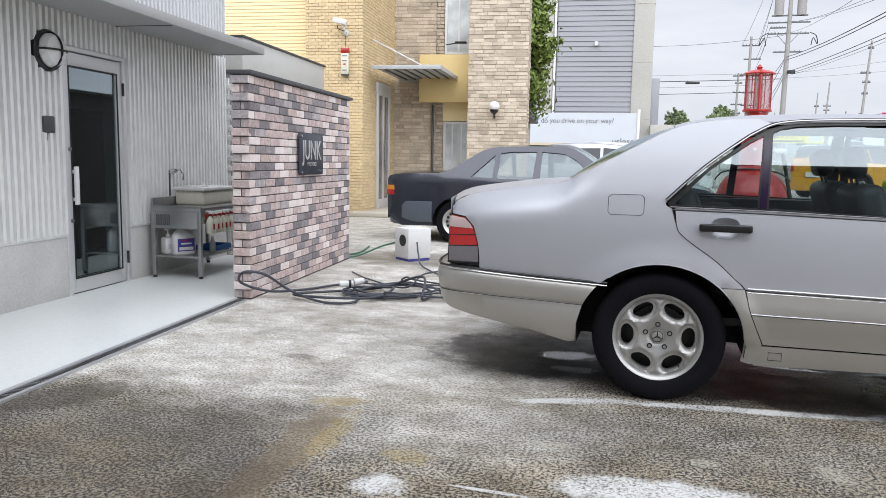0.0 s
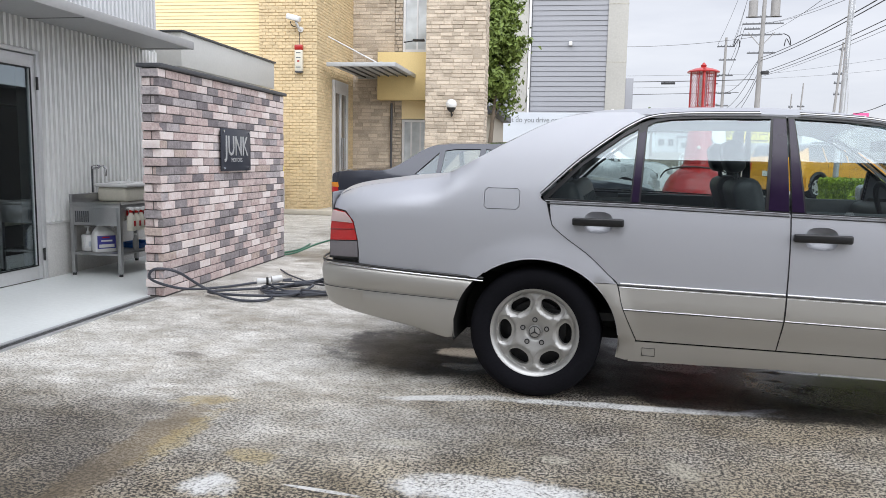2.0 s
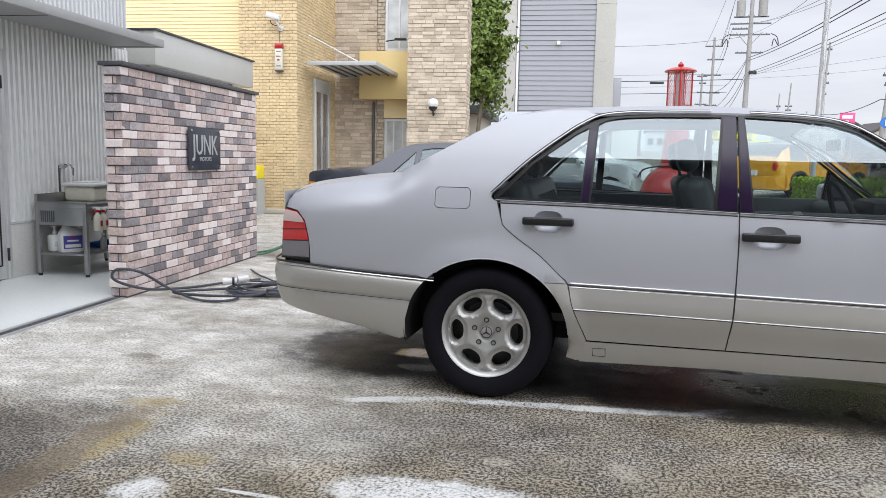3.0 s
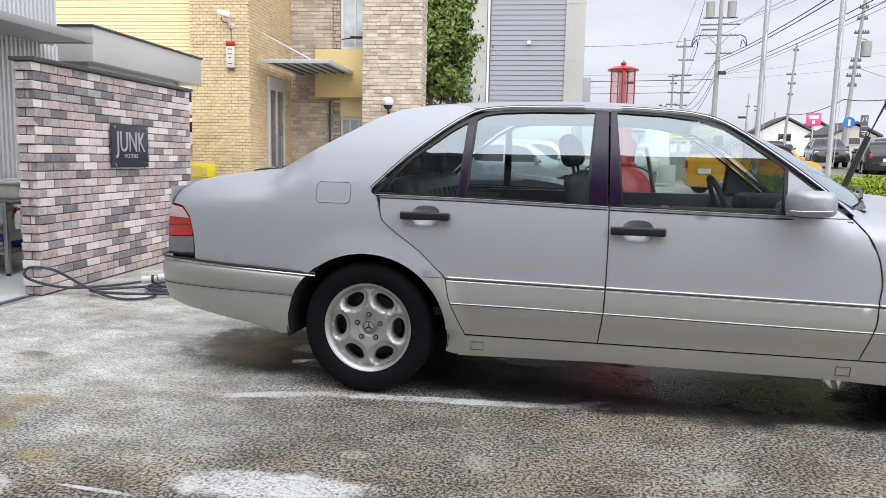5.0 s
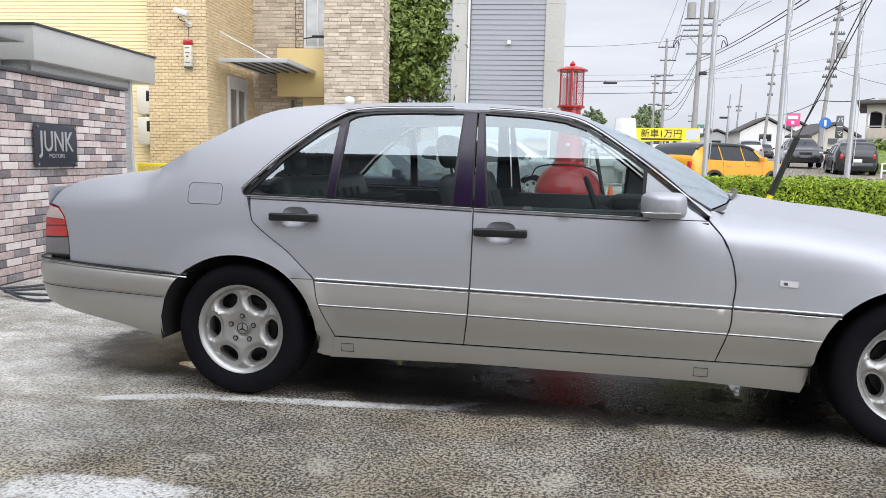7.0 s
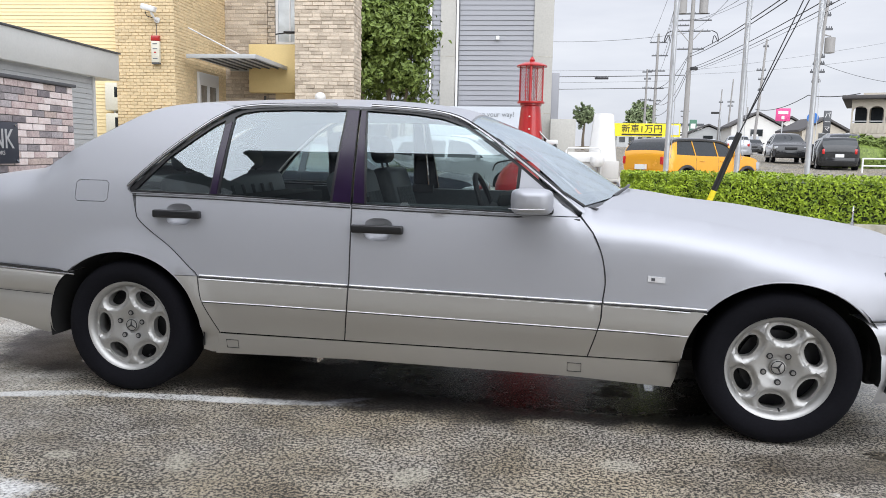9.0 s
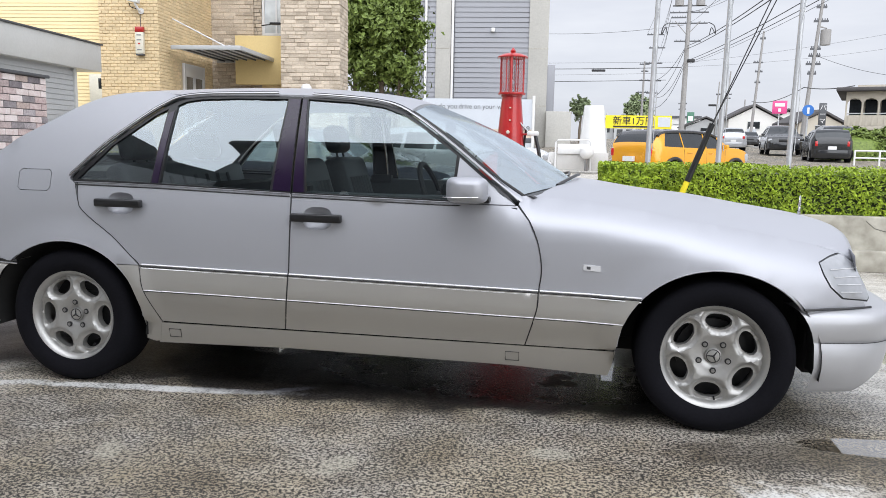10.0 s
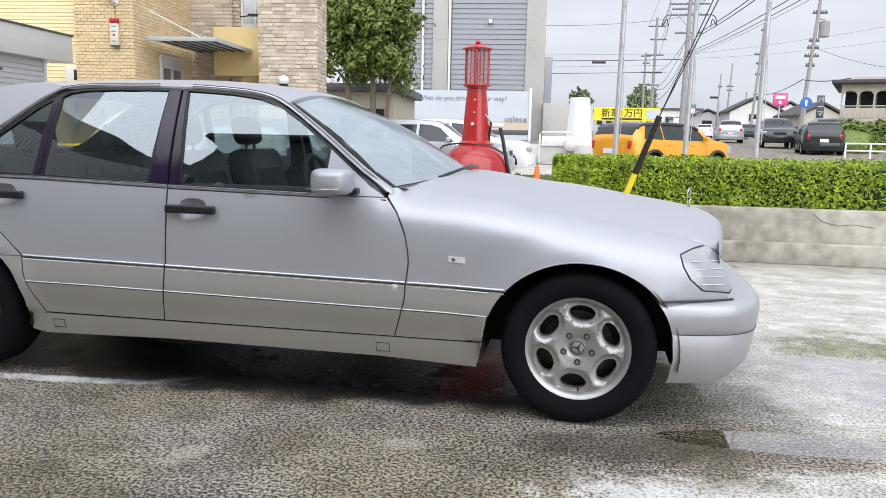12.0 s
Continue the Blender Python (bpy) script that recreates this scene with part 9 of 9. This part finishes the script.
# ---- bricks of the sign wall, each its own piece ----
def brick_mesh(name, ln, h, d, rng):
    bm = bmesh.new()
    box(bm, (-d, 0, 0), (0, ln, h))
    es = [e for e in bm.edges if sum(abs(v.co.x) < 1e-6 for v in e.verts) == 2]
    bmesh.ops.bevel(bm, geom=es, offset=0.004, segments=1, affect="EDGES")
    for v in bm.verts:
        v.co += Vector((rng.uniform(-0.0015, 0.0025), rng.uniform(-0.0015, 0.0015), rng.uniform(-0.0015, 0.0015)))
    me = bpy.data.meshes.new(name)
    bm.to_mesh(me)
    bm.free()
    me.materials.append(M["brick"])
    return me


rng = random.Random(31)
JOINT, UNIT, HALF_UNIT = 0.009, (JV1 - JV0) / 13, (JV1 - JV0) / 26
lens = {"full": UNIT - JOINT, "half": HALF_UNIT - JOINT, "long": 1.5 * UNIT - JOINT, "first": HALF_UNIT - JOINT + 0.015, "end": JT - 0.004, "endhalf": JT / 2 - JOINT}
meshes = {k: [brick_mesh("brick", v, JH - JOINT, 0.05, rng) for _ in range(3)] for k, v in lens.items()}
rest = []
count = 0


def lay(kind, m):
    global count
    me = rng.choice(meshes[kind])
    if count < 300:
        ob = new("brick", me)
        ob.parent = wall
        ob.matrix_basis = m
        count += 1
    else:
        rest.append((me, m))


END = pose(0, 0, 0, 0, 0, -90)
for row in range(JROWS):
    z = JZ0 + row * JH
    # end face, then the long face from the near end
    if row % 2:
        lay("end", Matrix.Translation((-JT + 0.002, -0.016, z)) @ END)
        kinds = ["half"] + ["full"] * 12 + ["half"]
    else:
        lay("endhalf", Matrix.Translation((-JT + 0.002, 0.001, z)) @ END)
        lay("endhalf", Matrix.Translation((-JT / 2 + 0.002, 0.001, z)) @ END)
        kinds = ["full"] * 13
    v = -0.015 if row % 2 else 0.0
    kinds[0] = "first" if row % 2 else kinds[0]
    for kd in kinds:
        lay(kd, Matrix.Translation((rng.uniform(-0.002, 0.003), v, z)))
        v += lens[kd] + JOINT
bm = bmesh.new()
for me, m in rest:
    tmp = me.copy()
    tmp.transform(m)
    bm.from_mesh(tmp)
    bpy.data.meshes.remove(tmp)
part("far_bricks", bm, "brick_rest", wall, "pink and grey bricks", smooth=False, kind="stuff")
